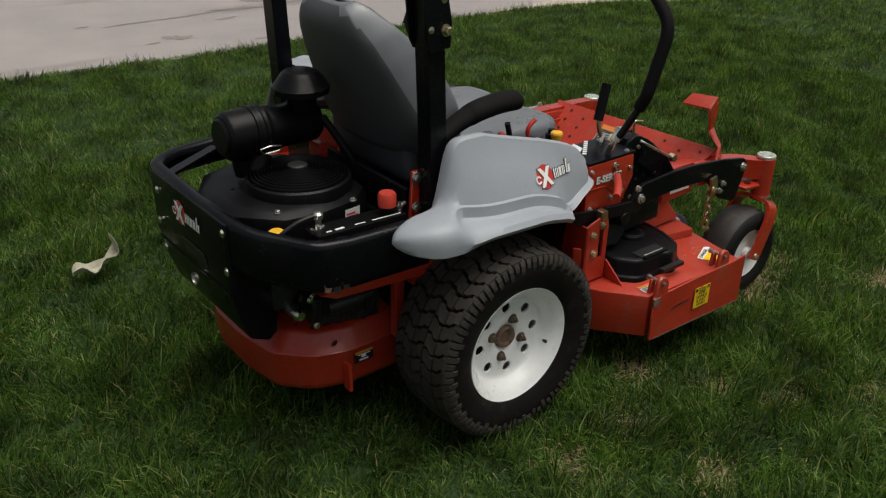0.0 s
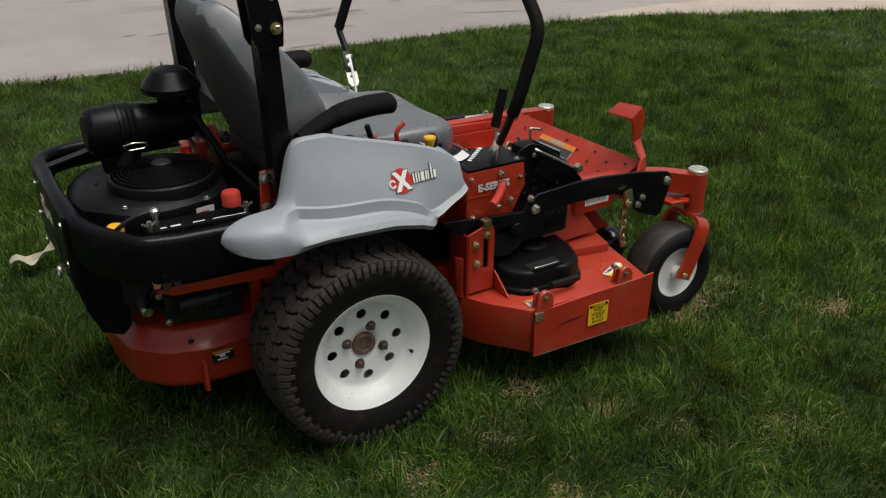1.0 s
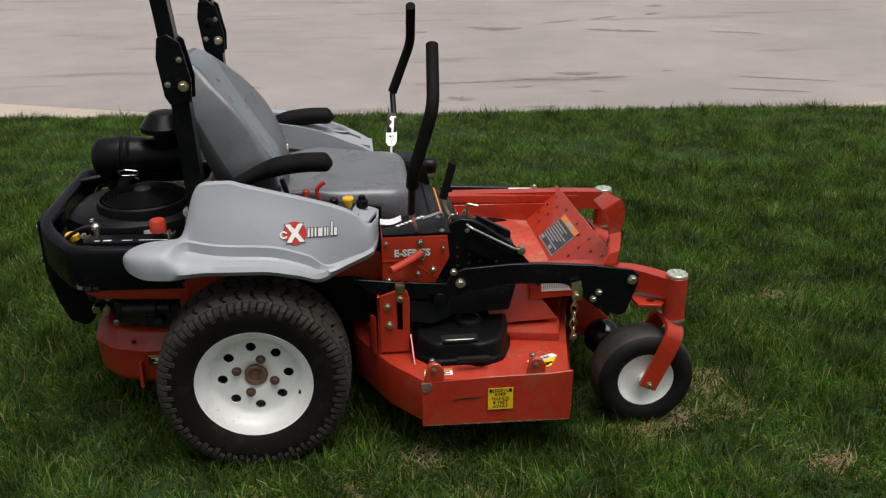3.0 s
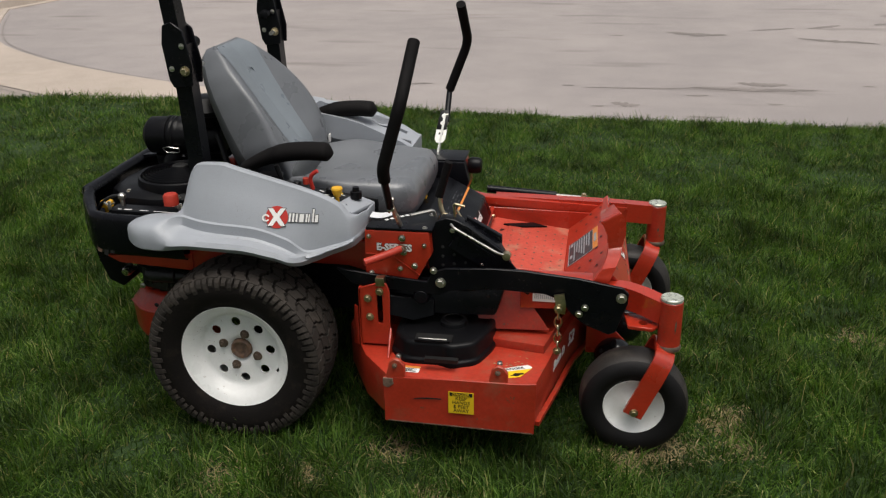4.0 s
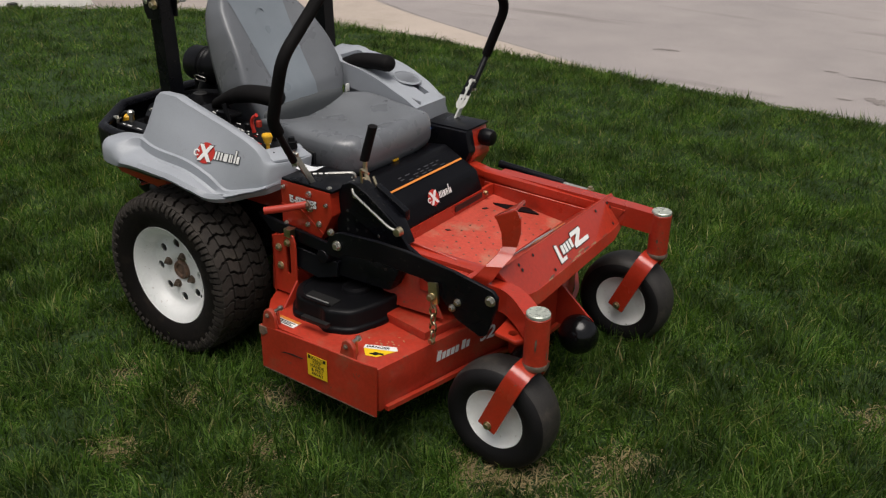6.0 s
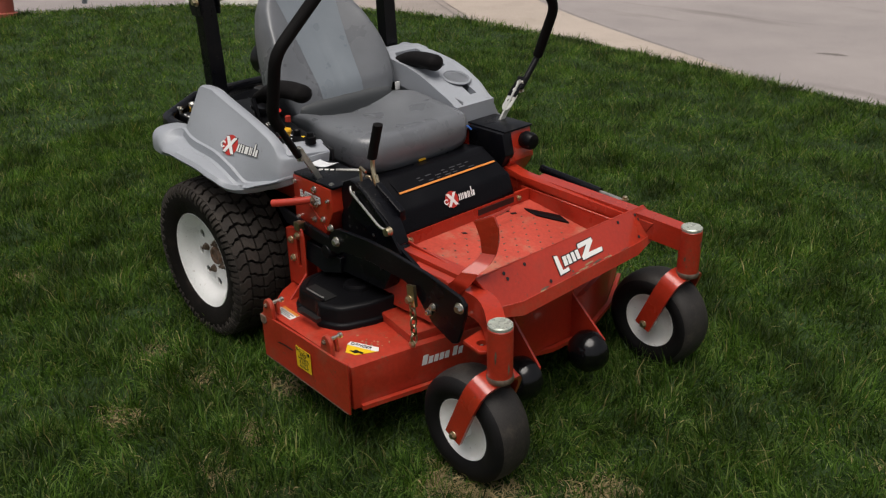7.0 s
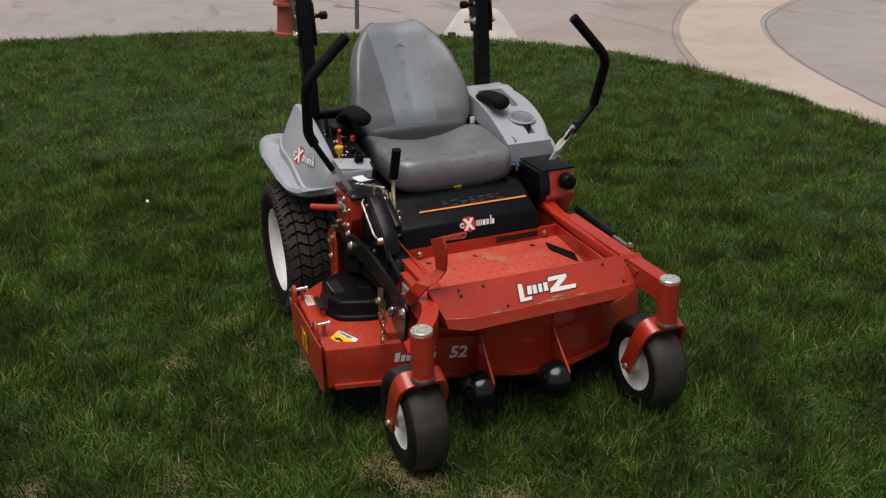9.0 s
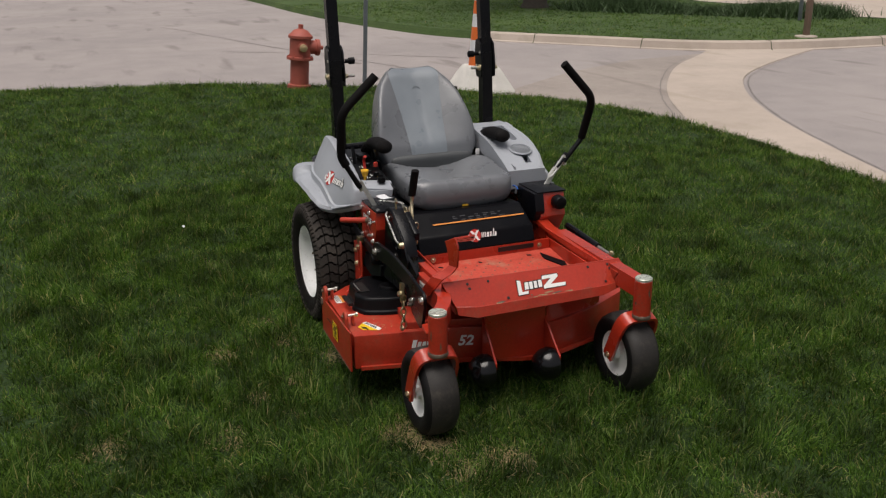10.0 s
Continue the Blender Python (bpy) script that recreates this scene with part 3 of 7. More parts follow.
# front wording: name as bars, size as figures
a, b = Vector((0.935, -0.602, 0.205)), Vector((0.9875, -0.40, 0.215))
m = basis((0.9755, -0.403, 0.222), (0.046, 0.22, 0), (0, 0, 1))
bars = [rect(0, 0, 0.017, 0.032, 0.2)] + [rect(0.022 + 0.0185 * i, 0, 0.036 + 0.0185 * i, 0.023, 0.2) for i in range(4)] + [rect(0.104, 0, 0.119, 0.030, 0.2), rect(0.124, 0, 0.138, 0.023, 0.2)]
part("front_name_bars", lay_on(flat(bars, m, 0.0004), deck, m), LABEL_WHITE, deck, "white name marks", smooth=0)
m = basis((1.0128, -0.222, 0.217), (0.046, 0.22, 0), (0, 0, 1))
part("front_figures", lay_on(writing("52", m, 0.060, "LEFT", 0.25, 0.0008, 0.03), deck, m), LABEL_WHITE, deck, "white figures", smooth=0)
# gussets and rollers
for y, tip in ((-0.142, 1.205), (0.115, 1.240)):
    g = part("roller_gusset", slab([(1.07, y, 0.345), (tip, y - 0.005, 0.206), (tip - 0.004, y - 0.005, 0.165), (1.07, y, 0.158)], (0, 0.008, 0), 0.001), RED, deck)
    yb = y - 0.03
    x0 = 1.165 if y < 0 else 1.205
    part("anti_scalp_roller", lathe([(yb - 0.066, 0.0), (yb - 0.064, 0.020), (yb - 0.054, 0.043), (yb - 0.032, 0.060), (yb, 0.067), (yb + 0.020, 0.062), (yb + 0.027, 0.052), (yb + 0.027, 0)], (x0, 0, 0.165), "y", 32), GLOSS_BLACK, g, "shiny black rounded roller")


def belt_cover(y, mirror):
    """A black moulded cover on the deck with a grip slot."""
    def o(x, yy):
        return (x, y + mirror * yy)
    outs = [[o(0.474, 0.12), o(0.474, 0.00), o(0.530, -0.068), o(0.640, -0.066), o(0.672, -0.086), o(0.752, -0.052), o(0.790, 0.05), o(0.800, 0.16), o(0.74, 0.24), o(0.60, 0.25), o(0.51, 0.22)]]
    rings = []
    outs[0] = [(p.x, p.y) for p in round_path([(*q, 0) for q in outs[0] + outs[0][:1]], 0.028, 4)][:-1]
    for k, z in ((1.0, 0.290), (1.0, 0.303), (0.985, 0.308), (0.955, 0.310), (0.945, 0.315), (0.925, 0.350), (0.91, 0.3575), (0.88, 0.361), (0.80, 0.3625), (0.79, 0.3600), (0.4, 0.3615)):
        cx, cy = 0.65, y + mirror * 0.07
        rings.append([(cx + (px - cx) * k, cy + (py - cy) * k, z) for px, py in outs[0]])
    bm = loft(rings)
    cov = part("belt_cover", bm, BLACK_PLASTIC, deck, "black moulded plastic belt cover with a grip slot", smooth=50)
    part("grip_slot", soften(strip([(0.560, y - mirror * 0.026, 0.361), (0.672, y - mirror * 0.026, 0.361)], 0.046, 0.006), 0.003, 1), LABEL_BLACK, cov)
    part("grip_edge", soften(strip([(0.562, y - mirror * 0.052, 0.3645), (0.670, y - mirror * 0.052, 0.3645)], 0.010, 0.006), 0.002, 1), BLACK_PLASTIC, cov)
    # thin steel tube drawn in place of the highlight along the slot's edge
    part("slot_highlight", tube([(0.572, y - mirror * 0.042, 0.3665), (0.580, y - mirror * 0.044, 0.3675), (0.650, y - mirror * 0.044, 0.3675), (0.658, y - mirror * 0.042, 0.3665)], 0.0026, 8, 0.006), STEEL, cov, "thin bright tube standing for the highlight on the slot edge")
    part("side_notch", soften(strip([(0.600, y - mirror * 0.094, 0.326), (0.700, y - mirror * 0.094, 0.326)], 0.018, 0.012), 0.003, 1), LABEL_BLACK, cov)
    part("spindle_boss", lathe([(0.360, 0.045), (0.372, 0.042), (0.376, 0.030), (0.372, 0.020), (0.372, 0)], (0.66, y + mirror * 0.085, 0), "z", 24), BLACK_PLASTIC, cov)


belt_cover(-0.470, 1)
belt_cover(0.52, -1)
# rear hanger bracket with a slot
hang = slab([(0.374, -0.446, 0.30), (0.468, -0.446, 0.30), (0.470, -0.446, 0.480), (0.462, -0.446, 0.508), (0.440, -0.446, 0.512), (0.372, -0.446, 0.490)], (0, 0.008, 0), 0.002)
slot = box(0.430, 0.448, -0.47, -0.42, 0.372, 0.470, 0.006)
hanger = part("deck_hanger", cut(hang, slot), RED, deck, "red slotted hanger bracket")
part("hanger_web", slab([(0.372, -0.446, 0.29), (0.372, -0.446, 0.49), (0.372, -0.36, 0.49), (0.372, -0.34, 0.29)], (0.007, 0, 0), 0.001), RED, hanger)
part("hanger_brace", slab([(0.468, -0.446, 0.36), (0.474, -0.52, 0.293), (0.474, -0.44, 0.293)], (0.006, 0, 0), 0.001), RED, hanger)
for x, z in ((0.402, 0.457), (0.407, 0.395), (0.440, 0.482)):
    part("bolt", bolt((x, -0.447, z), (0, -1, 0), 0.009, 0.010), BRASS, hanger)
part("hanger_clevis", box(0.428, 0.456, -0.45, -0.42, 0.500, 0.528, 0.003), BRASS, hanger, "gold plated clevis")
part("deck_upright", slab([(0.345, -0.43, 0.29), (0.366, -0.44, 0.29), (0.366, -0.44, 0.42), (0.350, -0.42, 0.42)], (0, 0.01, 0), 0.002), RED, deck)

# chain between the lift arm and the deck
chain = part("lift_chain", strip([(0.985, -0.440, 0.505), (0.992, -0.444, 0.470), (0.990, -0.440, 0.445)], 0.03, 0.010, 0.01, (0, 1, 0)), BRASS, mower, "gold plated lift chain between arm and deck")
for k in range(5):
    z = 0.440 - 0.027 * k
    path = [(0.985 + 0.010 * math.cos(a) * (k % 2), -0.437 + 0.010 * math.cos(a) * (1 - k % 2), z + 0.018 * math.sin(a)) for a in [2 * math.pi * i / 12 for i in range(13)]]
    part("chain_link", sweep(path, ring(0.0035, 6), (0.3, 0.2, 0.9)), BRASS, chain, smooth=60)
part("bolt", bolt((0.985, -0.447, 0.462), (0, -1, 0), 0.010, 0.012), BRASS, chain)
part("bolt", bolt((0.985, -0.442, 0.318), (0, -1, 0), 0.009, 0.010), BRASS, chain)

# ---- frame ----
frame_right = part("frame_rail", soften(slab([(-0.26, -0.300, 0.50), (0.30, -0.300, 0.50), (0.60, -0.300, 0.42), (1.06, -0.300, 0.44), (1.10, -0.300, 0.50), (0.60, -0.300, 0.50), (0.30, -0.300, 0.60), (-0.26, -0.300, 0.60)], (0, 0.05, 0), 0), 0.004), RED, mower, "red welded steel frame rail")
part("frame_rail", soften(slab([(-0.26, 0.350, 0.50), (0.30, 0.350, 0.50), (0.60, 0.350, 0.43), (1.16, 0.380, 0.44), (1.20, 0.380, 0.50), (0.66, 0.350, 0.53), (0.30, 0.350, 0.60), (-0.26, 0.350, 0.60)], (0, 0.05, 0), 0), 0.004), RED, mower, "red welded steel frame rail")
# front arms out to the pivot tubes
part("front_arm", soften(strip([(1.04, -0.335, 0.470), (1.17, -0.342, 0.475), (1.225, -0.365, 0.470), (1.295, -0.418, 0.462)], 0.050, 0.070, 0.05), 0.006), RED, mower, "red curved front arm")
part("front_arm", soften(strip([(0.70, 0.405, 0.490), (1.14, 0.405, 0.482), (1.20, 0.410, 0.478), (1.295, 0.422, 0.468)], 0.050, 0.072, 0.05), 0.006), RED, mower, "red straight front arm")
part("bolt_ear", cut(slab([(1.19, -0.44, 0.405), (1.26, -0.45, 0.405), (1.285, -0.42, 0.405), (1.26, -0.36, 0.405), (1.18, -0.35, 0.405)], (0, 0, 0.012), 0.002), lathe([(0.38, 0.014), (0.44, 0.014)], (1.235, -0.415, 0), "z", 16)), RED, mower, "red ear with a round hole")
# foot pan with raised dimples
pan = part("foot_pan", soften(slab([(0.66, -0.262, 0.455), (1.06, -0.262, 0.405), (1.06, 0.355, 0.405), (0.66, 0.355, 0.455)], (0, 0, -0.008), 0), 0.002, 1), RED_DUSTY, mower, "red steel foot pan with punched dimples and dried dirt")
part("pan_tread", soften(slab([(0.765, -0.215, 0.4435), (0.985, -0.215, 0.4160), (0.985, 0.27, 0.4160), (0.765, 0.27, 0.4435)], (0, 0, 0.006), 0), 0.005, 2), RED_DUSTY, pan, "raised worn tread field")
for i in range(7):
    for j in range(9):
        x, y = 0.782 + i * 0.031, -0.190 + j * 0.052 + (0.026 if i % 2 else 0)
        z = 0.4497 - (x - 0.765) * 0.125
        part("dimple", lathe([(z - 0.001, 0.0042), (z + 0.0006, 0.0034), (z + 0.0002, 0.0)], (x, y, 0), "z", 8), DARK_NUT, pan, smooth=0)
for x, y, w in ((0.730, -0.19, 0.018), (0.735, 0.22, 0.018), (0.735, -0.01, 0.012)):
    part("pan_notch", slab([(x, y, 0.4466), (x + 0.006, y + w, 0.4458), (x + 0.016, y + w, 0.4446), (x + 0.010, y, 0.4453)], (0, 0, 0.0016), 0), LABEL_BLACK, pan, smooth=0)
for y in (-0.20, 0.30):
    part("pan_bolt", bolt((0.702, y, 0.470), (1, 0, 0.2), 0.008, 0.008), BRASS, pan)
part("pan_side", slab([(0.66, -0.262, 0.43), (1.10, -0.262, 0.39), (1.10, -0.262, 0.49), (0.66, -0.262, 0.52)], (0, -0.006, 0), 0.001), RED, pan)
part("pan_side", slab([(0.66, 0.355, 0.43), (1.10, 0.355, 0.39), (1.10, 0.355, 0.48), (0.66, 0.355, 0.49)], (0, 0.006, 0), 0.001), RED, pan)
part("pan_back_rail", soften(strip([(0.695, -0.26, 0.470), (0.695, 0.35, 0.470)], 0.012, 0.045), 0.002, 1), RED, pan)
part("pan_slot", soften(strip([(0.7025, 0.10, 0.474), (0.7025, 0.27, 0.474)], 0.004, 0.020), 0.001, 1), LABEL_BLACK, pan, smooth=0)
# black slab laid on the pan to paint the dark of an unmodelled opening
part("opening_patch", soften(slab([(0.742, 0.282, 0.4455), (0.790, 0.272, 0.4395), (0.905, 0.330, 0.4250), (0.850, 0.345, 0.4320)], (0, 0, 0.006), 0), 0.002), BLACK_PLASTIC, pan, "black patch standing for the dark of an opening in the pan")
# ridge of the foot rest: a front face and a back face
TOPR, TOPL = Vector((1.132, -0.338, 0.543)), Vector((1.122, 0.434, 0.529))
front = slab([TOPR, TOPL, (1.152, 0.452, 0.490), (1.180, 0.410, 0.454), (1.188, 0.330, 0.447), (1.199, -0.216, 0.450), (1.191, -0.305, 0.462)], (-0.004, 0, -0.004), 0.0015)
kick = part("foot_rest_front", front, RED, mower, "red sloping front panel with chipped lower edge")
part("lower_fold", slab([(1.188, 0.332, 0.449), (1.1995, -0.216, 0.452), (1.192, -0.303, 0.463), (1.205, -0.300, 0.434), (1.211, -0.224, 0.413), (1.197, 0.320, 0.411), (1.186, 0.405, 0.430), (1.181, 0.408, 0.454)], (-0.005, 0, 0), 0.001), RED_WORN, kick, "narrow folded lower lip")
part("fold_return", slab([(1.192, 0.315, 0.411), (1.207, -0.222, 0.413), (1.120, -0.216, 0.416), (1.110, 0.315, 0.414)], (0, 0, 0.004), 0.001), RED_WORN, kick)
chips = random.Random(44)
for k in range(16):
    u = chips.betavariate(2.6, 2.6)
    x, y = 1.199 - 0.011 * u, -0.205 + 0.50 * u
    w, h, up = chips.uniform(0.004, 0.022), chips.uniform(0.0015, 0.006), chips.choice((0, 0, 0.002, 0.004, 0.010))
    mm = basis((x - 0.53 * up, y, 0.451 + 0.85 * up), (-0.034, 1, 0), (-0.53, 0, 0.85))
    chip = flat([[(-w, 0), (-w * 0.3, -h * 0.3), (w * 0.8, 0), (w, h * 0.5), (w * 0.2, h), (-w * 0.6, h * 0.7)]], mm, 0.0002, 0.0003)
    part("paint_chip", lay_on(chip, kick, mm), CHIP if k % 3 else DARK_NUT, kick, smooth=0)
part("belly_plate", slab([(1.090, -0.14, 0.425), (1.104, 0.118, 0.425), (1.104, 0.118, 0.162), (1.090, -0.14, 0.165)], (-0.006, 0, 0), 0.001), RED, kick, "red upright plate under the front panel")
part("belly_wing", slab([(1.105, 0.123, 0.425), (1.03, 0.42, 0.42), (1.015, 0.42, 0.30), (1.100, 0.123, 0.215)], (-0.006, 0, 0), 0.001), RED, kick)
back = slab([TOPR, TOPL, (0.985, 0.385, 0.414), (0.978, -0.24, 0.413), (1.030, -0.30, 0.456)], (0.004, 0, -0.004), 0.0015)
rest = part("foot_rest_back", back, RED_WORN, mower, "red sloping foot rest with punched holes")
part("end_plate", slab([TOPR + Vector((0.002, 0.004, -0.008)), (1.180, -0.305, 0.455), (1.03, -0.285, 0.448)], (0, 0.005, 0), 0.001), RED, kick)
part("end_plate", slab([TOPL + Vector((0, -0.002, -0.004)), (1.176, 0.40, 0.450), (1.01, 0.40, 0.435)], (0, -0.005, 0), 0.001), RED, kick)
along = (TOPL - TOPR).normalized()
m = basis(TOPR + along * 0.295 + Vector((0.062, 0, -0.075)) + Vector((0.002, 0, 0.002)), along, Vector((-0.085, 0, 0.12)))
tall = [(0.0, 0.004), (0.042, 0.006), (0.044, 0.017), (0.018, 0.015), (0.020, 0.060), (0.005, 0.063)]
zed = [(0.112, 0.053), (0.116, 0.067), (0.182, 0.069), (0.184, 0.058), (0.146, 0.031), (0.210, 0.031), (0.206, 0.018), (0.112, 0.016), (0.114, 0.028), (0.152, 0.055)]
mids = [rect(0.028, 0.023, 0.044, 0.051, 0.15), rect(0.050, 0.023, 0.064, 0.051, 0.1), rect(0.070, 0.024, 0.083, 0.052, 0.1), rect(0.089, 0.025, 0.104, 0.053, 0.1)]


def grown(p, k):
    cx, cy = sum(q[0] for q in p) / len(p), sum(q[1] for q in p) / len(p)
    return [(x + k * math.copysign(1, x - cx), y + k * math.copysign(1, y - cy)) for x, y in p]


logo = part("front_emblem", lay_on(flat([grown(p, 0.003) for p in (tall, zed, *mids)], m, 0.0002, 0.0005), kick, m), LABEL_BLACK, kick, "black-edged white zigzag emblem", smooth=0)
part("emblem_face", lay_on(flat([tall, zed, *mids], m, 0.0012, 0.0005), kick, m), LABEL_WHITE, logo, smooth=0)
for u, v in ((0.10, 0.020), (0.104, 0.038), (0.185, 0.020), (0.25, 0.095), (0.62, 0.020), (0.71, 0.020), (0.715, 0.037), (0.68, 0.088)):
    p = TOPR + along * u + Vector((0.066, 0, -0.086)).normalized() * v
    n = Vector((0.086, 0, 0.066)).normalized()
    q = Vector((0, 0, 1)).rotation_difference(n).to_matrix().to_4x4()
    part("punched_hole", lathe([(0.0008, 0.0055), (0.0014, 0.0)], (0, 0, 0), "z", 12), LABEL_BLACK, kick, smooth=0).matrix_local = Matrix.Translation(p + n * 0.001) @ q
nb = Vector((-0.130, 0, 0.154)).normalized()
down = Vector((-0.154, 0, -0.130)).normalized()
for u in range(9):
    for v in range(3):
        if 2 < u < 7 and v > 0:
            continue
        p = TOPR + along * (0.05 + u * 0.078) + down * (0.03 + v * 0.045 + (0.02 if u % 2 else 0))
        q = Vector((0, 0, 1)).rotation_difference(nb).to_matrix().to_4x4()
        part("punched_hole", lathe([(0.0008, 0.006), (0.0016, 0.0)], (0, 0, 0), "z", 10), LABEL_BLACK, rest, smooth=0).matrix_local = Matrix.Translation(p + nb * 0.0012) @ q
m = basis(TOPR + along * 0.488 + down * 0.170 + nb * 0.0008, -along, -down)
pl = part("instruction_label", flat([rect(0, 0, 0.200, 0.126)], m), LABEL_GREY, rest, "dark grey instruction sticker with an orange band and pale rim", smooth=0)
part("label_field", flat([rect(0.004, 0.004, 0.196, 0.104)], m, 0.0012), LABEL_GREY_DARK, pl, smooth=0)
part("label_band", flat([rect(0.0, 0.105, 0.200, 0.126)], m, 0.0012), LABEL_ORANGE, pl, smooth=0)
part("print_bars", flat([rect(0.012, 0.024 + 0.0105 * r, 0.185 - 0.022 * ((3 * r) % 4), 0.0285 + 0.0105 * r) for r in range(7)] + [rect(0.012, 0.008, 0.040, 0.019), rect(0.120, 0.008, 0.150, 0.019), rect(0.060, 0.110, 0.135, 0.121)], m, 0.0018), LABEL_GREY, pl, smooth=0)
# deck-lift pedal
stations = [((1.100, -0.309, 0.687), (1.157, -0.293, 0.716)), ((1.108, -0.307, 0.672), (1.171, -0.291, 0.690)), ((1.119, -0.305, 0.645), (1.173, -0.290, 0.648)), ((1.124, -0.304, 0.604), (1.163, -0.290, 0.606)), ((1.120, -0.328, 0.585), (1.160, -0.308, 0.583)), ((1.108, -0.366, 0.562), (1.148, -0.340, 0.560)), ((1.084, -0.380, 0.530), (1.132, -0.362, 0.524)), ((1.040, -0.380, 0.492), (1.090, -0.372, 0.480)), ((0.975, -0.390, 0.478), (0.985, -0.382, 0.455))]
rings = []
for k in range(8 * 4 + 1):
    i = min(7, k // 4)
    l, r = [Vector(a).lerp(Vector(b), k / 4 - i) for a, b in zip(stations[i], stations[i + 1])]
    rings.append([l, r, r + Vector((-0.003, 0.008, 0)), l + Vector((-0.003, 0.008, 0))])
pedal = part("lift_pedal", soften(loft(rings), 0.002, 1), RED, mower, "red bent deck-lift pedal")
part("pedal_pad", soften(slab([(1.100, -0.309, 0.682), (1.157, -0.293, 0.711), (1.137, -0.204, 0.707), (1.099, -0.192, 0.676)], (-0.005, 0, 0.008), 0), 0.003), RED, pedal, "red pad with holes")
for u in range(3):
    for v in range(2):
        part("punched_hole", lathe([(0.0, 0.006), (0.001, 0.0)], (1.109 + 0.026 * v, -0.276 + 0.028 * u + 0.004 * v, 0.6905 - 0.0018 * u + 0.0155 * v), "z", 10), LABEL_BLACK, pedal, smooth=0)

# ---- lift arm and linkage, right side ----
ARM = [(0.300, 0.545), (0.420, 0.530), (0.585, 0.515), (0.600, 0.545), (0.640, 0.562), (0.780, 0.570), (0.878, 0.568), (1.040, 0.553), (1.170, 0.530), (1.188, 0.512), (1.186, 0.480), (1.155, 0.385), (1.135, 0.376), (1.060, 0.405), (1.020, 0.440), (0.985, 0.482), (0.940, 0.497), (0.790, 0.503), (0.655, 0.490), (0.625, 0.472), (0.560, 0.478), (0.455, 0.485), (0.351, 0.495)]
arm = part("lift_arm", side_plate(ARM, -0.428, 0.012, 0.002), BLACK, mower, "black steel lift arm")
for x, z, r in ((0.627, 0.516, 0.0112), (1.167, 0.499, 0.0112), (1.045, 0.440, 0.008), (1.062, 0.462, 0.008), (0.606, 0.555, 0.008)):
    part("bolt", bolt((x, -0.429, z), (0, -1, 0), r, 0.012), STEEL, arm)
m = basis((0.900, -0.336, 0.430), (1, 0, 0), (0, 0, 1))
sl = part("serial_label", flat([rect(0, 0, 0.10, 0.042)], m), LABEL_WHITE, frame_right, "white serial sticker", smooth=0)
part("print_bars", flat([rect(0.006 + 0.006 * i, 0.010, 0.009 + 0.006 * i, 0.034) for i in range(14)], m, 0.0016), LABEL_GREY, sl, smooth=0)
part("label_carrier", slab([(0.862, -0.3345, 0.402), (1.02, -0.3345, 0.408), (1.02, -0.3345, 0.49), (0.862, -0.3345, 0.49)], (0, 0.03, 0), 0.002), RED, frame_right)
part("side_arm_gusset", slab([(0.70, -0.31, 0.47), (0.86, -0.31, 0.46), (0.955, -0.345, 0.335), (0.74, -0.35, 0.33)], (0, 0.006, 0), 0.001), RED_WORN, deck, "red sloping side plate")
idler = part("idler_guard", soften(slab([(0.425, -0.405, 0.392), (0.790, -0.385, 0.392), (0.815, -0.360, 0.470), (0.780, -0.360, 0.505), (0.425, -0.375, 0.505)], (0, 0.11, 0), 0), 0.012, 2), BLACK, mower, "black bracket and belt guard under the lift arm")
part("guard_boss", lathe([(-0.432, 0.0), (-0.430, 0.020), (-0.420, 0.026), (-0.39, 0.028)], (0.565, 0, 0.462), "y", 20), BLACK, idler)
part("guard_web", slab([(0.45, -0.432, 0.40), (0.54, -0.425, 0.38), (0.60, -0.40, 0.39), (0.60, -0.40, 0.44), (0.45, -0.42, 0.46)], (0, 0.02, 0), 0.002), BLACK, idler)
PL = [(0.592, 0.664), (0.604, 0.690), (0.636, 0.703), (0.664, 0.699), (0.705, 0.678), (0.805, 0.606), (0.862, 0.535), (0.850, 0.50), (0.600, 0.44), (0.580, 0.55)]
height = part("height_plate", side_plate(PL, -0.372, 0.008, 0.002), BLACK, mower, "black cutting-height plate with holes and a lever")
for i in range(5):
    for j in range(3):
        x, z = 0.625 + 0.035 * i, 0.61 - 0.030 * i * 0.8 - 0.030 * j
        part("punched_hole", lathe([(-0.3728, 0.0055), (-0.3735, 0.0)], (x, 0, z), "y", 10), CASTING, height, smooth=0)
for x, z in ((0.655, 0.665), (0.700, 0.610), (0.745, 0.560), (0.640, 0.500), (0.720, 0.520)):
    part("bolt", bolt((x, -0.373, z), (0, -1, 0), 0.0055, 0.006), STEEL, height)
part("pin_rod", tube([(0.652, -0.380, 0.688), (0.664, -0.392, 0.680), (0.798, -0.394, 0.606), (0.820, -0.385, 0.599)], 0.0042, 8, 0.02), STEEL, height, "bright bent rod")
part("pin_knob", lathe([(-0.395, 0.0), (-0.393, 0.012), (-0.375, 0.014), (-0.372, 0.0)], (0.822, 0, 0.596), "y", 16), BRASS, height)
part("lift_strut", soften(strip([(0.66, -0.385, 0.640), (0.90, -0.350, 0.480)], 0.012, 0.05), 0.002, 1), BLACK, height)
part("height_quadrant", soften(slab([(0.612, -0.364, 0.696), (0.662, -0.364, 0.700), (0.800, -0.364, 0.612), (0.835, -0.364, 0.545), (0.74, -0.364, 0.50), (0.60, -0.364, 0.48)], (0, 0.050, 0), 0), 0.006), BLACK, height)
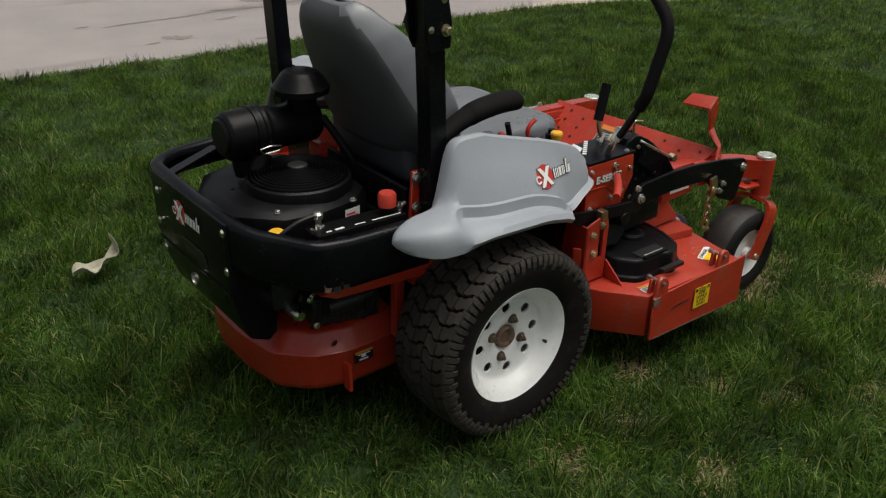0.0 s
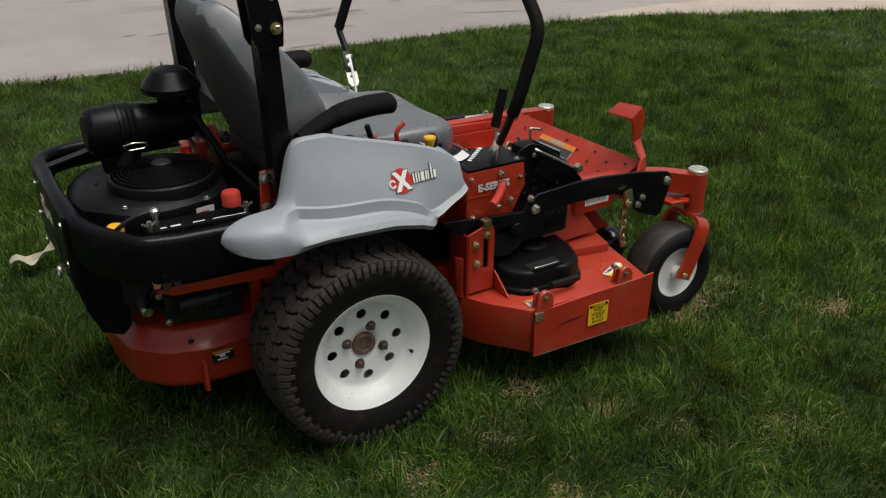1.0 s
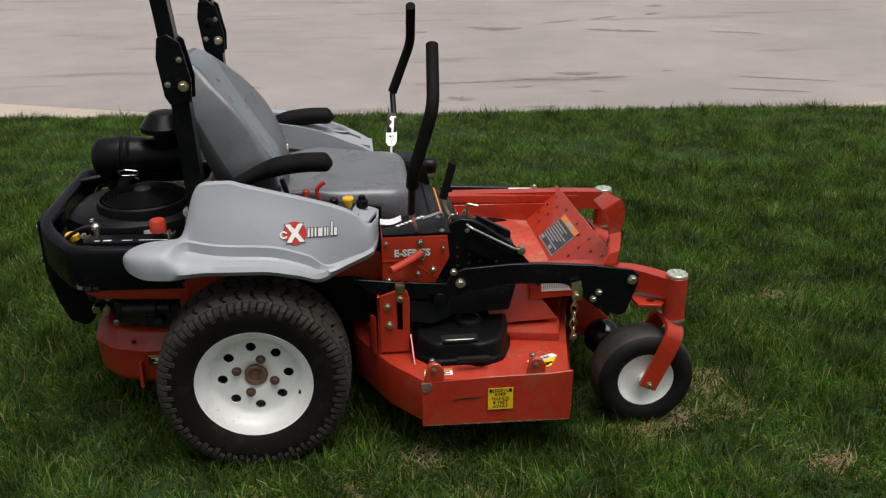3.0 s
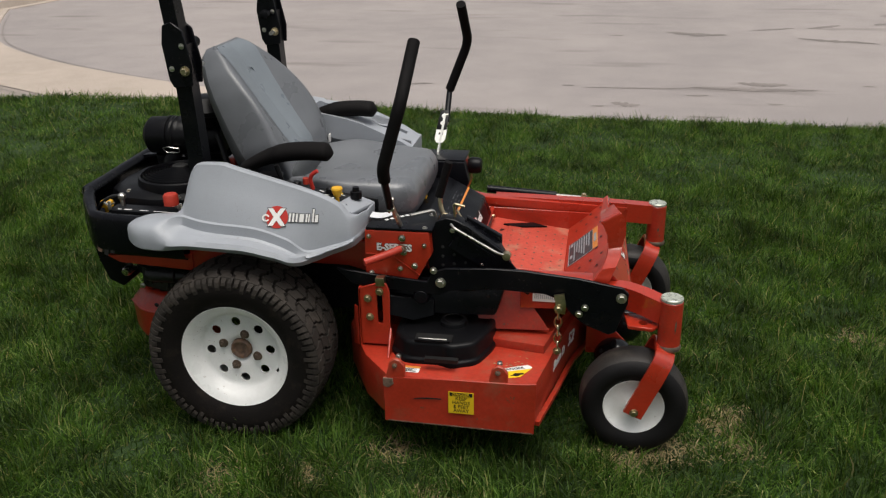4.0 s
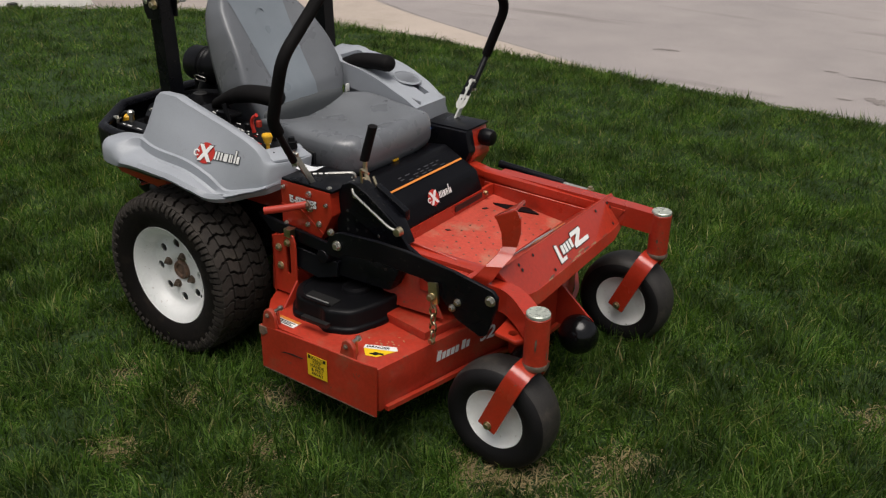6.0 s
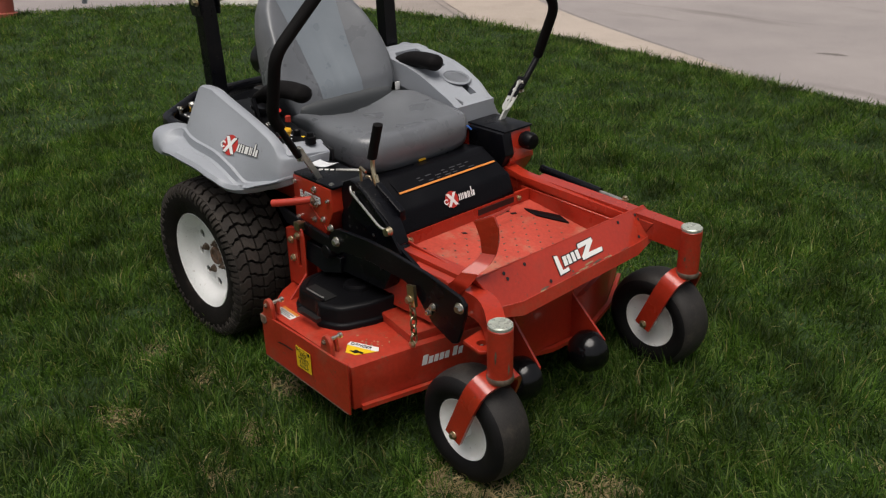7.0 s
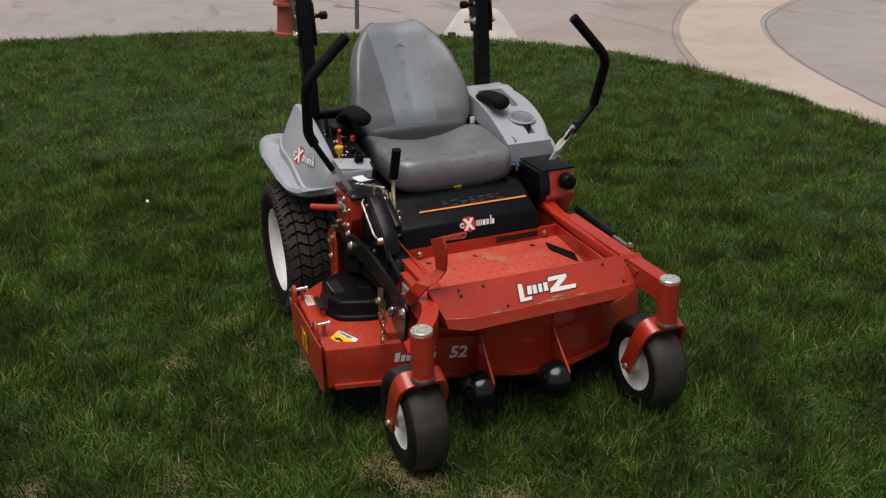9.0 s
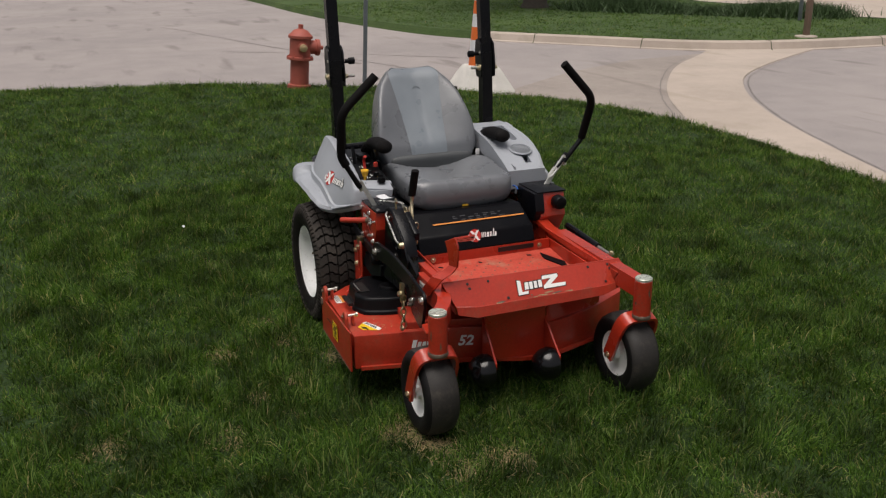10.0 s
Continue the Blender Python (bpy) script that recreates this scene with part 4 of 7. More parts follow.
part("hook_rod", tube([(0.660, -0.345, 0.690), (0.656, -0.345, 0.742), (0.690, -0.350, 0.735)], 0.0042, 8, 0.008), BRASS, height, "gold plated bent rod")
part("catch_plate", soften(slab([(0.690, -0.318, 0.692), (0.800, -0.318, 0.632), (0.800, -0.318, 0.600), (0.690, -0.318, 0.640)], (0, 0.022, 0), 0), 0.003), BLACK, height)
# parking brake
brake = part("parking_brake_lever", tube([(0.640, -0.275, 0.560), (0.632, -0.265, 0.640), (0.596, -0.254, 0.700), (0.600, -0.250, 0.750)], 0.0075, 10), BRASS, mower, "gold plated brake lever with a black grip")
part("grip", sweep([(0.594 + 0.28 * q, -0.251 + 0.05 * q, 0.730 + q) for q in (0, 0.003, 0.02, 0.07, 0.100, 0.109, 0.112)], [(0.013 * math.cos(a), 0.017 * math.sin(a)) for a in [math.pi * k / 8 for k in range(16)]], (0, 1, 0)), FOAM, brake, "black rubber grip")
part("spring", sweep([(0.640 + 0.010 * math.cos(a), -0.272 + 0.010 * math.sin(a), 0.655 - 0.0018 * a) for a in [0.7 * i for i in range(90)]], ring(0.0022, 5), (0.2, 0.1, 1)), BRASS, brake, "coil spring", smooth=60)
part("clevis", soften(slab([(0.604, -0.292, 0.640), (0.632, -0.286, 0.640), (0.634, -0.284, 0.672), (0.626, -0.284, 0.690), (0.612, -0.288, 0.690), (0.602, -0.292, 0.672)], (0.002, -0.006, 0), 0), 0.001, 1), BRASS, brake, "gold plated clevis")
part("clevis_fork", strip([(0.612, -0.300, 0.640), (0.612, -0.300, 0.606), (0.640, -0.292, 0.606), (0.640, -0.292, 0.640)], 0.012, 0.004, 0.008, (0.3, 1, 0)), BRASS, brake)
for k in range(5):
    zz = 0.62 - 0.022 * k
    loop = [(0.672 + 0.008 * math.cos(a) * (k % 2), -0.262 + 0.008 * math.cos(a) * (1 - k % 2), zz + 0.015 * math.sin(a)) for a in [2 * math.pi * i / 10 for i in range(11)]]
    part("chain_link", sweep(loop, ring(0.003, 5), (0.3, 0.2, 0.9)), BRASS, brake, smooth=60)
part("bolt", bolt((0.619, -0.296, 0.664), (0.3, -1, 0), 0.008, 0.008), BRASS, brake)
part("pull_rod", tube([(0.672, -0.300, 0.60), (0.70, -0.318, 0.54), (0.74, -0.330, 0.49)], 0.006, 8, 0.02), STEEL, brake, "bright pull rod")
part("latch_hook", tube([(0.655, -0.285, 0.70), (0.675, -0.290, 0.665), (0.66, -0.288, 0.63)], 0.005, 8, 0.02), BRASS, brake)

# ---- consoles and levers ----
panel = part("console_box", soften(slab([(0.390, -0.412, 0.500), (0.545, -0.412, 0.502), (0.596, -0.412, 0.596), (0.590, -0.412, 0.668), (0.392, -0.412, 0.668)], (0, 0.15, 0), 0), 0.003), RED, mower, "red side console box with white lettering")
m = basis((0.428, -0.4125, 0.607), (1, 0, 0), (0, 0, 1))
part("lettering_edge", writing("E-SERIES", m, 0.0305, "LEFT", 0.0, 0.0009, 0.075), LABEL_BLACK, panel, smooth=0)
part("lettering", writing("E-SERIES", m, 0.0305, "LEFT", 0.0, 0.0018, 0.042), LABEL_WHITE, panel, smooth=0)
for x, z, r in ((0.508, 0.648, 0.008), (0.511, 0.603, 0.008), (0.545, 0.560, 0.007), (0.500, 0.548, 0.006), (0.576, 0.628, 0.005), (0.405, 0.650, 0.005), (0.410, 0.530, 0.006)):
    part("bolt", bolt((x, -0.413, z), (0, -1, 0), r, 0.010), STEEL, panel)
part("console_seam", strip([(0.392, -0.4135, 0.592), (0.470, -0.4135, 0.592), (0.500, -0.4135, 0.572), (0.560, -0.4135, 0.530)], 0.003, 0.003, 0.01, (0, 1, 0)), RED_WORN, panel)
grip = part("release_handle", tube([(0.506, -0.424, 0.618), (0.488, -0.446, 0.615), (0.450, -0.482, 0.609), (0.413, -0.509, 0.603)], 0.0118, 12, 0.03), RED_RUBBER, mower, "bright red pump release handle")
part("handle_bolt", bolt((0.508, -0.424, 0.618), (0, -1, 0), 0.010, 0.010), RUST, grip)
top = part("console_top", box(0.395, 0.600, -0.410, -0.262, 0.669, 0.677, 0.002), BLACK, panel, "black console plate with white marks")
part("print_bars", flat([rect(0.02 + 0.018 * i, 0.03, 0.032 + 0.018 * i, 0.042) for i in range(7)], basis((0.45, -0.385, 0.6772), (0.75, 0.66, 0), (-0.66, 0.75, 0)), 0.0008), LABEL_WHITE, top, smooth=0)
part("leaflet", skin([[(0.392 + 0.011 * i, -0.345 + 0.004 * i + 0.010 * j, 0.6792 + 0.0011 * abs(i - 3) ** 1.7 + 0.0008 * j) for j in range(5)] for i in range(7)], 0.0006), PAPER, top, "curled white paper tag")
for x, y in ((0.575, -0.395), (0.575, -0.28)):
    part("bolt", bolt((x, y, 0.677), (0, 0, 1), 0.006, 0.005), STEEL, top)
panel2 = part("console_box", soften(slab([(0.30, 0.360, 0.58), (0.55, 0.360, 0.48), (0.60, 0.360, 0.56), (0.580, 0.360, 0.664), (0.40, 0.360, 0.664)], (0, 0.122, 0), 0), 0.003), RED, mower, "red side console box")
part("console_top", box(0.40, 0.586, 0.346, 0.488, 0.665, 0.672, 0.002), BLACK, panel2, "black console plate")
part("console_skirt", soften(slab([(0.42, 0.330, 0.667), (0.588, 0.330, 0.667), (0.606, 0.330, 0.59), (0.58, 0.330, 0.54), (0.42, 0.330, 0.54)], (0, 0.045, 0), 0), 0.004), BLACK, panel2)
part("damper_knob", lathe([(0.596, 0.0), (0.600, 0.027), (0.612, 0.032), (0.640, 0.031), (0.650, 0.026), (0.653, 0.014), (0.653, 0)], (-0.012, 0.440, 0.626), "x", 20), BLACK_PLASTIC, panel2, "black rubber knob")
part("blue_hose", tube([(0.41, 0.312, 0.665), (0.43, 0.318, 0.667), (0.442, 0.322, 0.655)], 0.0034, 8), BLUE, mower, "short blue hose")


def lever(name, steel, arm_pts, grip_pts, wide, finish):
    base = part(name, soften(strip(steel, wide, 0.008, 0.02, (1, 0, 0)), 0.0015, 1), finish, mower, "steering lever with a bright steel strap and black foam grip")
    part("lever_tube", tube(arm_pts, 0.0115, 12, 0.05, (1, 0.2, 0)), BLACK, base, "black bent steel tube")
    g = tube(grip_pts, 0.0180, 16, 0.045, (1, 0.2, 0))
    soften(g, 0.006, 2, 60)
    part("foam_grip", g, FOAM, base, "black foam grip")
    p = Vector(steel[-1])
    for k in (0.0, -0.03):
        part("bolt", bolt(p + Vector((-0.004, 0, k)), (1, 0, 0.1), 0.007, 0.018), STEEL, base)


lever("steering_lever", [(0.505, -0.375, 0.655), (0.482, -0.425, 0.755), (0.478, -0.435, 0.775)],
      [(0.480, -0.440, 0.755), (0.480, -0.515, 0.885), (0.485, -0.520, 0.930)],
      [(0.481, -0.497, 0.855), (0.482, -0.518, 0.895), (0.540, -0.525, 1.085), (0.552, -0.380, 1.228)], 0.018, STEEL)
lever("steering_lever", [(0.466, 0.450, 0.664), (0.477, 0.500, 0.745), (0.482, 0.535, 0.795)],
      [(0.488, 0.528, 0.775), (0.487, 0.619, 0.875), (0.492, 0.622, 0.91)],
      [(0.487, 0.619, 0.880), (0.562, 0.622, 1.070), (0.555, 0.475, 1.228)], 0.021, BRIGHT)
d, n = Vector((0.019, 0.157, 0.200)), Vector((0, -0.787, 0.617))
foot = Vector((0.468, 0.462, 0.680))
clevis = part("lever_clevis", soften(slab([foot + d * k + Vector((e, 0, 0)) + n * 0.012 for k, e in ((0.30, -0.020), (0.30, 0.020), (0.62, 0.017), (0.62, -0.017))], n * 0.006, 0), 0.002), BLACK, mower, "black lever clevis with two bright bolts")
part("lever_plate", soften(slab([foot + d * k + Vector((e, 0, 0)) + n * 0.010 for k, e in ((0.08, -0.012), (0.08, 0.012), (0.14, 0.021), (0.34, 0.021), (0.34, -0.021), (0.14, -0.021))], n * 0.004, 0), 0.001, 1), BRIGHT, clevis, "bright plated strap")
part("slot", slab([foot + d * k + Vector((e, 0, 0)) + n * 0.0142 for k, e in ((0.215, -0.009), (0.215, 0.009), (0.250, 0.009), (0.250, -0.009))], n * 0.0006, 0), LABEL_BLACK, clevis, smooth=0)
for k in (0.40, 0.52):
    part("bolt", bolt(foot + d * k + n * 0.018, n, 0.0062, 0.004), BRIGHT, clevis)
# black riser under the seat
riser = part("seat_riser", soften(slab([(0.30, -0.262, 0.60), (0.54, -0.262, 0.628), (0.612, -0.262, 0.590), (0.672, -0.262, 0.560), (0.700, -0.262, 0.492), (0.690, -0.262, 0.470), (0.30, -0.262, 0.45)], (0, 0.545, 0), 0), 0.012, 3), RISER_BLACK, mower, "black plastic cover under the seat with emblem and sticker")
m = basis((0.616, -0.165, 0.5895), (0, 1, 0), (-0.87, 0, 0.46))
wl = part("warning_sticker", flat([rect(0, 0, 0.43, 0.055)], m, 0.001), RISER_BLACK, riser, "dark sticker with an orange lower band", smooth=0)
part("label_band", flat([rect(0, 0.0, 0.43, 0.0075)], m, 0.002), LABEL_ORANGE, wl, smooth=0)
part("print_bars", flat([rect(0.10 + 0.036 * c, 0.014 + 0.011 * r, 0.126 + 0.036 * c - 0.006 * ((r + c) % 3), 0.0175 + 0.011 * r) for r in range(3) for c in range(7) if (3 * r + 2 * c) % 5], m, 0.002), LABEL_GREY_DARK, wl, smooth=0)
badge(riser, basis((0.6880, -0.036, 0.524), (0, 1, 0), (-0.38, 0, 0.92)), 0.150, LABEL_WHITE, None, False)
part("seat_support", box(0.10, 0.46, -0.16, 0.26, 0.60, 0.665, 0.01), BLACK, mower, "black seat base")
part("yellow_tag", box(0.49, 0.50, 0.02, 0.05, 0.625, 0.632, 0.001), YELLOW, riser)

# ---- seat ----
YC, YB = 0.040, 0.0325
seat = part("seat_cushion", bmesh.new(), VINYL, mower, "grey padded vinyl seat cushion")


def se(u, power):
    c, s = math.cos(u), math.sin(u)
    return math.copysign(abs(c) ** power, c), math.copysign(abs(s) ** power, s)


rings = []
for i in range(25):
    s = 1 - (1 - i / 24) ** 1.5
    x = -0.02 + 0.525 * s
    w = 0.205 + 0.045 * math.sin(math.pi * min(1, s * 0.62 + 0.08)) - 0.05 * max(0, (s - 0.86) / 0.14) ** 2
    thick = 0.062 + 0.010 * s
    if s > 0.9:
        thick *= max(0.10, 1 - ((s - 0.9) / 0.101) ** 3) ** 0.42
    if s < 0.06:
        thick *= 0.5 + s * 8
    zc = 0.690 - 0.012 * s
    row = []
    for k in range(40):
        c, sn = se(2 * math.pi * k / 40, 0.56)
        z = zc + sn * thick
        if sn > 0:
            z += 0.056 * min(1, (abs(c) ** 1.9)) * min(1, s * 2.5) * (1 - 0.80 * s) + 0.006 * math.sin(5.3 * c + 7 * s) * math.sin(math.pi * s) - (0.006 + 0.052 * (1 - s)) * (1 - abs(c) ** 1.4) * min(1, 0.3 + 4 * s)
        row.append((x, YC + c * w, z))
    rings.append(row)
loft(rings).to_mesh(seat.data)
seat.data.polygons.foreach_set("use_smooth", [True] * len(seat.data.polygons))


def back_half(h):
    """Half the width of the backrest at the height h from 0 to 1."""
    pts = [(0, 0.2225), (0.08, 0.2426), (0.25, 0.2476), (0.45, 0.2296), (0.65, 0.207), (0.8, 0.180), (0.92, 0.140), (0.97, 0.1195), (1.0, 0.0974)]
    for (a, u), (b, v) in zip(pts, pts[1:]):
        if h <= b:
            return u + (v - u) * (h - a) / (b - a)
    return 0.08


def bolster(h):
    """How far the side pads of the backrest stand forward at the height h."""
    return 0.030 + 0.0585 * math.sin(math.pi * min(1, 0.12 + 0.85 * h)) ** 1.5


def back_axis(h):
    return 0.033 - 0.2415 * h - 0.010 * math.sin(math.pi * max(0, h)), 0.735 + 0.4065 * h


rings, pale = [], []
for i in range(32):
    h = -0.09 + 1.09 * i / 31
    x, z = back_axis(h)
    w = back_half(h)
    th = 0.072 * (1 - 0.38 * h) * math.sqrt(max(0.03, 1 - max(0, (h - 0.864) / 0.138) ** 2)) * (0.7 + 0.3 * min(1, h * 8))
    row = []
    for k in range(40):
        c, s = se(2 * math.pi * k / 40, 0.78)
        fx = s * th * (1.0 if s > 0 else 1.05 + 0.72 * (1 - h))
        if s > 0:
            fx += bolster(h) * abs(c) ** 2.4 - 0.006
        row.append((x + fx, YB + c * w, z + 0.4 * fx))
    rings.append(row)
bm = loft(rings)
backrest = part("seat_backrest", bm, [VINYL, VINYL_BACK], mower, "grey padded vinyl backrest with a paler centre panel and a dark shell", smooth=60)
for p in backrest.data.polygons:
    c = p.center
    hx, hz = back_axis(min(1, max(0, (c.z - 0.735) / 0.4065)))
    if c.x < hx - 0.020:
        p.material_index = 1
rows = []
for i in range(23):
    h = -0.07 + 1.055 * i / 22
    x, z = back_axis(h)
    half = min(0.090 + 0.022 * max(0, h) + 0.025 * max(0, h) ** 2.4, back_half(h) - 0.010)
    th = 0.072 * (1 - 0.38 * h) * math.sqrt(max(0.03, 1 - max(0, (h - 0.864) / 0.138) ** 2)) * (0.7 + 0.3 * min(1, h * 8))
    row = []
    for k in range(13):
        u = (k / 12 - 0.5) * 2
        c = min(0.99, abs(u) * half / back_half(h))
        sn = math.sqrt(max(0, 1 - c ** (2 / 0.78))) ** 0.78
        fx = sn * th + bolster(h) * c ** 2.4 - 0.006 + 0.0012 + 0.005 * (1 - u ** 4) - (0.003 if k == 6 else 0)
        row.append((x + fx, YB + u * half, z + 0.4 * fx))
    rows.append(row)
part("centre_panel", loft(rows, False), VINYL_PALE, backrest, "paler grey centre panel with a middle seam", smooth=60)
x, z = back_axis(0.72)
part("embossed_ring", sweep([(x + 0.0535 - 0.45 * 0.022 * math.sin(a), YB + 0.022 * math.cos(a), z + 0.018 + 0.022 * math.sin(a)) for a in [2 * math.pi * i / 24 for i in range(25)]], ring(0.0014, 6), (1, 0, 0)), VINYL_PALE, backrest, smooth=60)
part("seat_pan", soften(slab([(-0.085, -0.165, 0.640), (0.10, -0.175, 0.640), (0.10, 0.255, 0.640), (-0.085, 0.245, 0.640)], (0.0, 0, 0.135), 0), 0.035, 4), VINYL_BACK, backrest, "dark lower seat shell")
part("seat_tag", box(0.084, 0.089, 0.268, 0.288, 0.746, 0.776, 0.001), LABEL_WHITE, backrest, "small white tag")


def armrest(y, s):
    rows = []
    path = [Vector(p) for p in ((-0.045, y, 0.795), (0.03, y, 0.835), (0.10, y, 0.855), (0.18, y, 0.862), (0.235, y, 0.860), (0.256, y, 0.856))]
    path = round_path(path, 0.05, 3)
    n = len(path)
    for i, p in enumerate(path):
        u = i / (n - 1)
        r = 0.036 * math.sqrt(max(0.05, 1 - max(0, (u - 0.82) / 0.185) ** 2)) * (0.75 + 0.25 * min(1, u * 3))
        rows.append([p + Vector((0, r * 1.05 * math.cos(a), r * 0.82 * math.sin(a))) for a in [2 * math.pi * k / 18 for k in range(18)]])
    rest = part("armrest", loft(rows), FOAM, mower, "black padded armrest", smooth=60)
    part("armrest_post", tube([(-0.02, y, 0.82), (-0.03, y - s * 0.02, 0.77), (0.00, y - s * 0.03, 0.72)], 0.014, 10), BLACK, rest)


armrest(-0.246, -1)
armrest(0.342, 1)

# ---- fenders ----
def curve(points, x):
    """A smooth line through points of (x, value)."""
    n = len(points)
    for i in range(n - 1):
        (a, u), (b, v) = points[i], points[i + 1]
        if x <= b or i == n - 2:
            k = min(1, max(0, (x - a) / (b - a)))
            s = (v - u) / (b - a)
            s0 = (u - points[i - 1][1]) / (a - points[i - 1][0]) if i > 0 else s
            s1 = (points[i + 2][1] - v) / (points[i + 2][0] - b) if i < n - 2 else s
            t0 = 0 if s0 * s <= 0 else 2 * s0 * s / (s0 + s)
            t1 = 0 if s1 * s <= 0 else 2 * s1 * s / (s1 + s)
            h = b - a
            return u * (2 * k ** 3 - 3 * k * k + 1) + h * t0 * (k ** 3 - 2 * k * k + k) + v * (3 * k * k - 2 * k ** 3) + h * t1 * (k ** 3 - k * k)


TOPZ = [(-0.345, 0.70), (-0.195, 0.712), (-0.172, 0.735), (-0.140, 0.838), (-0.128, 0.856), (-0.108, 0.864), (-0.04, 0.864), (-0.005, 0.854), (0.07, 0.833), (0.19, 0.800), (0.28, 0.770), (0.32, 0.748), (0.350, 0.716), (0.385, 0.706)]
TRAYZ = TOPZ[:10] + [(0.30, 0.765), (0.35, 0.752), (0.385, 0.738)]
TOPY = [(-0.345, -0.43), (-0.205, -0.455), (-0.125, -0.43), (0.1, -0.430), (0.22, -0.430), (0.30, -0.430), (0.348, -0.432), (0.364, -0.418), (0.385, -0.336)]
PADZ = [(-0.345, 0.664), (-0.340, 0.676), (-0.325, 0.691), (-0.30, 0.701), (-0.20, 0.708), (-0.10, 0.700)]
PADY = [(-0.345, -0.50), (-0.30, -0.465), (-0.25, -0.435), (-0.20, -0.41), (-0.10, -0.38)]
LOWZ = [(-0.345, 0.705), (-0.20, 0.722), (-0.15, 0.715), (-0.10, 0.708), (-0.06, 0.704), (0.06, 0.697), (0.18, 0.662), (0.235, 0.622), (0.30, 0.634), (0.362, 0.650), (0.385, 0.660)]
LOWY = [(-0.345, -0.45), (-0.20, -0.462), (-0.15, -0.482), (-0.08, -0.498), (0.0, -0.503), (0.18, -0.500), (0.235, -0.485), (0.30, -0.464), (0.358, -0.444), (0.372, -0.425), (0.385, -0.338)]
EDGEZ = [(-0.345, 0.655), (-0.325, 0.650), (-0.28, 0.643), (-0.20, 0.640), (-0.10, 0.649), (0.05, 0.645), (0.15, 0.625), (0.205, 0.600), (0.235, 0.594), (0.30, 0.613), (0.362, 0.634), (0.385, 0.646)]
EDGEY = [(-0.345, -0.470), (-0.338, -0.497), (-0.325, -0.519), (-0.29, -0.546), (-0.20, -0.570), (0.0, -0.580), (0.12, -0.576), (0.19, -0.556), (0.225, -0.524), (0.245, -0.494), (0.30, -0.470), (0.358, -0.450), (0.372, -0.430), (0.385, -0.342)]
XS = [-0.3454, -0.3445, -0.343, -0.340, -0.335, -0.328, -0.318] + [-0.305 + 0.011 * i for i in range(63)] + [0.385]


def tray_z(x):
    """The crest of the fender that holds the cup holder, fuller than the other one."""
    return curve(TRAYZ, min(0.385, x)) - (0.006 if x > 0.01 else 0) + 0.026 * math.sin(math.pi * min(1, max(0, (x + 0.06) / 0.46)))


def fender_rows(side, shift, inner):
    """Cross sections of a fender: a rear pad that grows into a box side with a ledge and a rolled lip."""
    rows = []
    nose, last_pts = -0.238, None
    for x in (XS[::-1] if not inner else [q for q in XS if q > -0.135]):
        ty, tz, ly, lz, ey, ez = (curve(c, x) for c in (TOPY, TOPZ, LOWY, LOWZ, EDGEY, EDGEZ))
        if inner:
            ty, ly, ey = -0.428 + 0.02 * max(0, (x - 0.30) / 0.085), -0.497 + 0.05 * max(0, (x - 0.24) / 0.145), min(ey, -0.475)
            tz = tray_z(x)
            lz, ez = (curve(c, min(x, 0.235)) + max(0, x - 0.235) * 0.28 for c in (LOWZ, EDGEZ))
            ty -= 0.018 * math.sin(math.pi * min(1, max(0, (x + 0.06) / 0.46)))
        iy = ty + 0.035
        f = max(lz - 0.036, ez + 0.012)
        a, b = (ty - 0.002, tz - 0.014), (ly, lz)
        side_pts = [(a[0] + (b[0] - a[0]) * k - g, a[1] + (b[1] - a[1]) * k) for k, g in ((0.4, 0.004), (0.8, 0.003))]
        full = [(iy, tz - 0.004), ((iy + ty) / 2, tz), (ty + 0.010, tz), (ty + 0.002, tz - 0.004), a, *side_pts, b, (ly - 0.009, lz - 0.003), (ly - 0.013, f + 0.006), (ly - 0.022, f),
                (ly - 0.022 + (ey + 0.012 - ly + 0.022) * 0.55, (f + ez + 0.020) / 2 + 0.002), (ey + 0.010, ez + 0.017), (ey, ez + 0.004), (ey + 0.008, ez - 0.008)]
        pz, py = curve(PADZ, x), curve(PADY, x)
        py = max(py, ey + 0.02)
        mid, half, count = (py + 0.01 + ey) / 2, (py + 0.01 - ey) / 2, len(full)
        pad = []
        for i in range(count):
            c, sn = se(math.pi * i / (count - 1) * 1.06, 0.62)
            pad.append((mid + half * c, ez + (pz - ez) * max(-0.15, sn)))
        k = min(1, max(0, (x + 0.212) / 0.058))
        k = k * k * (3 - 2 * k)
        pts = [(u[0] + (v[0] - u[0]) * k, u[1] + (v[1] - u[1]) * k) for u, v in zip(pad, full)]
        if x < nose and not inner:
            q = math.sqrt(max(0.0001, 1 - ((nose - x) / (nose + 0.3455)) ** 2))
            pts = [(-0.465 + (p[0] + 0.465) * q ** 1.3, 0.656 + (p[1] - 0.656) * (0.02 + 0.98 * q)) for p in last_pts]
        else:
            last_pts = pts
        rows.append([(x, -y + shift if side > 0 else y, z) for y, z in pts])
    for _ in range(2):
        old = [list(r) for r in rows]
        for i in range(1, len(rows) - 1):
            if -0.32 < rows[i][0][0] < -0.05 and not inner:
                rows[i] = [(q[0], 0.5 * q[1] + 0.25 * (a[1] + b[1]), 0.5 * q[2] + 0.25 * (a[2] + b[2])) for q, a, b in zip(old[i], old[i - 1], old[i + 1])]
    return rows


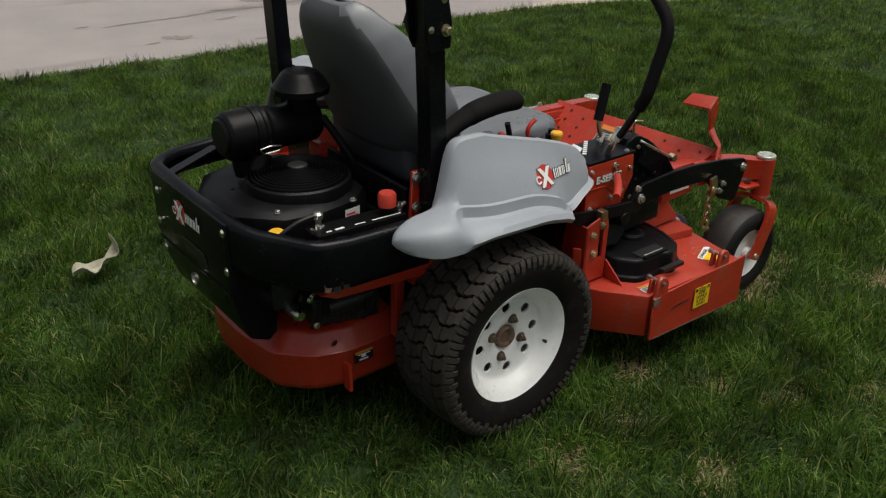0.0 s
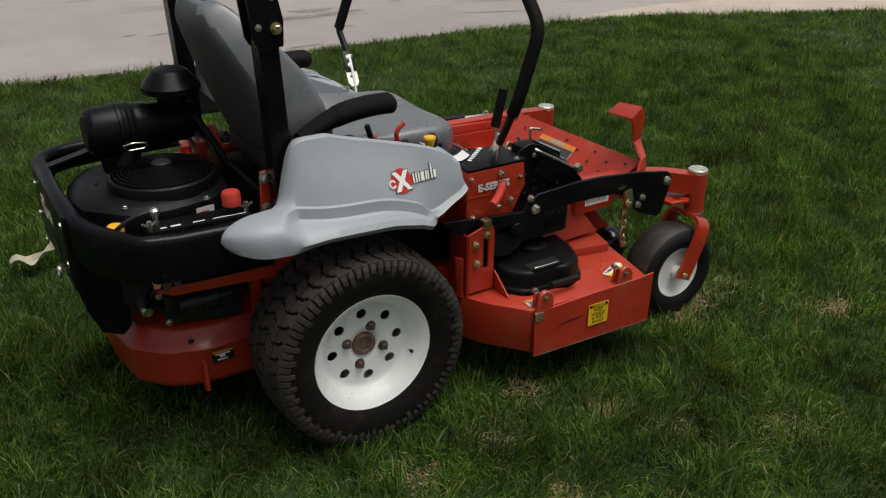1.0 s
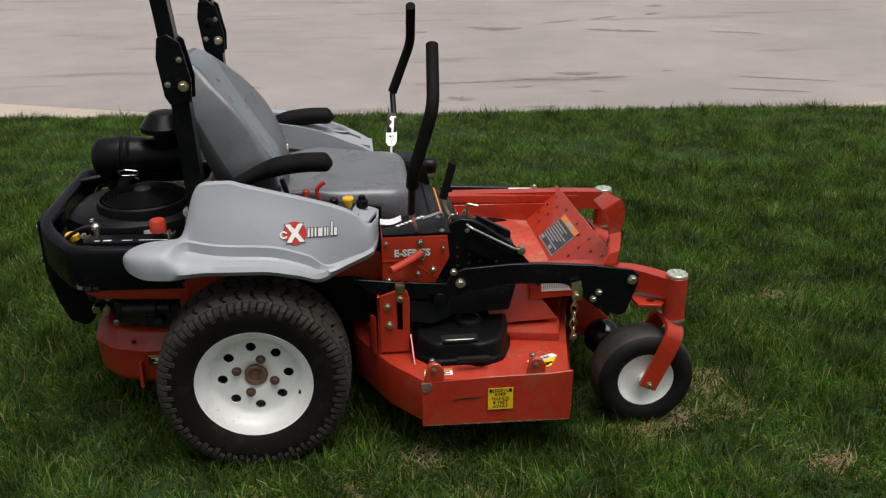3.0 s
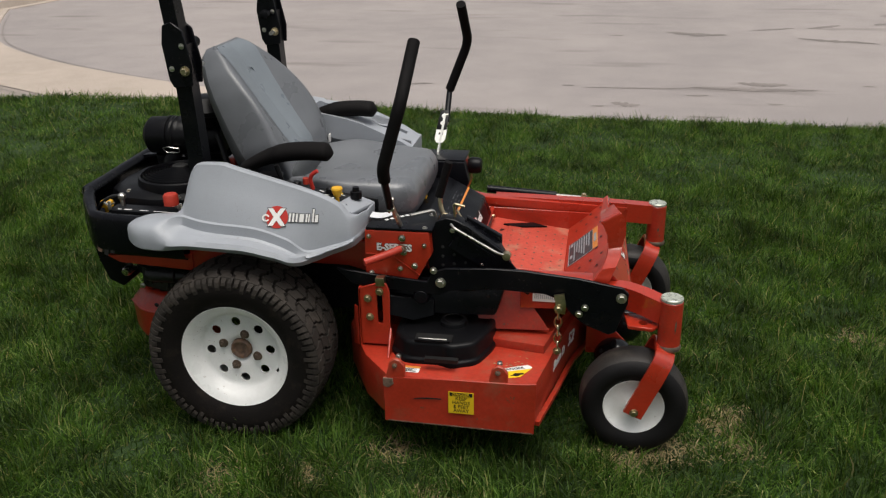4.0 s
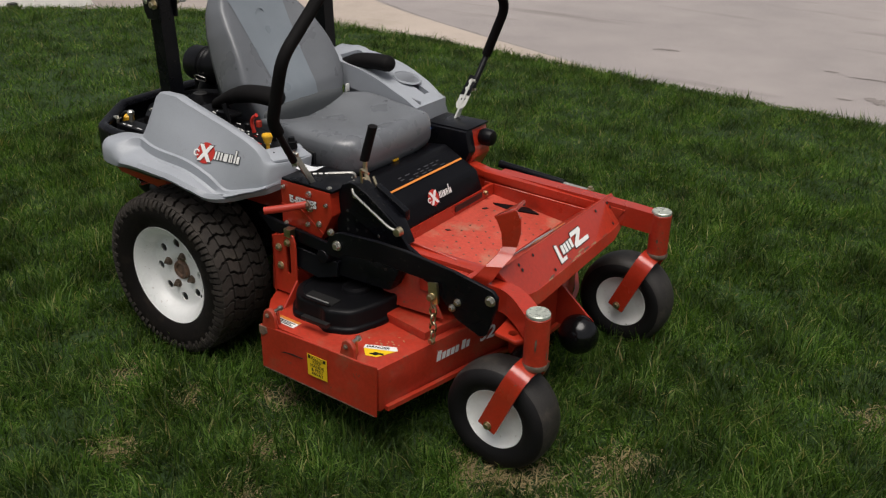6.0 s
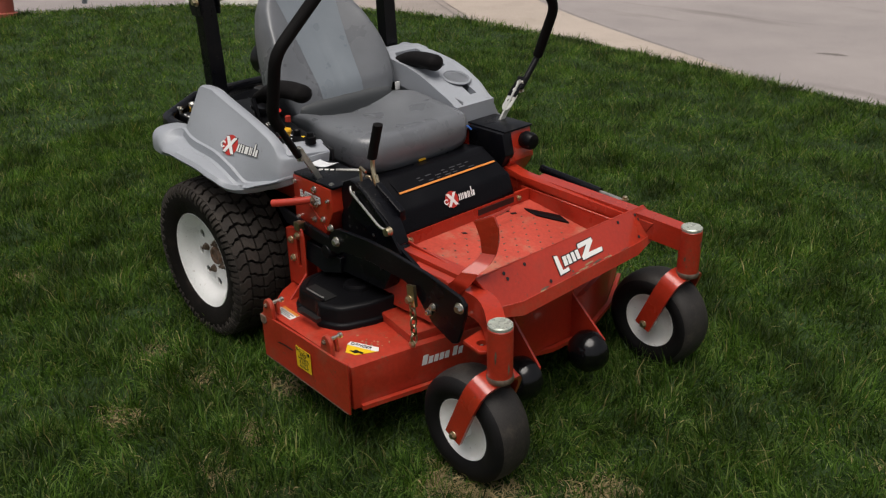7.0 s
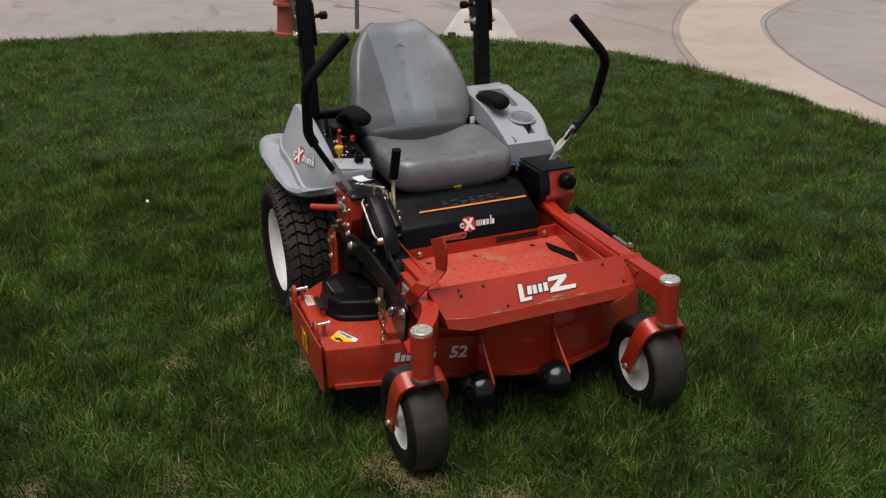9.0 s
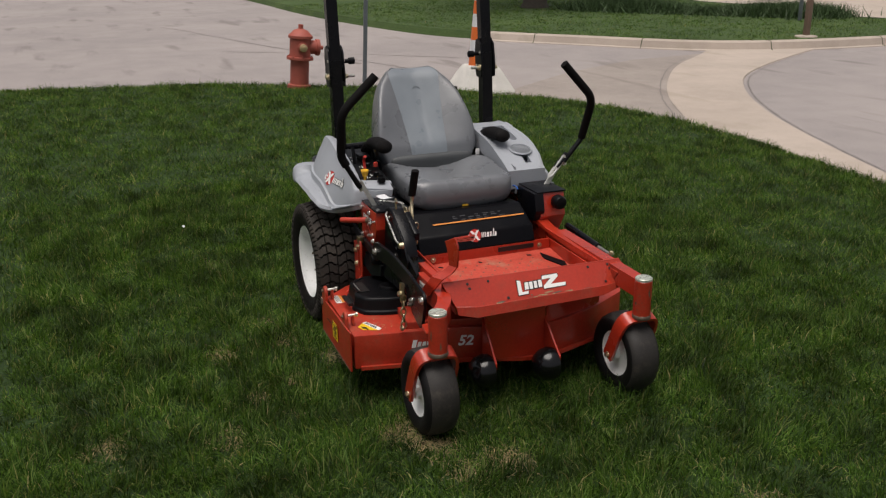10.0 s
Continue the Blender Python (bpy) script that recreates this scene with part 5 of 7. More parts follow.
fender = part("fender", skin(fender_rows(-1, 0, False), 0, (0.001, 0.005, -0.004)), GREY, mower, "grey moulded plastic fender with a flared lower lip", smooth=38)
badge(fender, basis((0.100, -0.485, 0.692), (1, 0.12, 0.0), (0.0, 0.40, 0.92)), 0.182, LABEL_WHITE, fender)
fender2 = part("fender", skin(fender_rows(1, 0.07, True), 0, (0.001, -0.005, -0.004)), GREY, mower, "grey moulded plastic fender with a cup holder", smooth=40)
part("fender_front", slab([(0.384, 0.30, 0.728), (0.384, 0.475, 0.728), (0.384, 0.515, 0.66), (0.384, 0.52, 0.640), (0.384, 0.30, 0.640)], (0.006, 0, 0), 0.002), GREY, fender2)
rows = []
for i in range(42):
    x = -0.100 + 0.0121 * i
    z = tray_z(x) - 0.002
    rows.append([(x, 0.296, z), (x, 0.484, z), (x, 0.484, z - 0.085), (x, 0.296, z - 0.085)])
solid = cut(loft(rows), lathe([(0.735, 0.045), (0.82, 0.047), (0.92, 0.048)], (0.257, 0.425, 0), "z", 32))
solid = cut(solid, slab([(0.274, 0.409, 0.740), (0.352, 0.405, 0.715), (0.352, 0.437, 0.715), (0.274, 0.441, 0.740)], (0, 0, 0.2), 0))
solid = cut(solid, slab([(0.000, 0.345, 0.822), (0.015, 0.335, 0.820), (0.15, 0.345, 0.800), (0.165, 0.36, 0.798), (0.175, 0.44, 0.798), (0.165, 0.452, 0.798), (0.015, 0.455, 0.820), (0.000, 0.445, 0.822)], (0, 0, 0.2), 0))
part("fender_tray", solid, GREY, fender2, "grey tray with a recessed round cup holder", smooth=30)
part("cup_rim", lathe([(0.772, 0.0475), (0.7765, 0.0500), (0.7765, 0.0540), (0.772, 0.0575)], (0.0, 0.0, 0), "z", 32), GREY, fender2).matrix_local = Matrix.Translation((0.257, 0.425, 0.7965)) @ Matrix.Rotation(radians(15), 4, "Y") @ Matrix.Translation((0, 0, -0.774))
# inner wall, its shade painted with the darker grey
part("fender_inner", slab([(0.05, 0.302, 0.820), (0.385, 0.332, 0.745), (0.40, 0.332, 0.62), (0.05, 0.302, 0.62)], (0, 0.006, 0), 0.001), GREY_SHADE, fender2)

# right control panel inside the fender
ctrl = part("control_panel", soften(slab([(-0.08, -0.40, 0.800), (0.33, -0.372, 0.731), (0.335, -0.255, 0.722), (-0.08, -0.245, 0.790)], (0, 0, -0.03), 0), 0.004), BLACK_PLASTIC, mower, "black control panel with key, knobs and decals")
part("panel_side", slab([(-0.10, -0.262, 0.79), (0.40, -0.262, 0.715), (0.40, -0.262, 0.60), (-0.10, -0.262, 0.60)], (0, 0.008, 0), 0.002), BLACK_PLASTIC, ctrl)
part("fender_nose", soften(slab([(0.300, -0.396, 0.742), (0.352, -0.398, 0.716), (0.390, -0.262, 0.708), (0.325, -0.250, 0.730)], (0, 0, -0.012), 0), 0.004), GREY, fender)
part("fender_nose_front", slab([(0.386, -0.338, 0.706), (0.391, -0.264, 0.706), (0.388, -0.270, 0.650), (0.385, -0.340, 0.650)], (-0.006, 0, 0), 0.001), GREY, fender)
part("choke_knob", lathe([(0.735, 0.006), (0.752, 0.006), (0.754, 0.010), (0.768, 0.015), (0.778, 0.018), (0.783, 0.016), (0.784, 0)], (0.298, -0.362, 0), "z", 20), YELLOW, ctrl, "yellow pull knob")
part("throttle_lever", tube([(0.214, -0.335, 0.765), (0.206, -0.336, 0.798), (0.214, -0.337, 0.814), (0.232, -0.338, 0.826)], 0.0065, 10, 0.014), LABEL_RED, ctrl, "red curved throttle lever")
part("deck_lever", tube([(0.125, -0.355, 0.770), (0.118, -0.357, 0.815), (0.108, -0.358, 0.845)], 0.008, 10), BLACK_PLASTIC, ctrl, "black stub lever")
part("key_switch", lathe([(0.73, 0.018), (0.752, 0.018), (0.754, 0.012), (0.766, 0.010), (0.767, 0)], (0.340, -0.300, 0), "z", 20), BLACK_PLASTIC, ctrl)
part("hour_meter", box(0.03, 0.10, -0.325, -0.275, 0.785, 0.800, 0.004), BLACK_PLASTIC, ctrl)
dice = random.Random(17)
for i in range(26):
    x, y = dice.uniform(-0.03, 0.29), dice.uniform(-0.375, -0.275)
    z = 0.800 - (x + 0.08) * 0.168 - 0.010 * (y + 0.40) / 0.155 + 0.0014
    m = basis((x, y, z), (1, dice.uniform(-0.4, 0.4), -0.17), (0, 1, 0))
    w = dice.uniform(0.006, 0.02)
    part("decal", flat([rect(0, 0, w, dice.uniform(0.002, 0.005))], m), LABEL_RED if i % 9 == 4 else LABEL_WHITE, ctrl, smooth=0)
for x, y, r in ((0.06, -0.31, 0.016), (0.15, -0.30, 0.012), (0.255, -0.295, 0.013)):
    z = 0.800 - (x + 0.08) * 0.168
    part("switch", lathe([(z - 0.01, r), (z + 0.012, r), (z + 0.016, r * 0.7), (z + 0.016, 0)], (x, y, 0), "z", 16), BLACK_PLASTIC, ctrl, "black round switch")
m = basis((0.285, -0.300, 0.741), (1, 0, -0.17), (0, 1, 0))
part("warning_decal", flat([[(0, 0), (0.014, 0), (0.007, 0.012)]], m), LABEL_YELLOW, ctrl, smooth=0)
part("console_rod", tube([(0.520, -0.335, 0.694), (0.585, -0.290, 0.698), (0.592, -0.286, 0.642)], 0.0055, 8, 0.012), STEEL, top, "bent grey rod")
part("red_button", lathe([(0.76, 0.010), (0.778, 0.010), (0.781, 0.007), (0.781, 0)], (0.17, -0.270, 0), "z", 16), RED_RUBBER, ctrl, "red button")

# ---- roll bar ----
def rollbar_post(y, s, parent):
    lower = soften(strip([(-0.135, y, 0.50), (-0.142, y, 0.85), (-0.158, y, 1.205)], 0.050, 0.054, 0.05, (0, 1, 0)), 0.006)
    p = part("lower_post", lower, BLACK, parent)
    part("upper_post", soften(strip([(-0.158, y, 1.155), (-0.176, y, 1.33), (-0.235, y, 1.86)], 0.044, 0.052, 0.05, (0, 1, 0)), 0.006), BLACK, parent)
    plate = [(-0.190, 1.105), (-0.178, 1.082), (-0.118, 1.088), (-0.114, 1.150), (-0.134, 1.250), (-0.166, 1.275), (-0.194, 1.264), (-0.202, 1.21)]
    for e in (-1, 1):
        part("hinge_plate", side_plate(plate, y + e * 0.034 - 0.004, 0.008, 0.002), BLACK, p)
        part("hinge_bolt", bolt((-0.136, y + e * 0.039, 1.133), (0, e, 0), 0.0105, 0.016), BRASS, p, "gold plated bolt")
        for x, z in ((-0.178, 1.138), (-0.140, 1.205)):
            part("rivet", bolt((x, y + e * 0.038, z), (0, e, 0), 0.006, 0.004), STEEL, p)
    part("lock_pin", lathe([(0, 0.009), (-s * 0.030, 0.009), (-s * 0.031, 0.016), (-s * 0.056, 0.0165), (-s * 0.060, 0.010), (-s * 0.060, 0)], (-0.155, y - s * 0.036, 1.20), "y", 16), BLACK_PLASTIC, p, "black lock knob")
    part("hinge_pin", lathe([(0, 0.007), (-s * 0.05, 0.007), (-s * 0.05, 0)], (-0.136, y - s * 0.036, 1.133), "y", 10), STEEL, p)


rollbar = part("roll_bar", soften(strip([(-0.235, -0.346, 1.855), (-0.236, -0.311, 1.89), (-0.236, 0.393, 1.89), (-0.235, 0.428, 1.855)], 0.05, 0.05, 0.05, (1, 0, 0)), 0.005), BLACK, mower, "black square-tube folding roll bar")
rollbar_post(-0.350, -1, rollbar)
rollbar_post(0.428, 1, rollbar)
part("post_foot", box(-0.20, -0.08, -0.380, -0.300, 0.44, 0.62, 0.006), RED, rollbar)
part("post_foot", box(-0.20, -0.08, 0.375, 0.445, 0.44, 0.62, 0.006), RED, rollbar)

# ---- engine ----
engine = part("engine_block", soften(slab([(-0.55, -0.20, 0.40), (-0.22, -0.20, 0.40), (-0.22, 0.26, 0.40), (-0.55, 0.26, 0.40)], (0, 0, 0.20), 0), 0.02), CASTING, mower, "dull black engine with a round fan shroud")
part("crankcase", soften(slab([(-0.455, -0.245, 0.352), (-0.245, -0.245, 0.312), (-0.245, -0.245, 0.402), (-0.455, -0.245, 0.440)], (0, 0.12, 0), 0), 0.006), CASTING, engine)
lump = random.Random(3)
for i in range(11):
    x = -0.446 + 0.0185 * i + lump.uniform(-0.003, 0.003)
    z = -0.19 * (x + 0.455)
    lo, hi = lump.uniform(0.0, 0.03), lump.uniform(0.0, 0.03)
    part("cooling_fin", slab([(x, -0.252, 0.352 + z + lo), (x + 0.007, -0.252, 0.350 + z + lo), (x + 0.019, -0.252, 0.434 + z - hi), (x + 0.012, -0.252, 0.437 + z - hi)], (0, 0.03, 0), 0.001), CASTING, engine)
part("starter_motor", lathe([(-0.455, 0.0), (-0.453, 0.022), (-0.43, 0.026), (-0.35, 0.026), (-0.345, 0.018), (-0.31, 0.016), (-0.31, 0.0)], (0.03, -0.262, 0.408), "x", 20), CASTING, engine, "dull grey starter motor")
part("drain_boss", lathe([(-0.275, 0.0), (-0.273, 0.014), (-0.262, 0.016), (-0.24, 0.022)], (-0.318, 0, 0.360), "y", 14), CASTING, engine)
part("wire_loom", tube([(-0.46, -0.262, 0.45), (-0.40, -0.276, 0.430), (-0.33, -0.272, 0.445), (-0.26, -0.268, 0.42), (-0.22, -0.255, 0.43)], 0.006, 8, 0.03), BLACK_PLASTIC, engine, "black wire loom")
part("exhaust_stub", lathe([(-0.27, 0.012), (-0.262, 0.017), (-0.20, 0.017)], (-0.503, 0, 0.412), "y", 16), STEEL, engine, "bright pipe stub")
for x, z in ((-0.468, 0.445), (-0.46, 0.452), (-0.452, 0.36)):
    part("bolt", bolt((x, -0.256, z), (0, -1, 0), 0.007, 0.008), STEEL, engine)
part("oil_filter", lathe([(-0.10, 0.0), (-0.098, 0.03), (-0.09, 0.036), (-0.01, 0.036), (0, 0.03)], (-0.45, -0.13, 0.42), "y", 20), BLACK_PLASTIC, engine)
SH = [(-0.615, -0.03), (-0.60, -0.11), (-0.50, -0.21), (-0.40, -0.225), (-0.28, -0.205), (-0.21, -0.14), (-0.19, -0.02), (-0.21, 0.12), (-0.28, 0.22), (-0.40, 0.25), (-0.54, 0.2), (-0.60, 0.10)]
rows = []
for k, z in ((1.0, 0.585), (1.0, 0.640), (0.97, 0.662), (0.90, 0.672), (0.82, 0.680)):
    rows.append([(-0.385 + (x + 0.385) * k, 0.0 + y * k, z) for x, y in SH])
shroud = part("fan_shroud", soften(loft(rows), 0.010, 2, 25), BLACK_PLASTIC, engine, "black plastic fan shroud")
FC = (-0.365, -0.045)
part("fan_collar", lathe([(0.655, 0.150), (0.690, 0.147), (0.704, 0.143), (0.708, 0.136), (0.696, 0.132), (0.696, 0.0)], (*FC, 0), "z", 56), BLACK_PLASTIC, shroud)
for i in range(11):
    r = 0.030 + 0.0095 * i
    z = 0.730 - 0.00018 * i * i
    part("grille_ring", lathe([(z, r), (z + 0.003, r + 0.002), (z, r + 0.004), (z - 0.008, r + 0.004), (z - 0.008, r), (z, r)], (*FC, 0), "z", 48), BLACK_PLASTIC, shroud)
for k in range(6):
    a = math.pi * k / 3
    part("grille_spoke", strip([(FC[0] + 0.03 * math.cos(a), FC[1] + 0.03 * math.sin(a), 0.720), (FC[0] + 0.138 * math.cos(a), FC[1] + 0.138 * math.sin(a), 0.703)], 0.005, 0.006), BLACK_PLASTIC, shroud)
part("grille_cap", lathe([(0.719, 0.028), (0.734, 0.027), (0.737, 0.022), (0.738, 0.0)], (*FC, 0), "z", 24), CASTING, shroud, "grey worn cap")
for x, y in ((-0.53, 0.02), (-0.30, -0.215), (-0.50, -0.17)):
    part("bolt", bolt((x, y, 0.672), (0, 0, 1), 0.007, 0.008), STEEL, shroud)
m = basis((-0.335, -0.2275, 0.612), (1, 0.15, 0), (0, 0, 1))
st = part("shroud_sticker", flat([rect(0, 0, 0.05, 0.045)], m, 0.003), LABEL_WHITE, shroud, "small white sticker", smooth=0)
part("print_bars", flat([rect(0.004, 0.005 + 0.008 * i, 0.044 - 0.01 * (i % 2), 0.009 + 0.008 * i) for i in range(4)] , m, 0.004), LABEL_RED, st, smooth=0)
# air cleaner canister and its rain cap
AC = Vector((-0.522, 0.074, 0.808))
air = part("air_cleaner", lathe([(0, 0.0), (0, 0.056), (0.008, 0.064), (0.012, 0.066), (0.075, 0.068), (0.077, 0.072), (0.085, 0.072), (0.088, 0.068), (0.098, 0.071), (0.104, 0.068), (0.112, 0.071), (0.118, 0.066), (0.128, 0.065), (0.160, 0.063), (0.165, 0.060), (0.27, 0.060), (0.285, 0.05), (0.285, 0)], AC, "x", 40), BLACK_PLASTIC, mower, "black plastic air cleaner canister")
part("end_cap", lathe([(-0.008, 0.0), (-0.008, 0.046), (0.0, 0.052)], AC, "x", 32), BLACK_PLASTIC, air)
part("wire_clip", tube([AC + Vector((0.075, -0.070, -0.030)), AC + Vector((0.10, -0.078, -0.022)), AC + Vector((0.14, -0.072, -0.030)), AC + Vector((0.135, -0.066, -0.045)), AC + Vector((0.085, -0.066, -0.046)), AC + Vector((0.075, -0.070, -0.030))], 0.0022, 6, 0.008), STEEL, air, "bright wire clip")
part("dust_valve", lathe([(0.0, 0.030), (-0.03, 0.028), (-0.05, 0.024), (-0.055, 0.0)], AC + Vector((0.05, -0.01, -0.065)), "z", 16), BLACK_PLASTIC, air)
part("outlet_duct", tube([AC + Vector((0.10, -0.02, -0.06)), AC + Vector((0.08, -0.03, -0.10)), AC + Vector((0.09, -0.03, -0.14))], 0.032, 16, 0.03), BLACK_PLASTIC, air)
CAPC = AC + Vector((0.235, -0.02, 0))
part("rain_cap", lathe([(0.045, 0.040), (0.086, 0.045), (0.088, 0.070), (0.092, 0.080), (0.108, 0.081), (0.112, 0.077), (0.138, 0.058), (0.150, 0.046), (0.154, 0.034), (0.155, 0.0)], CAPC, "z", 14), BLACK_PLASTIC, air, "black mushroom rain cap", smooth=25)
part("hose", tube([AC + Vector((0.28, -0.05, 0.02)), AC + Vector((0.33, -0.10, -0.08)), AC + Vector((0.35, -0.12, -0.16))], 0.011, 10), BLACK_PLASTIC, air, "thin black hose")
part("air_bracket", box(-0.235, -0.205, 0.06, 0.12, 0.68, 0.735, 0.006), RED, air, "red bracket")
part("muffler_bracket", slab([(-0.165, 0.06, 0.66), (-0.165, 0.20, 0.66), (-0.160, 0.185, 0.745), (-0.160, 0.13, 0.755), (-0.160, 0.09, 0.72)], (0.008, 0, 0), 0.002), RED, mower, "red cross bracket behind the seat")
part("fire_wall", box(-0.185, -0.170, -0.29, 0.34, 0.52, 0.70, 0.004), BLACK, mower, "black bulkhead behind the seat")
part("side_upright", slab([(-0.195, -0.325, 0.58), (-0.155, -0.325, 0.58), (-0.165, -0.325, 0.76), (-0.185, -0.325, 0.76)], (0, 0.012, 0), 0.002), RED, mower, "red upright bracket with bolts")
for z in (0.66, 0.745):
    part("bolt", bolt((-0.175, -0.328, z), (0, -1, 0), 0.011, 0.010), STEEL, bpy.data.objects["side_upright"])

# bumper wrapped round the engine
RIM = [(-0.20, -0.418), (-0.43, -0.414), (-0.495, -0.402), (-0.515, -0.394), (-0.530, -0.380), (-0.612, -0.268), (-0.624, -0.247), (-0.648, -0.195), (-0.655, 0.0), (-0.650, 0.275), (-0.640, 0.30), (-0.61, 0.33), (-0.56, 0.36), (-0.44, 0.385), (-0.20, 0.40)]


def bumper_rows(stations):
    rows = []
    for i, (x, y) in enumerate(RIM):
        fall = curve([(-0.66, 0.004), (-0.645, 0.010), (-0.61, 0.022), (-0.56, 0.027), (-0.44, 0.030), (-0.20, 0.034)], x)
        if y > 0.2:
            fall *= 0.06
        nx, ny = (-1, 0) if abs(y) < 0.2 else (-0.85, -0.5 if y < 0 else 0.5) if x < -0.59 else (-0.6, -0.8 if y < 0 else 0.8) if x < -0.53 else (-0.35 if x < -0.48 else -0.12, -1 if y < 0 else 1)
        v = Vector((nx, ny, 0)).normalized()
        rows.append([(x - v.x * d, y - v.y * d, (z if y < 0.31 else max(z, 0.630 + 0.2 * (z - 0.568))) - fall) for d, z in stations])
    return rows


smooth_rows = bumper_rows([(0.032, 0.682), (0.030, 0.694), (0.024, 0.699), (0.010, 0.700), (0.003, 0.696), (0.0, 0.688), (0.0, 0.590), (0.006, 0.574), (0.02, 0.568)])
bm = skin(smooth_rows, 0.004)
bumper = part("rear_bumper", bm, BLACK, mower, "black steel rear bumper with scuffed corner and emblem", smooth=50)
part("rear_panel", soften(slab([(-0.661, -0.195, 0.690), (-0.661, -0.195, 0.520), (-0.640, -0.195, 0.420), (-0.612, -0.195, 0.345), (-0.560, -0.195, 0.322), (-0.535, -0.195, 0.345), (-0.530, -0.195, 0.450), (-0.555, -0.195, 0.560), (-0.640, -0.195, 0.600), (-0.646, -0.195, 0.690)], (0, 0.455, 0), 0), 0.008), BLACK, bumper, "black rear heat guard round the muffler")
for k in range(5):
    part("guard_rib", soften(strip([(-0.652 + 0.010 * k, -0.19, 0.49 - 0.03 * k), (-0.652 + 0.010 * k, 0.25, 0.49 - 0.03 * k)], 0.012, 0.008), 0.002, 1), BLACK, bumper)
badge(bumper, basis((-0.662, 0.115, 0.600), (0, -1, 0), (0, 0, 1)), 0.185, LABEL_WHITE)
for y, z in ((0.225, 0.640), (0.235, 0.545), (-0.185, 0.665), (-0.190, 0.560), (0.21, 0.47)):
    part("bolt", bolt((-0.661, y, z), (-1, 0, 0), 0.008, 0.004), STEEL, bumper)
part("guard_slot", slab([(-0.6625, 0.07, 0.56), (-0.6625, -0.06, 0.56), (-0.6625, -0.08, 0.525), (-0.6625, 0.06, 0.525)], (-0.002, 0, 0), 0.001), LABEL_BLACK, bumper)
part("muffler_tip", lathe([(0, 0.018), (-0.008, 0.018), (-0.008, 0.014), (0, 0.012)], (-0.662, 0.01, 0.455), "x", 16), STEEL, bumper, "bright exhaust stub")
part("bumper_brace", soften(strip([(-0.642, 0.185, 0.692), (-0.440, 0.312, 0.692)], 0.030, 0.010), 0.002, 1), BLACK, bumper)
for k, (x, y, z) in enumerate(((-0.497, -0.4025, 0.556), (-0.475, -0.4065, 0.548), (-0.450, -0.4112, 0.556))):
    part("scuff", flat([[(-0.008, -0.012), (0.006, -0.014), (0.012, 0.004), (0.004, 0.018), (-0.010, 0.010)]], basis((x, y, z), (1, -0.185, 0), (0, 0, 1)), 0.0004, 0.0006), RUST if k < 1 else CASTING, bumper, "bare rusty scuff", smooth=0)
# battery, fuel cap, small fittings on the engine side tray
tray = part("side_tray", soften(slab([(-0.61, -0.21, 0.600), (-0.56, -0.32, 0.60), (-0.50, -0.37, 0.60), (-0.20, -0.392, 0.60), (-0.20, -0.19, 0.60), (-0.56, -0.17, 0.600)], (0, 0, -0.02), 0), 0.003), BLACK, bumper)
batt = part("battery", soften(slab([(-0.485, -0.292, 0.600), (-0.225, -0.305, 0.600), (-0.225, -0.235, 0.600), (-0.485, -0.225, 0.600)], (0, 0, 0.045), 0), 0.006), BLACK_PLASTIC, mower, "black battery with pale lettering marks")
part("print_bars", flat([rect(0.02, 0, 0.035, 0.006), rect(0.045, 0.0, 0.07, 0.008), rect(0.10, 0.001, 0.13, 0.005), rect(0.15, 0, 0.235, 0.004)], basis((-0.475, -0.285, 0.6455), (1, -0.05, 0), (0.05, 1, 0)), 0.0008), LABEL_WHITE, batt, smooth=0)
part("battery_terminal", lathe([(0.64, 0.008), (0.668, 0.008), (0.671, 0.013), (0.682, 0.013), (0.688, 0.007), (0.688, 0)], (-0.455, -0.245, 0), "z", 16), STEEL, batt, "bright terminal clamp")
part("terminal_cap", lathe([(0.64, 0.024), (0.670, 0.024), (0.676, 0.020), (0.676, 0)], (-0.268, -0.275, 0), "z", 20), RED_RUBBER, batt, "red rubber terminal cap").matrix_local = Matrix.Translation((0, 0, 0.028))
for x in (-0.48, -0.235):
    part("wing_nut", merge(lathe([(0.645, 0.006), (0.672, 0.006)], (x, -0.285, 0), "z", 10), soften(strip([(x - 0.018, -0.285, 0.668), (x, -0.285, 0.656), (x + 0.018, -0.285, 0.668)], 0.008, 0.004), 0.001, 1)), STEEL, batt)
part("battery_cable", tube([(-0.455, -0.245, 0.68), (-0.50, -0.235, 0.672), (-0.55, -0.22, 0.64), (-0.58, -0.20, 0.60)], 0.006, 8), LABEL_BLACK, batt)
for ob in [batt]:
    ob.matrix_local = Matrix.Translation((0, -0.052, 0.022))
part("oil_cap", lathe([(0.61, 0.010), (0.627, 0.010), (0.629, 0.022), (0.645, 0.021), (0.649, 0.016), (0.649, 0)], (-0.545, -0.245, 0.015), "z", 20), YELLOW, mower, "yellow filler cap")
part("red_side_strip", soften(slab([(-0.500, -0.365, 0.515), (-0.19, -0.386, 0.545), (-0.19, -0.386, 0.487), (-0.455, -0.370, 0.495)], (0, 0.06, 0), 0), 0.003), RED, mower, "red frame strip under the bumper")
part("rear_post", box(-0.235, -0.205, -0.318, -0.29, 0.27, 0.47, 0.004), RED, mower, "red upright of the rear frame")
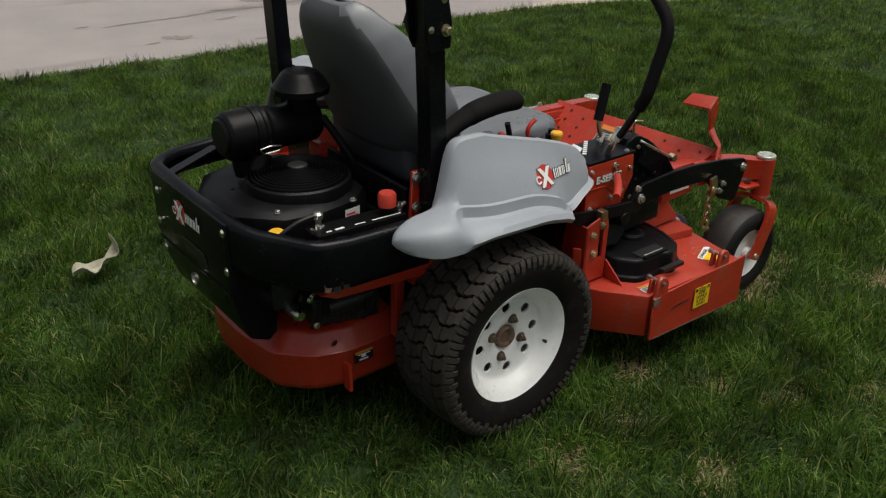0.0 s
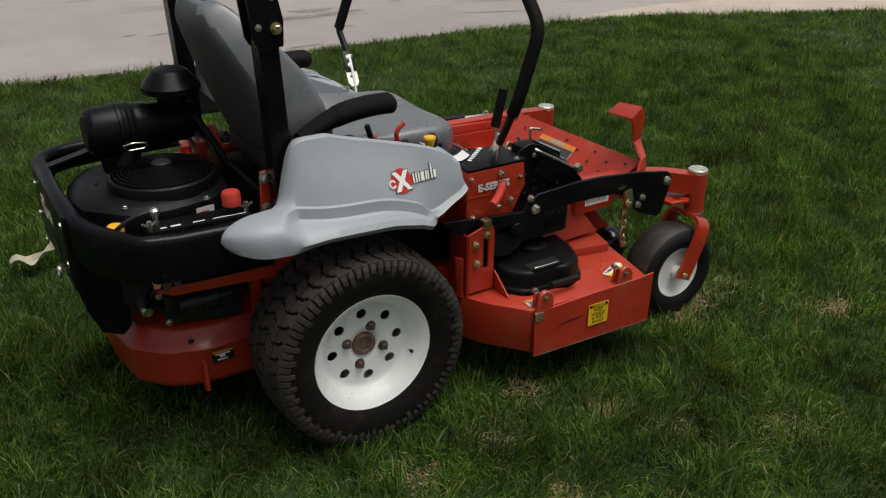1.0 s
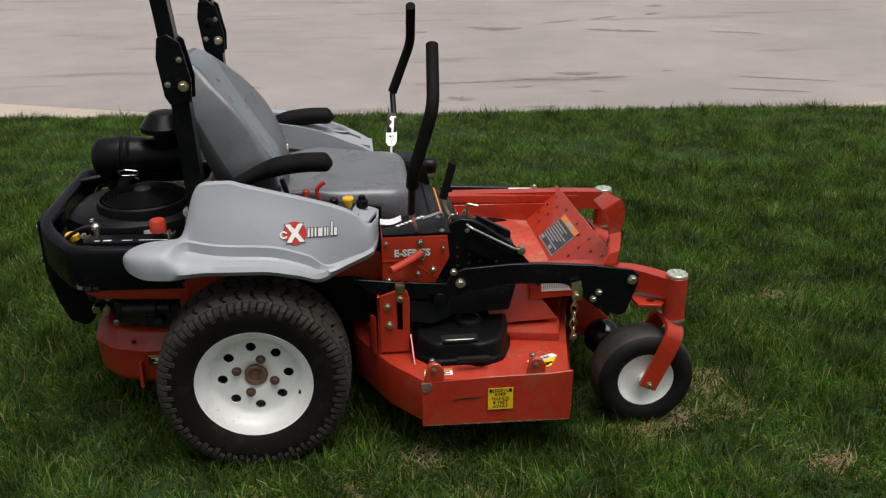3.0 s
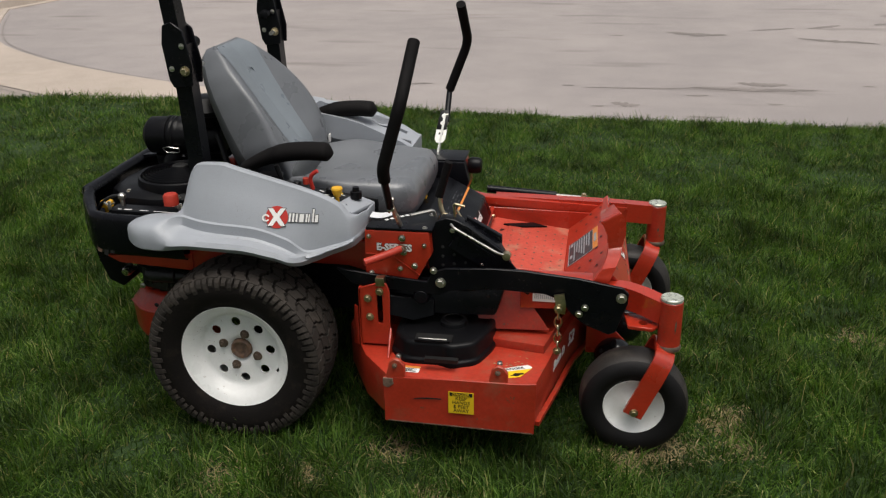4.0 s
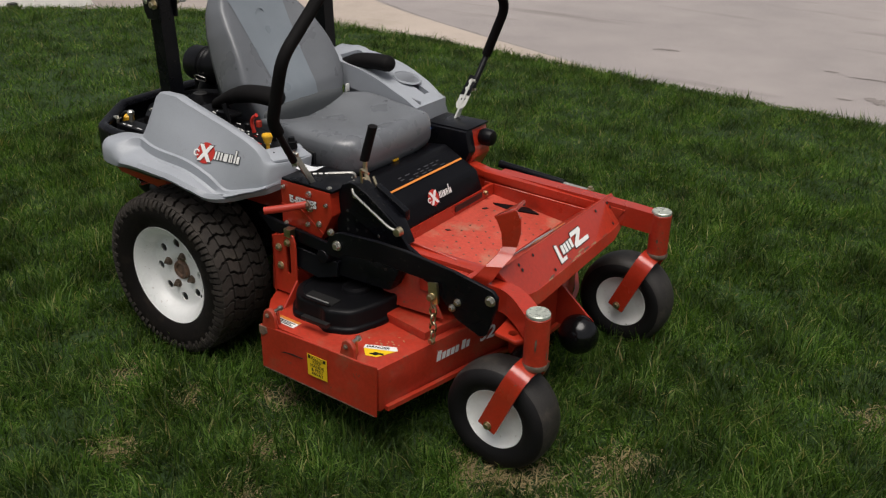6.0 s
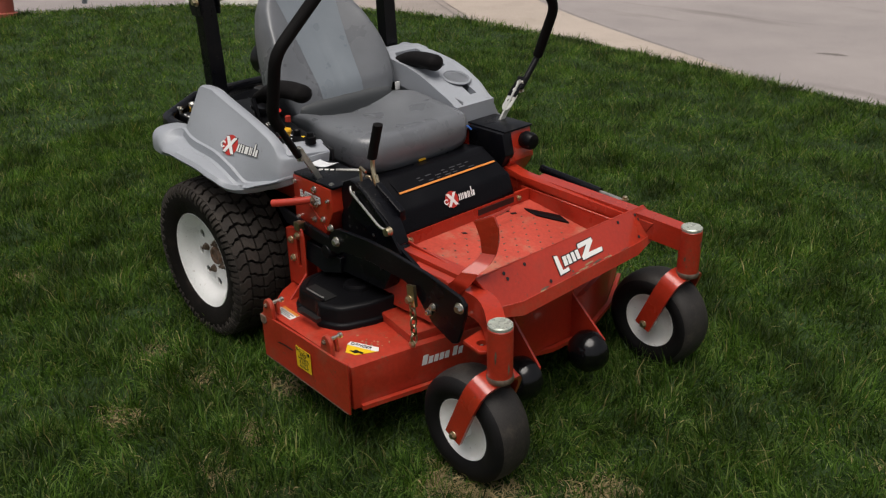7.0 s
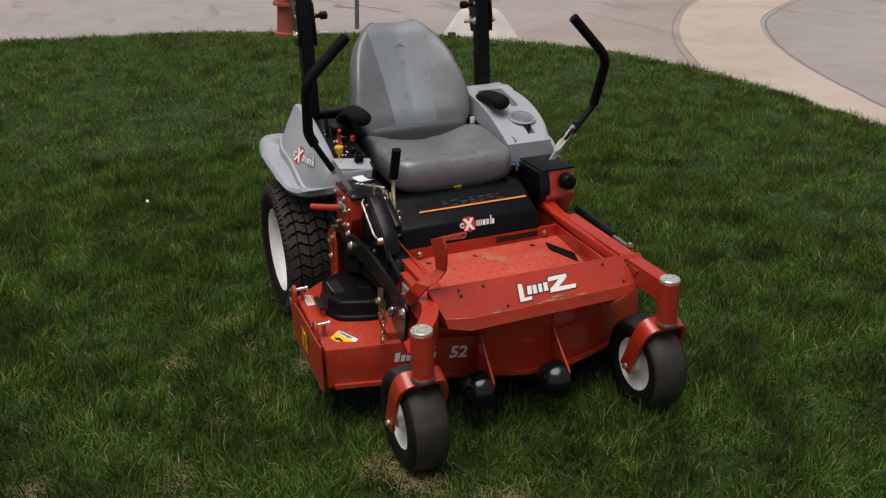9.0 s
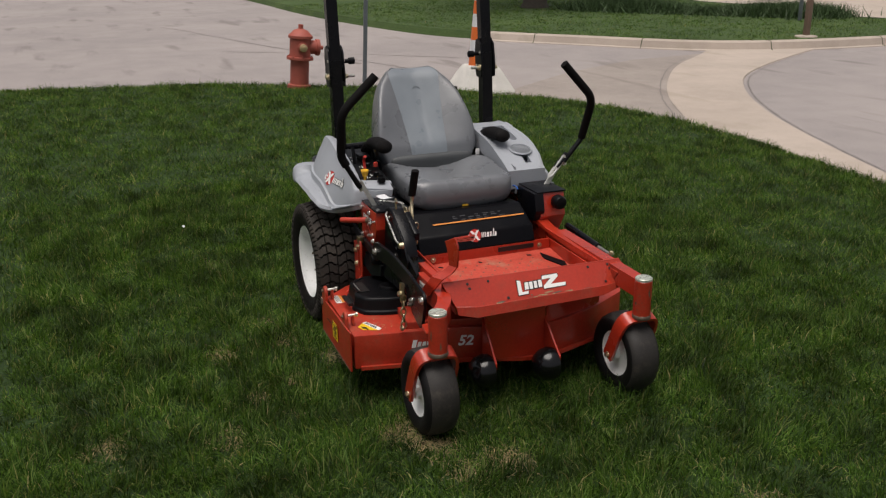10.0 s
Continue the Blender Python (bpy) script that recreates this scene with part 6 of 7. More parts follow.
# tail frame
TAIL = [(p.x, p.y) for p in round_path([(-0.17, -0.284, 0), (-0.37, -0.288, 0), (-0.470, -0.256, 0), (-0.545, -0.178, 0), (-0.568, -0.03, 0), (-0.566, 0.12, 0), (-0.535, 0.23, 0), (-0.42, 0.295, 0), (-0.17, 0.31, 0)], 0.030, 5)]
rows = []
for d, z in ((0.125, 0.330), (0.048, 0.322), (0.040, 0.319), (0.034, 0.312), (0.010, 0.276), (-0.001, 0.270), (-0.004, 0.265), (-0.003, 0.260), (0.002, 0.172), (0.008, 0.155), (0.022, 0.146)):
    row = []
    for x, y in TAIL:
        v = Vector((x + 0.17, y - 0.03, 0))
        v.normalize()
        row.append((x - v.x * d if x < -0.2 else x, y - v.y * d, z))
    rows.append(row)
tail = part("tail_frame", skin(rows, 0.006), RED_WORN, mower, "red rounded rear frame with punched holes", smooth=40)
part("tail_floor", slab([(-0.17 + (x + 0.17) * 0.80, 0.03 + (y - 0.03) * 0.60, 0.324) for x, y in TAIL], (0, 0, 0.008), 0.001), RED, tail)
for x, y, z, r in ((-0.400, -0.212, 0.3275, 0.014), (-0.440, -0.212, 0.3260, 0.007), (-0.362, -0.226, 0.3255, 0.007), (-0.47, -0.172, 0.3270, 0.006), (-0.515, -0.140, 0.3250, 0.005), (-0.30, -0.21, 0.3265, 0.006)):
    part("punched_hole", lathe([(z, r), (z + 0.001, 0.0)], (x, y, 0), "z", 12), LABEL_BLACK, tail, smooth=0)
part("punched_hole", lathe([(0, 0.008), (-0.003, 0.0)], (-0.405, -0.268, 0.294), "y", 12), LABEL_BLACK, tail, smooth=0)
m = basis((-0.360, -0.2920, 0.222), (1, 0, 0), (0, 0, 1)) @ Matrix.Diagonal((0.72, 0.72, 1, 1))
tl = part("tail_label", flat([rect(0, 0, 0.085, 0.05)], m, 0.003), LABEL_BLACK, tail, "black and white sticker", smooth=0)
part("label_band", flat([rect(0.002, 0.038, 0.083, 0.048)], m, 0.004), LABEL_ORANGE, tl, smooth=0)
part("print_bars", flat([rect(0.012, 0.030, 0.07, 0.034), rect(0.02, 0.006, 0.06, 0.012), rect(0.03, 0.018, 0.05, 0.03)], m, 0.004), LABEL_WHITE, tl, smooth=0)
part("weld_bead", tube([(-0.19, -0.2875, 0.2675), (-0.37, -0.2920, 0.2675), (-0.470, -0.2600, 0.2675), (-0.545, -0.182, 0.2675)], 0.0028, 6, 0.03), RED_WORN, tail)
part("tail_tab", soften(strip([(-0.385, -0.296, 0.235), (-0.385, -0.300, 0.150)], 0.010, 0.03, 0.01, (0, 1, 0)), 0.002, 1), RED, tail)
part("axle_housing", lathe([(-0.43, 0.055), (-0.30, 0.07), (-0.25, 0.09), (0.30, 0.09), (0.36, 0.07), (0.50, 0.055)], (0, 0, 0.285), "y", 24), BLACK, mower, "black wheel motor housing")
part("under_tank", soften(slab([(-0.20, -0.28, 0.30), (0.42, -0.28, 0.34), (0.42, -0.28, 0.60), (-0.20, -0.28, 0.60)], (0, 0.60, 0), 0), 0.02), BLACK, mower, "dark underbody between the wheels")
# damper rod along the left rail
rod = part("damper_rod", tube([(0.66, 0.462, 0.526), (0.93, 0.456, 0.512)], 0.015, 12), BLACK, mower, "black damper beside the frame rail")
part("rod_end", tube([(0.93, 0.456, 0.512), (1.04, 0.454, 0.508)], 0.007, 10), STEEL, rod, "bright rod end")
part("bolt", bolt((1.035, 0.454, 0.514), (0, 0, 1), 0.009, 0.012), BRASS, rod)

# ---- the ground ----
def ground_material(name, a, b, c, scale, fine, bump, rough=0.9, spots=None):
    """A mottled ground of three tones."""
    m = bpy.data.materials.new(name)
    m.use_nodes = True
    n, l = m.node_tree.nodes, m.node_tree.links
    bs = n["Principled BSDF"]
    tc = n.new("ShaderNodeTexCoord")
    big, small, mid = (n.new("ShaderNodeTexNoise") for _ in range(3))
    for q, s, d in ((big, scale, 5), (small, fine, 4), (mid, scale * 7, 6)):
        q.inputs["Scale"].default_value, q.inputs["Detail"].default_value = s, d
        l.new(tc.outputs["Object"], q.inputs["Vector"])
    ramp = n.new("ShaderNodeValToRGB")
    ramp.color_ramp.elements[0].position, ramp.color_ramp.elements[1].position = 0.34, 0.68
    ramp.color_ramp.elements[0].color, ramp.color_ramp.elements[1].color = (*a, 1), (*b, 1)
    mixf = n.new("ShaderNodeMath")
    mixf.operation = "ADD"
    half = n.new("ShaderNodeMath")
    half.operation = "MULTIPLY_ADD"
    half.inputs[1].default_value, half.inputs[2].default_value = 0.5, -0.25
    l.new(mid.outputs[0], half.inputs[0])
    l.new(big.outputs[0], mixf.inputs[0])
    l.new(half.outputs[0], mixf.inputs[1])
    l.new(mixf.outputs[0], ramp.inputs[0])
    mx = n.new("ShaderNodeMix")
    mx.data_type = "RGBA"
    mr = n.new("ShaderNodeMapRange")
    mr.inputs["From Min"].default_value, mr.inputs["From Max"].default_value, mr.inputs["To Max"].default_value = 0.45, 0.75, 0.7
    l.new(small.outputs[0], mr.inputs[0])
    l.new(mr.outputs[0], mx.inputs["Factor"])
    l.new(ramp.outputs[0], mx.inputs["A"])
    mx.inputs["B"].default_value = (*c, 1)
    last = mx.outputs["Result"]
    if spots:
        st = n.new("ShaderNodeTexNoise")
        mp = n.new("ShaderNodeMapping")
        mp.inputs["Scale"].default_value = (0.35, 1.6, 1)
        l.new(tc.outputs["Object"], mp.inputs[0])
        l.new(mp.outputs[0], st.inputs["Vector"])
        st.inputs["Scale"].default_value, st.inputs["Detail"].default_value = 1.3, 7
        sr = n.new("ShaderNodeMapRange")
        sr.inputs["From Min"].default_value, sr.inputs["From Max"].default_value, sr.inputs["To Max"].default_value = 0.60, 0.70, 0.55
        l.new(st.outputs[0], sr.inputs[0])
        m2 = n.new("ShaderNodeMix")
        m2.data_type = "RGBA"
        l.new(sr.outputs[0], m2.inputs["Factor"])
        l.new(last, m2.inputs["A"])
        m2.inputs["B"].default_value = (*spots, 1)
        last = m2.outputs["Result"]
    l.new(last, bs.inputs["Base Color"])
    bs.inputs["Roughness"].default_value = rough
    bp = n.new("ShaderNodeBump")
    bp.inputs["Strength"].default_value, bp.inputs["Distance"].default_value = bump, 0.02
    l.new(small.outputs[0], bp.inputs["Height"])
    l.new(bp.outputs[0], bs.inputs["Normal"])
    return m


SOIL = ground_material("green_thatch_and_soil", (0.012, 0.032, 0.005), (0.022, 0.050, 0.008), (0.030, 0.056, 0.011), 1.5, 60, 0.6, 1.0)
TURF = ground_material("distant_turf", (0.026, 0.058, 0.010), (0.052, 0.094, 0.018), (0.085, 0.125, 0.032), 0.6, 34, 1.0)
ASPHALT = ground_material("weathered_asphalt", (0.26, 0.232, 0.226), (0.335, 0.298, 0.286), (0.40, 0.362, 0.345), 0.35, 140, 0.25, 0.85, (0.15, 0.13, 0.12))
CONCRETE = ground_material("tan_concrete", (0.38, 0.318, 0.268), (0.47, 0.396, 0.338), (0.51, 0.44, 0.385), 0.7, 90, 0.2, 0.85, (0.33, 0.28, 0.22))


def smooth_line(points, n=6):
    """A smooth curve through the points of a plan."""
    pts = [Vector((*p, 0)) for p in points]
    out = []
    for i in range(len(pts) - 1):
        p0, p1, p2, p3 = pts[max(0, i - 1)], pts[i], pts[i + 1], pts[min(len(pts) - 1, i + 2)]
        for k in range(n):
            t = k / n
            out.append(0.5 * ((2 * p1) + (p2 - p0) * t + (2 * p0 - 5 * p1 + 4 * p2 - p3) * t * t + (3 * p1 - p0 - 3 * p2 + p3) * t ** 3))
    return [(p.x, p.y) for p in out + [pts[-1]]]


def sheet(name, outline, z, mat, label, category):
    bm = bmesh.new()
    bm.faces.new([bm.verts.new((x, y, z)) for x, y in outline])
    bmesh.ops.triangulate(bm, faces=bm.faces)
    return tagged(part(name, bm, mat, None, label, smooth=0), category=category, kind="structure")


ROAD_Z = -0.12
bm = bmesh.new()
bmesh.ops.create_grid(bm, x_segments=24, y_segments=24, size=600)
bm.transform(Matrix.Translation((0, 0, -0.16)))
tagged(part("ground", bm, TURF, None, "wide green ground reaching to the horizon", smooth=0), category="ground", kind="structure")
sheet("road", [(-40, -30), (-9, -30), (14, -12), (40, -10), (40, 40), (10, 60), (-40, 60)], ROAD_Z, ASPHALT, "weathered pinkish grey asphalt with dark patches", "road")

EDGE = smooth_line([(-12, -16), (-9.5, -6.5), (-8.47, -2.38), (-8.21, -1.06), (-7.84, 0.30), (-7.14, 1.46), (-6.40, 2.56), (-5.24, 3.51), (-4.15, 4.00), (-2.7, 4.14), (-1.9, 4.09), (-1.0, 4.01), (-0.2, 3.95), (0.7, 3.87), (1.5, 3.82), (2.3, 3.80), (3.3, 3.76), (4.1, 3.66), (4.85, 3.46), (6.8, 2.6), (9.5, 0.7), (13, -4.0)], 4)
bm = bmesh.new()
hub = bm.verts.new((0, -8, 0))
inner, outer, foot = [], [], []
for x, y in EDGE:
    v = Vector((x, y + 2.5)).normalized()
    inner.append(bm.verts.new((x - v.x * 0.25, y - v.y * 0.25, 0)))
    outer.append(bm.verts.new((x, y, -0.015)))
    foot.append(bm.verts.new((x + v.x * 0.10, y + v.y * 0.10, ROAD_Z - 0.02)))
for i in range(len(EDGE) - 1):
    bm.faces.new((hub, inner[i + 1], inner[i]))
    bm.faces.new((inner[i], inner[i + 1], outer[i + 1], outer[i]))
    bm.faces.new((outer[i], outer[i + 1], foot[i + 1], foot[i]))
back = [bm.verts.new((x, y, 0)) for x, y in ((-12, -40), (13, -40))]
bm.faces.new((hub, inner[0], back[0]))
bm.faces.new((hub, back[0], back[1]))
bm.faces.new((hub, back[1], inner[-1]))
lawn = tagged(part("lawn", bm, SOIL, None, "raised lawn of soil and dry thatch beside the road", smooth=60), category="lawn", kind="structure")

# concrete gutter along the road, and the corner where the drive meets it
GUT_IN = smooth_line([(-9.6, 9.4), (-8.6, 8.35), (-7.55, 7.1), (-6.4, 6.1), (-5.2, 5.25), (-4.0, 4.6), (-3.2, 4.2), (-2.0, 4.05), (0.0, 3.75), (2.0, 3.6), (4.0, 3.5), (6.0, 2.9), (8.5, 1.4), (12.5, -3.0)])
GUT_OUT = smooth_line([(-8.9, 11.6), (-7.9, 9.8), (-7.0, 8.3), (-6.15, 7.2), (-5.1, 6.35), (-4.1, 5.75), (-3.1, 5.27), (-1.5, 4.66), (0.0, 4.20), (2.5, 3.93), (4.3, 4.15), (6.4, 4.1), (9.2, 2.5), (13.4, -2.4)])
bm = loft([[(x, y, ROAD_Z + 0.012) for x, y in GUT_IN], [(x, y, ROAD_Z + 0.018) for x, y in GUT_OUT], [(x + 0.01, y + 0.01, ROAD_Z - 0.01) for x, y in GUT_OUT]], False)
tagged(part("gutter", bm, CONCRETE, None, "tan concrete gutter round the lawn corner", smooth=0), category="gutter", kind="structure")
WORN = ground_material("worn_brown_asphalt", (0.25, 0.215, 0.192), (0.33, 0.285, 0.255), (0.42, 0.37, 0.335), 0.8, 120, 0.25, 0.85, (0.19, 0.16, 0.14))
apron = [(x, y) for x, y in GUT_IN[6:38]] + [(-3.3, 3.6), (-5.2, 3.2), (-6.4, 3.6), (-7.6, 5.2), (-8.4, 6.8)]
sheet("drive_edge", apron, ROAD_Z + 0.006, WORN, "worn brownish asphalt where the drive meets the gutter", "drive")
# far lawn with its kerb across the drive
FAR = smooth_line([(-60, 2.0), (-30, 4.0), (-20, 4.4), (-14.9, 5.1), (-12.7, 5.9), (-10.9, 7.25), (-9.0, 9.0), (-8.4, 11.6), (-8.8, 15.0), (-12, 30), (-20, 60)])
bm = bmesh.new()
hub = bm.verts.new((-45, 40, 0.02))
top = [bm.verts.new((x, y, 0.02)) for x, y in FAR]
low = [bm.verts.new((x + 0.05, y - 0.08, -0.14)) for x, y in FAR]
for i in range(len(FAR) - 1):
    bm.faces.new((hub, top[i], top[i + 1]))
    bm.faces.new((top[i], top[i + 1], low[i + 1], low[i]))
tagged(part("far_lawn", bm, TURF, None, "mown lawn across the drive", smooth=0), category="lawn", kind="structure")
kerb_line = FAR[25:54]
bm = bmesh.new()
rows = []
for i, (x, y) in enumerate(kerb_line):
    a, b = Vector(kerb_line[max(0, i - 1)]), Vector(kerb_line[min(len(kerb_line) - 1, i + 1)])
    d = (b - a).normalized()
    nrm = Vector((d.y, -d.x))
    rows.append([(x + nrm.x * u, y + nrm.y * u, z) for u, z in ((-0.04, -0.05), (-0.04, 0.035), (0.10, 0.035), (0.14, 0.015), (0.18, -0.095), (0.24, -0.112), (0.24, -0.14))])
kerb = tagged(part("kerb", loft(rows, False), CONCRETE, None, "tan concrete kerb and gutter across the drive", smooth=30), category="kerb", kind="structure")
for i in range(3, len(kerb_line) - 2, 5):
    a, b = Vector(kerb_line[i]), Vector(kerb_line[i + 1])
    d = (b - a).normalized()
    nrm = Vector((d.y, -d.x))
    p = [(a.x + nrm.x * u, a.y + nrm.y * u, z + 0.003) for u, z in ((-0.04, 0.035), (0.10, 0.035), (0.14, 0.015), (0.18, -0.095), (0.24, -0.112))]
    part("kerb_joint", strip(p, 0.012, 0.004, 0.001), SOIL, kerb, smooth=0)


# cracks in the asphalt
def crack(name, pts, width):
    rnd = random.Random(len(name) + int(pts[0][0] * 10))
    path = []
    shake = 0.04 if len(pts) < 10 else 0.012
    for (x0, y0), (x1, y1) in zip(pts, pts[1:]):
        for k in range(8):
            u = k / 8
            path.append((x0 + (x1 - x0) * u + rnd.uniform(-shake, shake), y0 + (y1 - y0) * u + rnd.uniform(-shake, shake)))
    left, right = [], []
    for i, (x, y) in enumerate(path):
        a, b = Vector(path[max(0, i - 1)]), Vector(path[min(len(path) - 1, i + 1)])
        d = (b - a).normalized()
        w = width * rnd.uniform(0.4, 1.2)
        left.append((x - d.y * w, y + d.x * w, ROAD_Z + 0.004))
        right.append((x + d.y * w, y - d.x * w, ROAD_Z + 0.004))
    for line in (left, right):
        line[:] = [(x, y, ROAD_Z + (0.009 if len(path) > 100 else 0.004)) for x, y, z in line]
    part(name, loft([left, right], False), TAR, bpy.data.objects["road"], smooth=0)


TAR = material("dark_crack_filler", (0.200, 0.175, 0.164), 0.8, vary=0.3, scale=5)
crack("crack", [(x - 0.05, y - 0.07) for x, y in GUT_IN[9:34]], 0.007)
crack("crack", [(x + 0.07, y + 0.03) for x, y in GUT_OUT[6:44]], 0.006)
for pts, w in (([(-12.5, 1.0), (-11.0, 3.2), (-9.2, 5.2)], 0.02), ([(-18, 0.5), (-12, 2.2), (-8.6, 3.4)], 0.016)):
    crack("crack", pts, w)
rnd = random.Random(5)


def stain(x0, y0, x1, y1, wide):
    """A long thin dark smear on the asphalt, ragged along both sides."""
    a, b = Vector((x0, y0)), Vector((x1, y1))
    across = Vector((-(b - a).y, (b - a).x)).normalized()
    n = 26
    sides = [[], []]
    for k in range(n + 1):
        u = k / n
        p = a.lerp(b, u)
        for e, line in ((1, sides[0]), (-1, sides[1])):
            w = wide * (math.sin(math.pi * u) ** 0.6 * rnd.uniform(0.35, 1.0) + 0.04)
            q = p + across * (e * w + 0.3 * wide * math.sin(5.1 * u + x0))
            line.append((q.x, q.y, ROAD_Z + 0.003))
    part("dark_stain", loft(sides, False), TAR, bpy.data.objects["road"], smooth=0)


for x0, y0, x1, y1, wide in ((0.93, 5.48, 2.02, 5.56, 0.030), (1.9, 5.59, 3.02, 5.57, 0.075), (2.35, 5.84, 2.80, 5.79, 0.10), (2.49, 4.99, 2.63, 4.97, 0.035), (3.77, 4.96, 4.46, 4.68, 0.030), (3.46, 5.84, 3.56, 5.79, 0.035), (4.09, 5.46, 4.95, 5.08, 0.022),
                             (3.40, 8.62, 4.22, 8.22, 0.11), (2.96, 9.21, 3.52, 9.42, 0.05), (3.66, 9.43, 4.15, 9.70, 0.09), (4.88, 10.74, 5.13, 10.66, 0.12), (4.56, 9.82, 4.82, 9.90, 0.09), (1.87, 8.92, 2.60, 8.76, 0.16), (1.78, 4.44, 2.10, 4.47, 0.035),
                             (1.18, 4.86, 1.43, 4.83, 0.095), (1.02, 4.74, 1.13, 4.77, 0.03), (4.88, 8.19, 5.45, 7.94, 0.06), (-0.72, 5.46, -0.49, 5.54, 0.045), (0.74, 5.56, 0.85, 5.60, 0.03), (1.84, 5.24, 2.04, 5.28, 0.04), (1.18, 8.61, 1.35, 8.67, 0.07), (-10.5, 2.6, -9.8, 2.7, 0.12)):
    stain(x0, y0, x1, y1, wide)

# ---- grass ----
GRASS = bpy.data.materials.new("grass_blades")
GRASS.use_nodes = True
gn, gl = GRASS.node_tree.nodes, GRASS.node_tree.links
gb = gn["Principled BSDF"]
geo, gtc = gn.new("ShaderNodeNewGeometry"), gn.new("ShaderNodeTexCoord")
gr = gn.new("ShaderNodeValToRGB")
tones = ((0.0, (0.014, 0.031, 0.0068)), (1.0, (0.30, 0.25, 0.12)), (0.40, (0.041, 0.089, 0.0120)), (0.78, (0.082, 0.150, 0.0235)), (0.955, (0.150, 0.195, 0.058)))
gr.color_ramp.elements[0].color, gr.color_ramp.elements[1].color = (*tones[0][1], 1), (*tones[1][1], 1)
for p, c in tones[2:]:
    gr.color_ramp.elements.new(p).color = (*c, 1)
gnoise = gn.new("ShaderNodeTexNoise")
gnoise.inputs["Scale"].default_value, gnoise.inputs["Detail"].default_value = 4.6, 7
gl.new(gtc.outputs["Object"], gnoise.inputs["Vector"])
gm = gn.new("ShaderNodeMapRange")
gm.inputs["From Min"].default_value, gm.inputs["From Max"].default_value = 0.3, 0.7
gm.inputs["To Min"].default_value, gm.inputs["To Max"].default_value = 0.36, 1.62
gl.new(gnoise.outputs[0], gm.inputs[0])
gl.new(geo.outputs["Random Per Island"], gr.inputs[0])
gs = gn.new("ShaderNodeVectorMath")
gs.operation = "SCALE"
gl.new(gr.outputs[0], gs.inputs[0])
gl.new(gm.outputs[0], gs.inputs["Scale"])
gl.new(gs.outputs[0], gb.inputs["Base Color"])
gb.inputs["Roughness"].default_value = 0.5
gb.inputs["Specular IOR Level"].default_value = 0.2
thin = gn.new("ShaderNodeBsdfTranslucent")
warm = gn.new("ShaderNodeVectorMath")
warm.operation = "MULTIPLY"
warm.inputs[1].default_value = (1.8, 1.8, 0.95)
gl.new(gs.outputs[0], warm.inputs[0])
gl.new(warm.outputs[0], thin.inputs["Color"])
both = gn.new("ShaderNodeMixShader")
both.inputs[0].default_value = 0.38
gl.new(gb.outputs[0], both.inputs[1])
gl.new(thin.outputs[0], both.inputs[2])
gl.new(both.outputs[0], gn["Material Output"].inputs["Surface"])

BARE = [(1.24, -0.50, 0.16), (1.56, -0.22, 0.13), (0.03, -0.79, 0.13), (0.275, -0.745, 0.12), (0.50, -0.59, 0.12), (1.34, -0.46, 0.10), (0.91, -1.57, 0.14), (1.19, -0.53, 0.10), (1.51, -0.30, 0.10), (1.56, -0.41, 0.08), (0.65, -0.80, 0.08), (2.1, 0.4, 0.12), (-0.9, -0.9, 0.1), (0.78, -0.98, 0.11), (1.02, -1.12, 0.10), (0.30, -1.05, 0.09), (1.75, -0.75, 0.09)]


def inside(x, y):
    """Which points of the plan lie on the lawn."""
    ex, ey = np.array([p[0] for p in EDGE]), np.array([p[1] for p in EDGE])
    px, py = np.append(ex, (13, -12)), np.append(ey, (-40, -40))
    ok = np.zeros(len(x), bool)
    j = len(px) - 1
    for i in range(len(px)):
        hit = ((py[i] > y) != (py[j] > y)) & (x < (px[j] - px[i]) * (y - py[i]) / (py[j] - py[i] + 1e-12) + px[i])
        ok ^= hit
        j = i
    return ok


def beyond_kerb(x, y):
    """Which points of the plan lie on the lawn across the drive."""
    fx, fy = np.array([p[0] for p in FAR]), np.array([p[1] for p in FAR])
    near = np.argmin(np.hypot(x[:, None] - fx[None, :], y[:, None] - fy[None, :]), 1)
    return (np.hypot(x + 45, y - 40) < np.hypot(fx[near] + 45, fy[near] - 40) - 0.06)


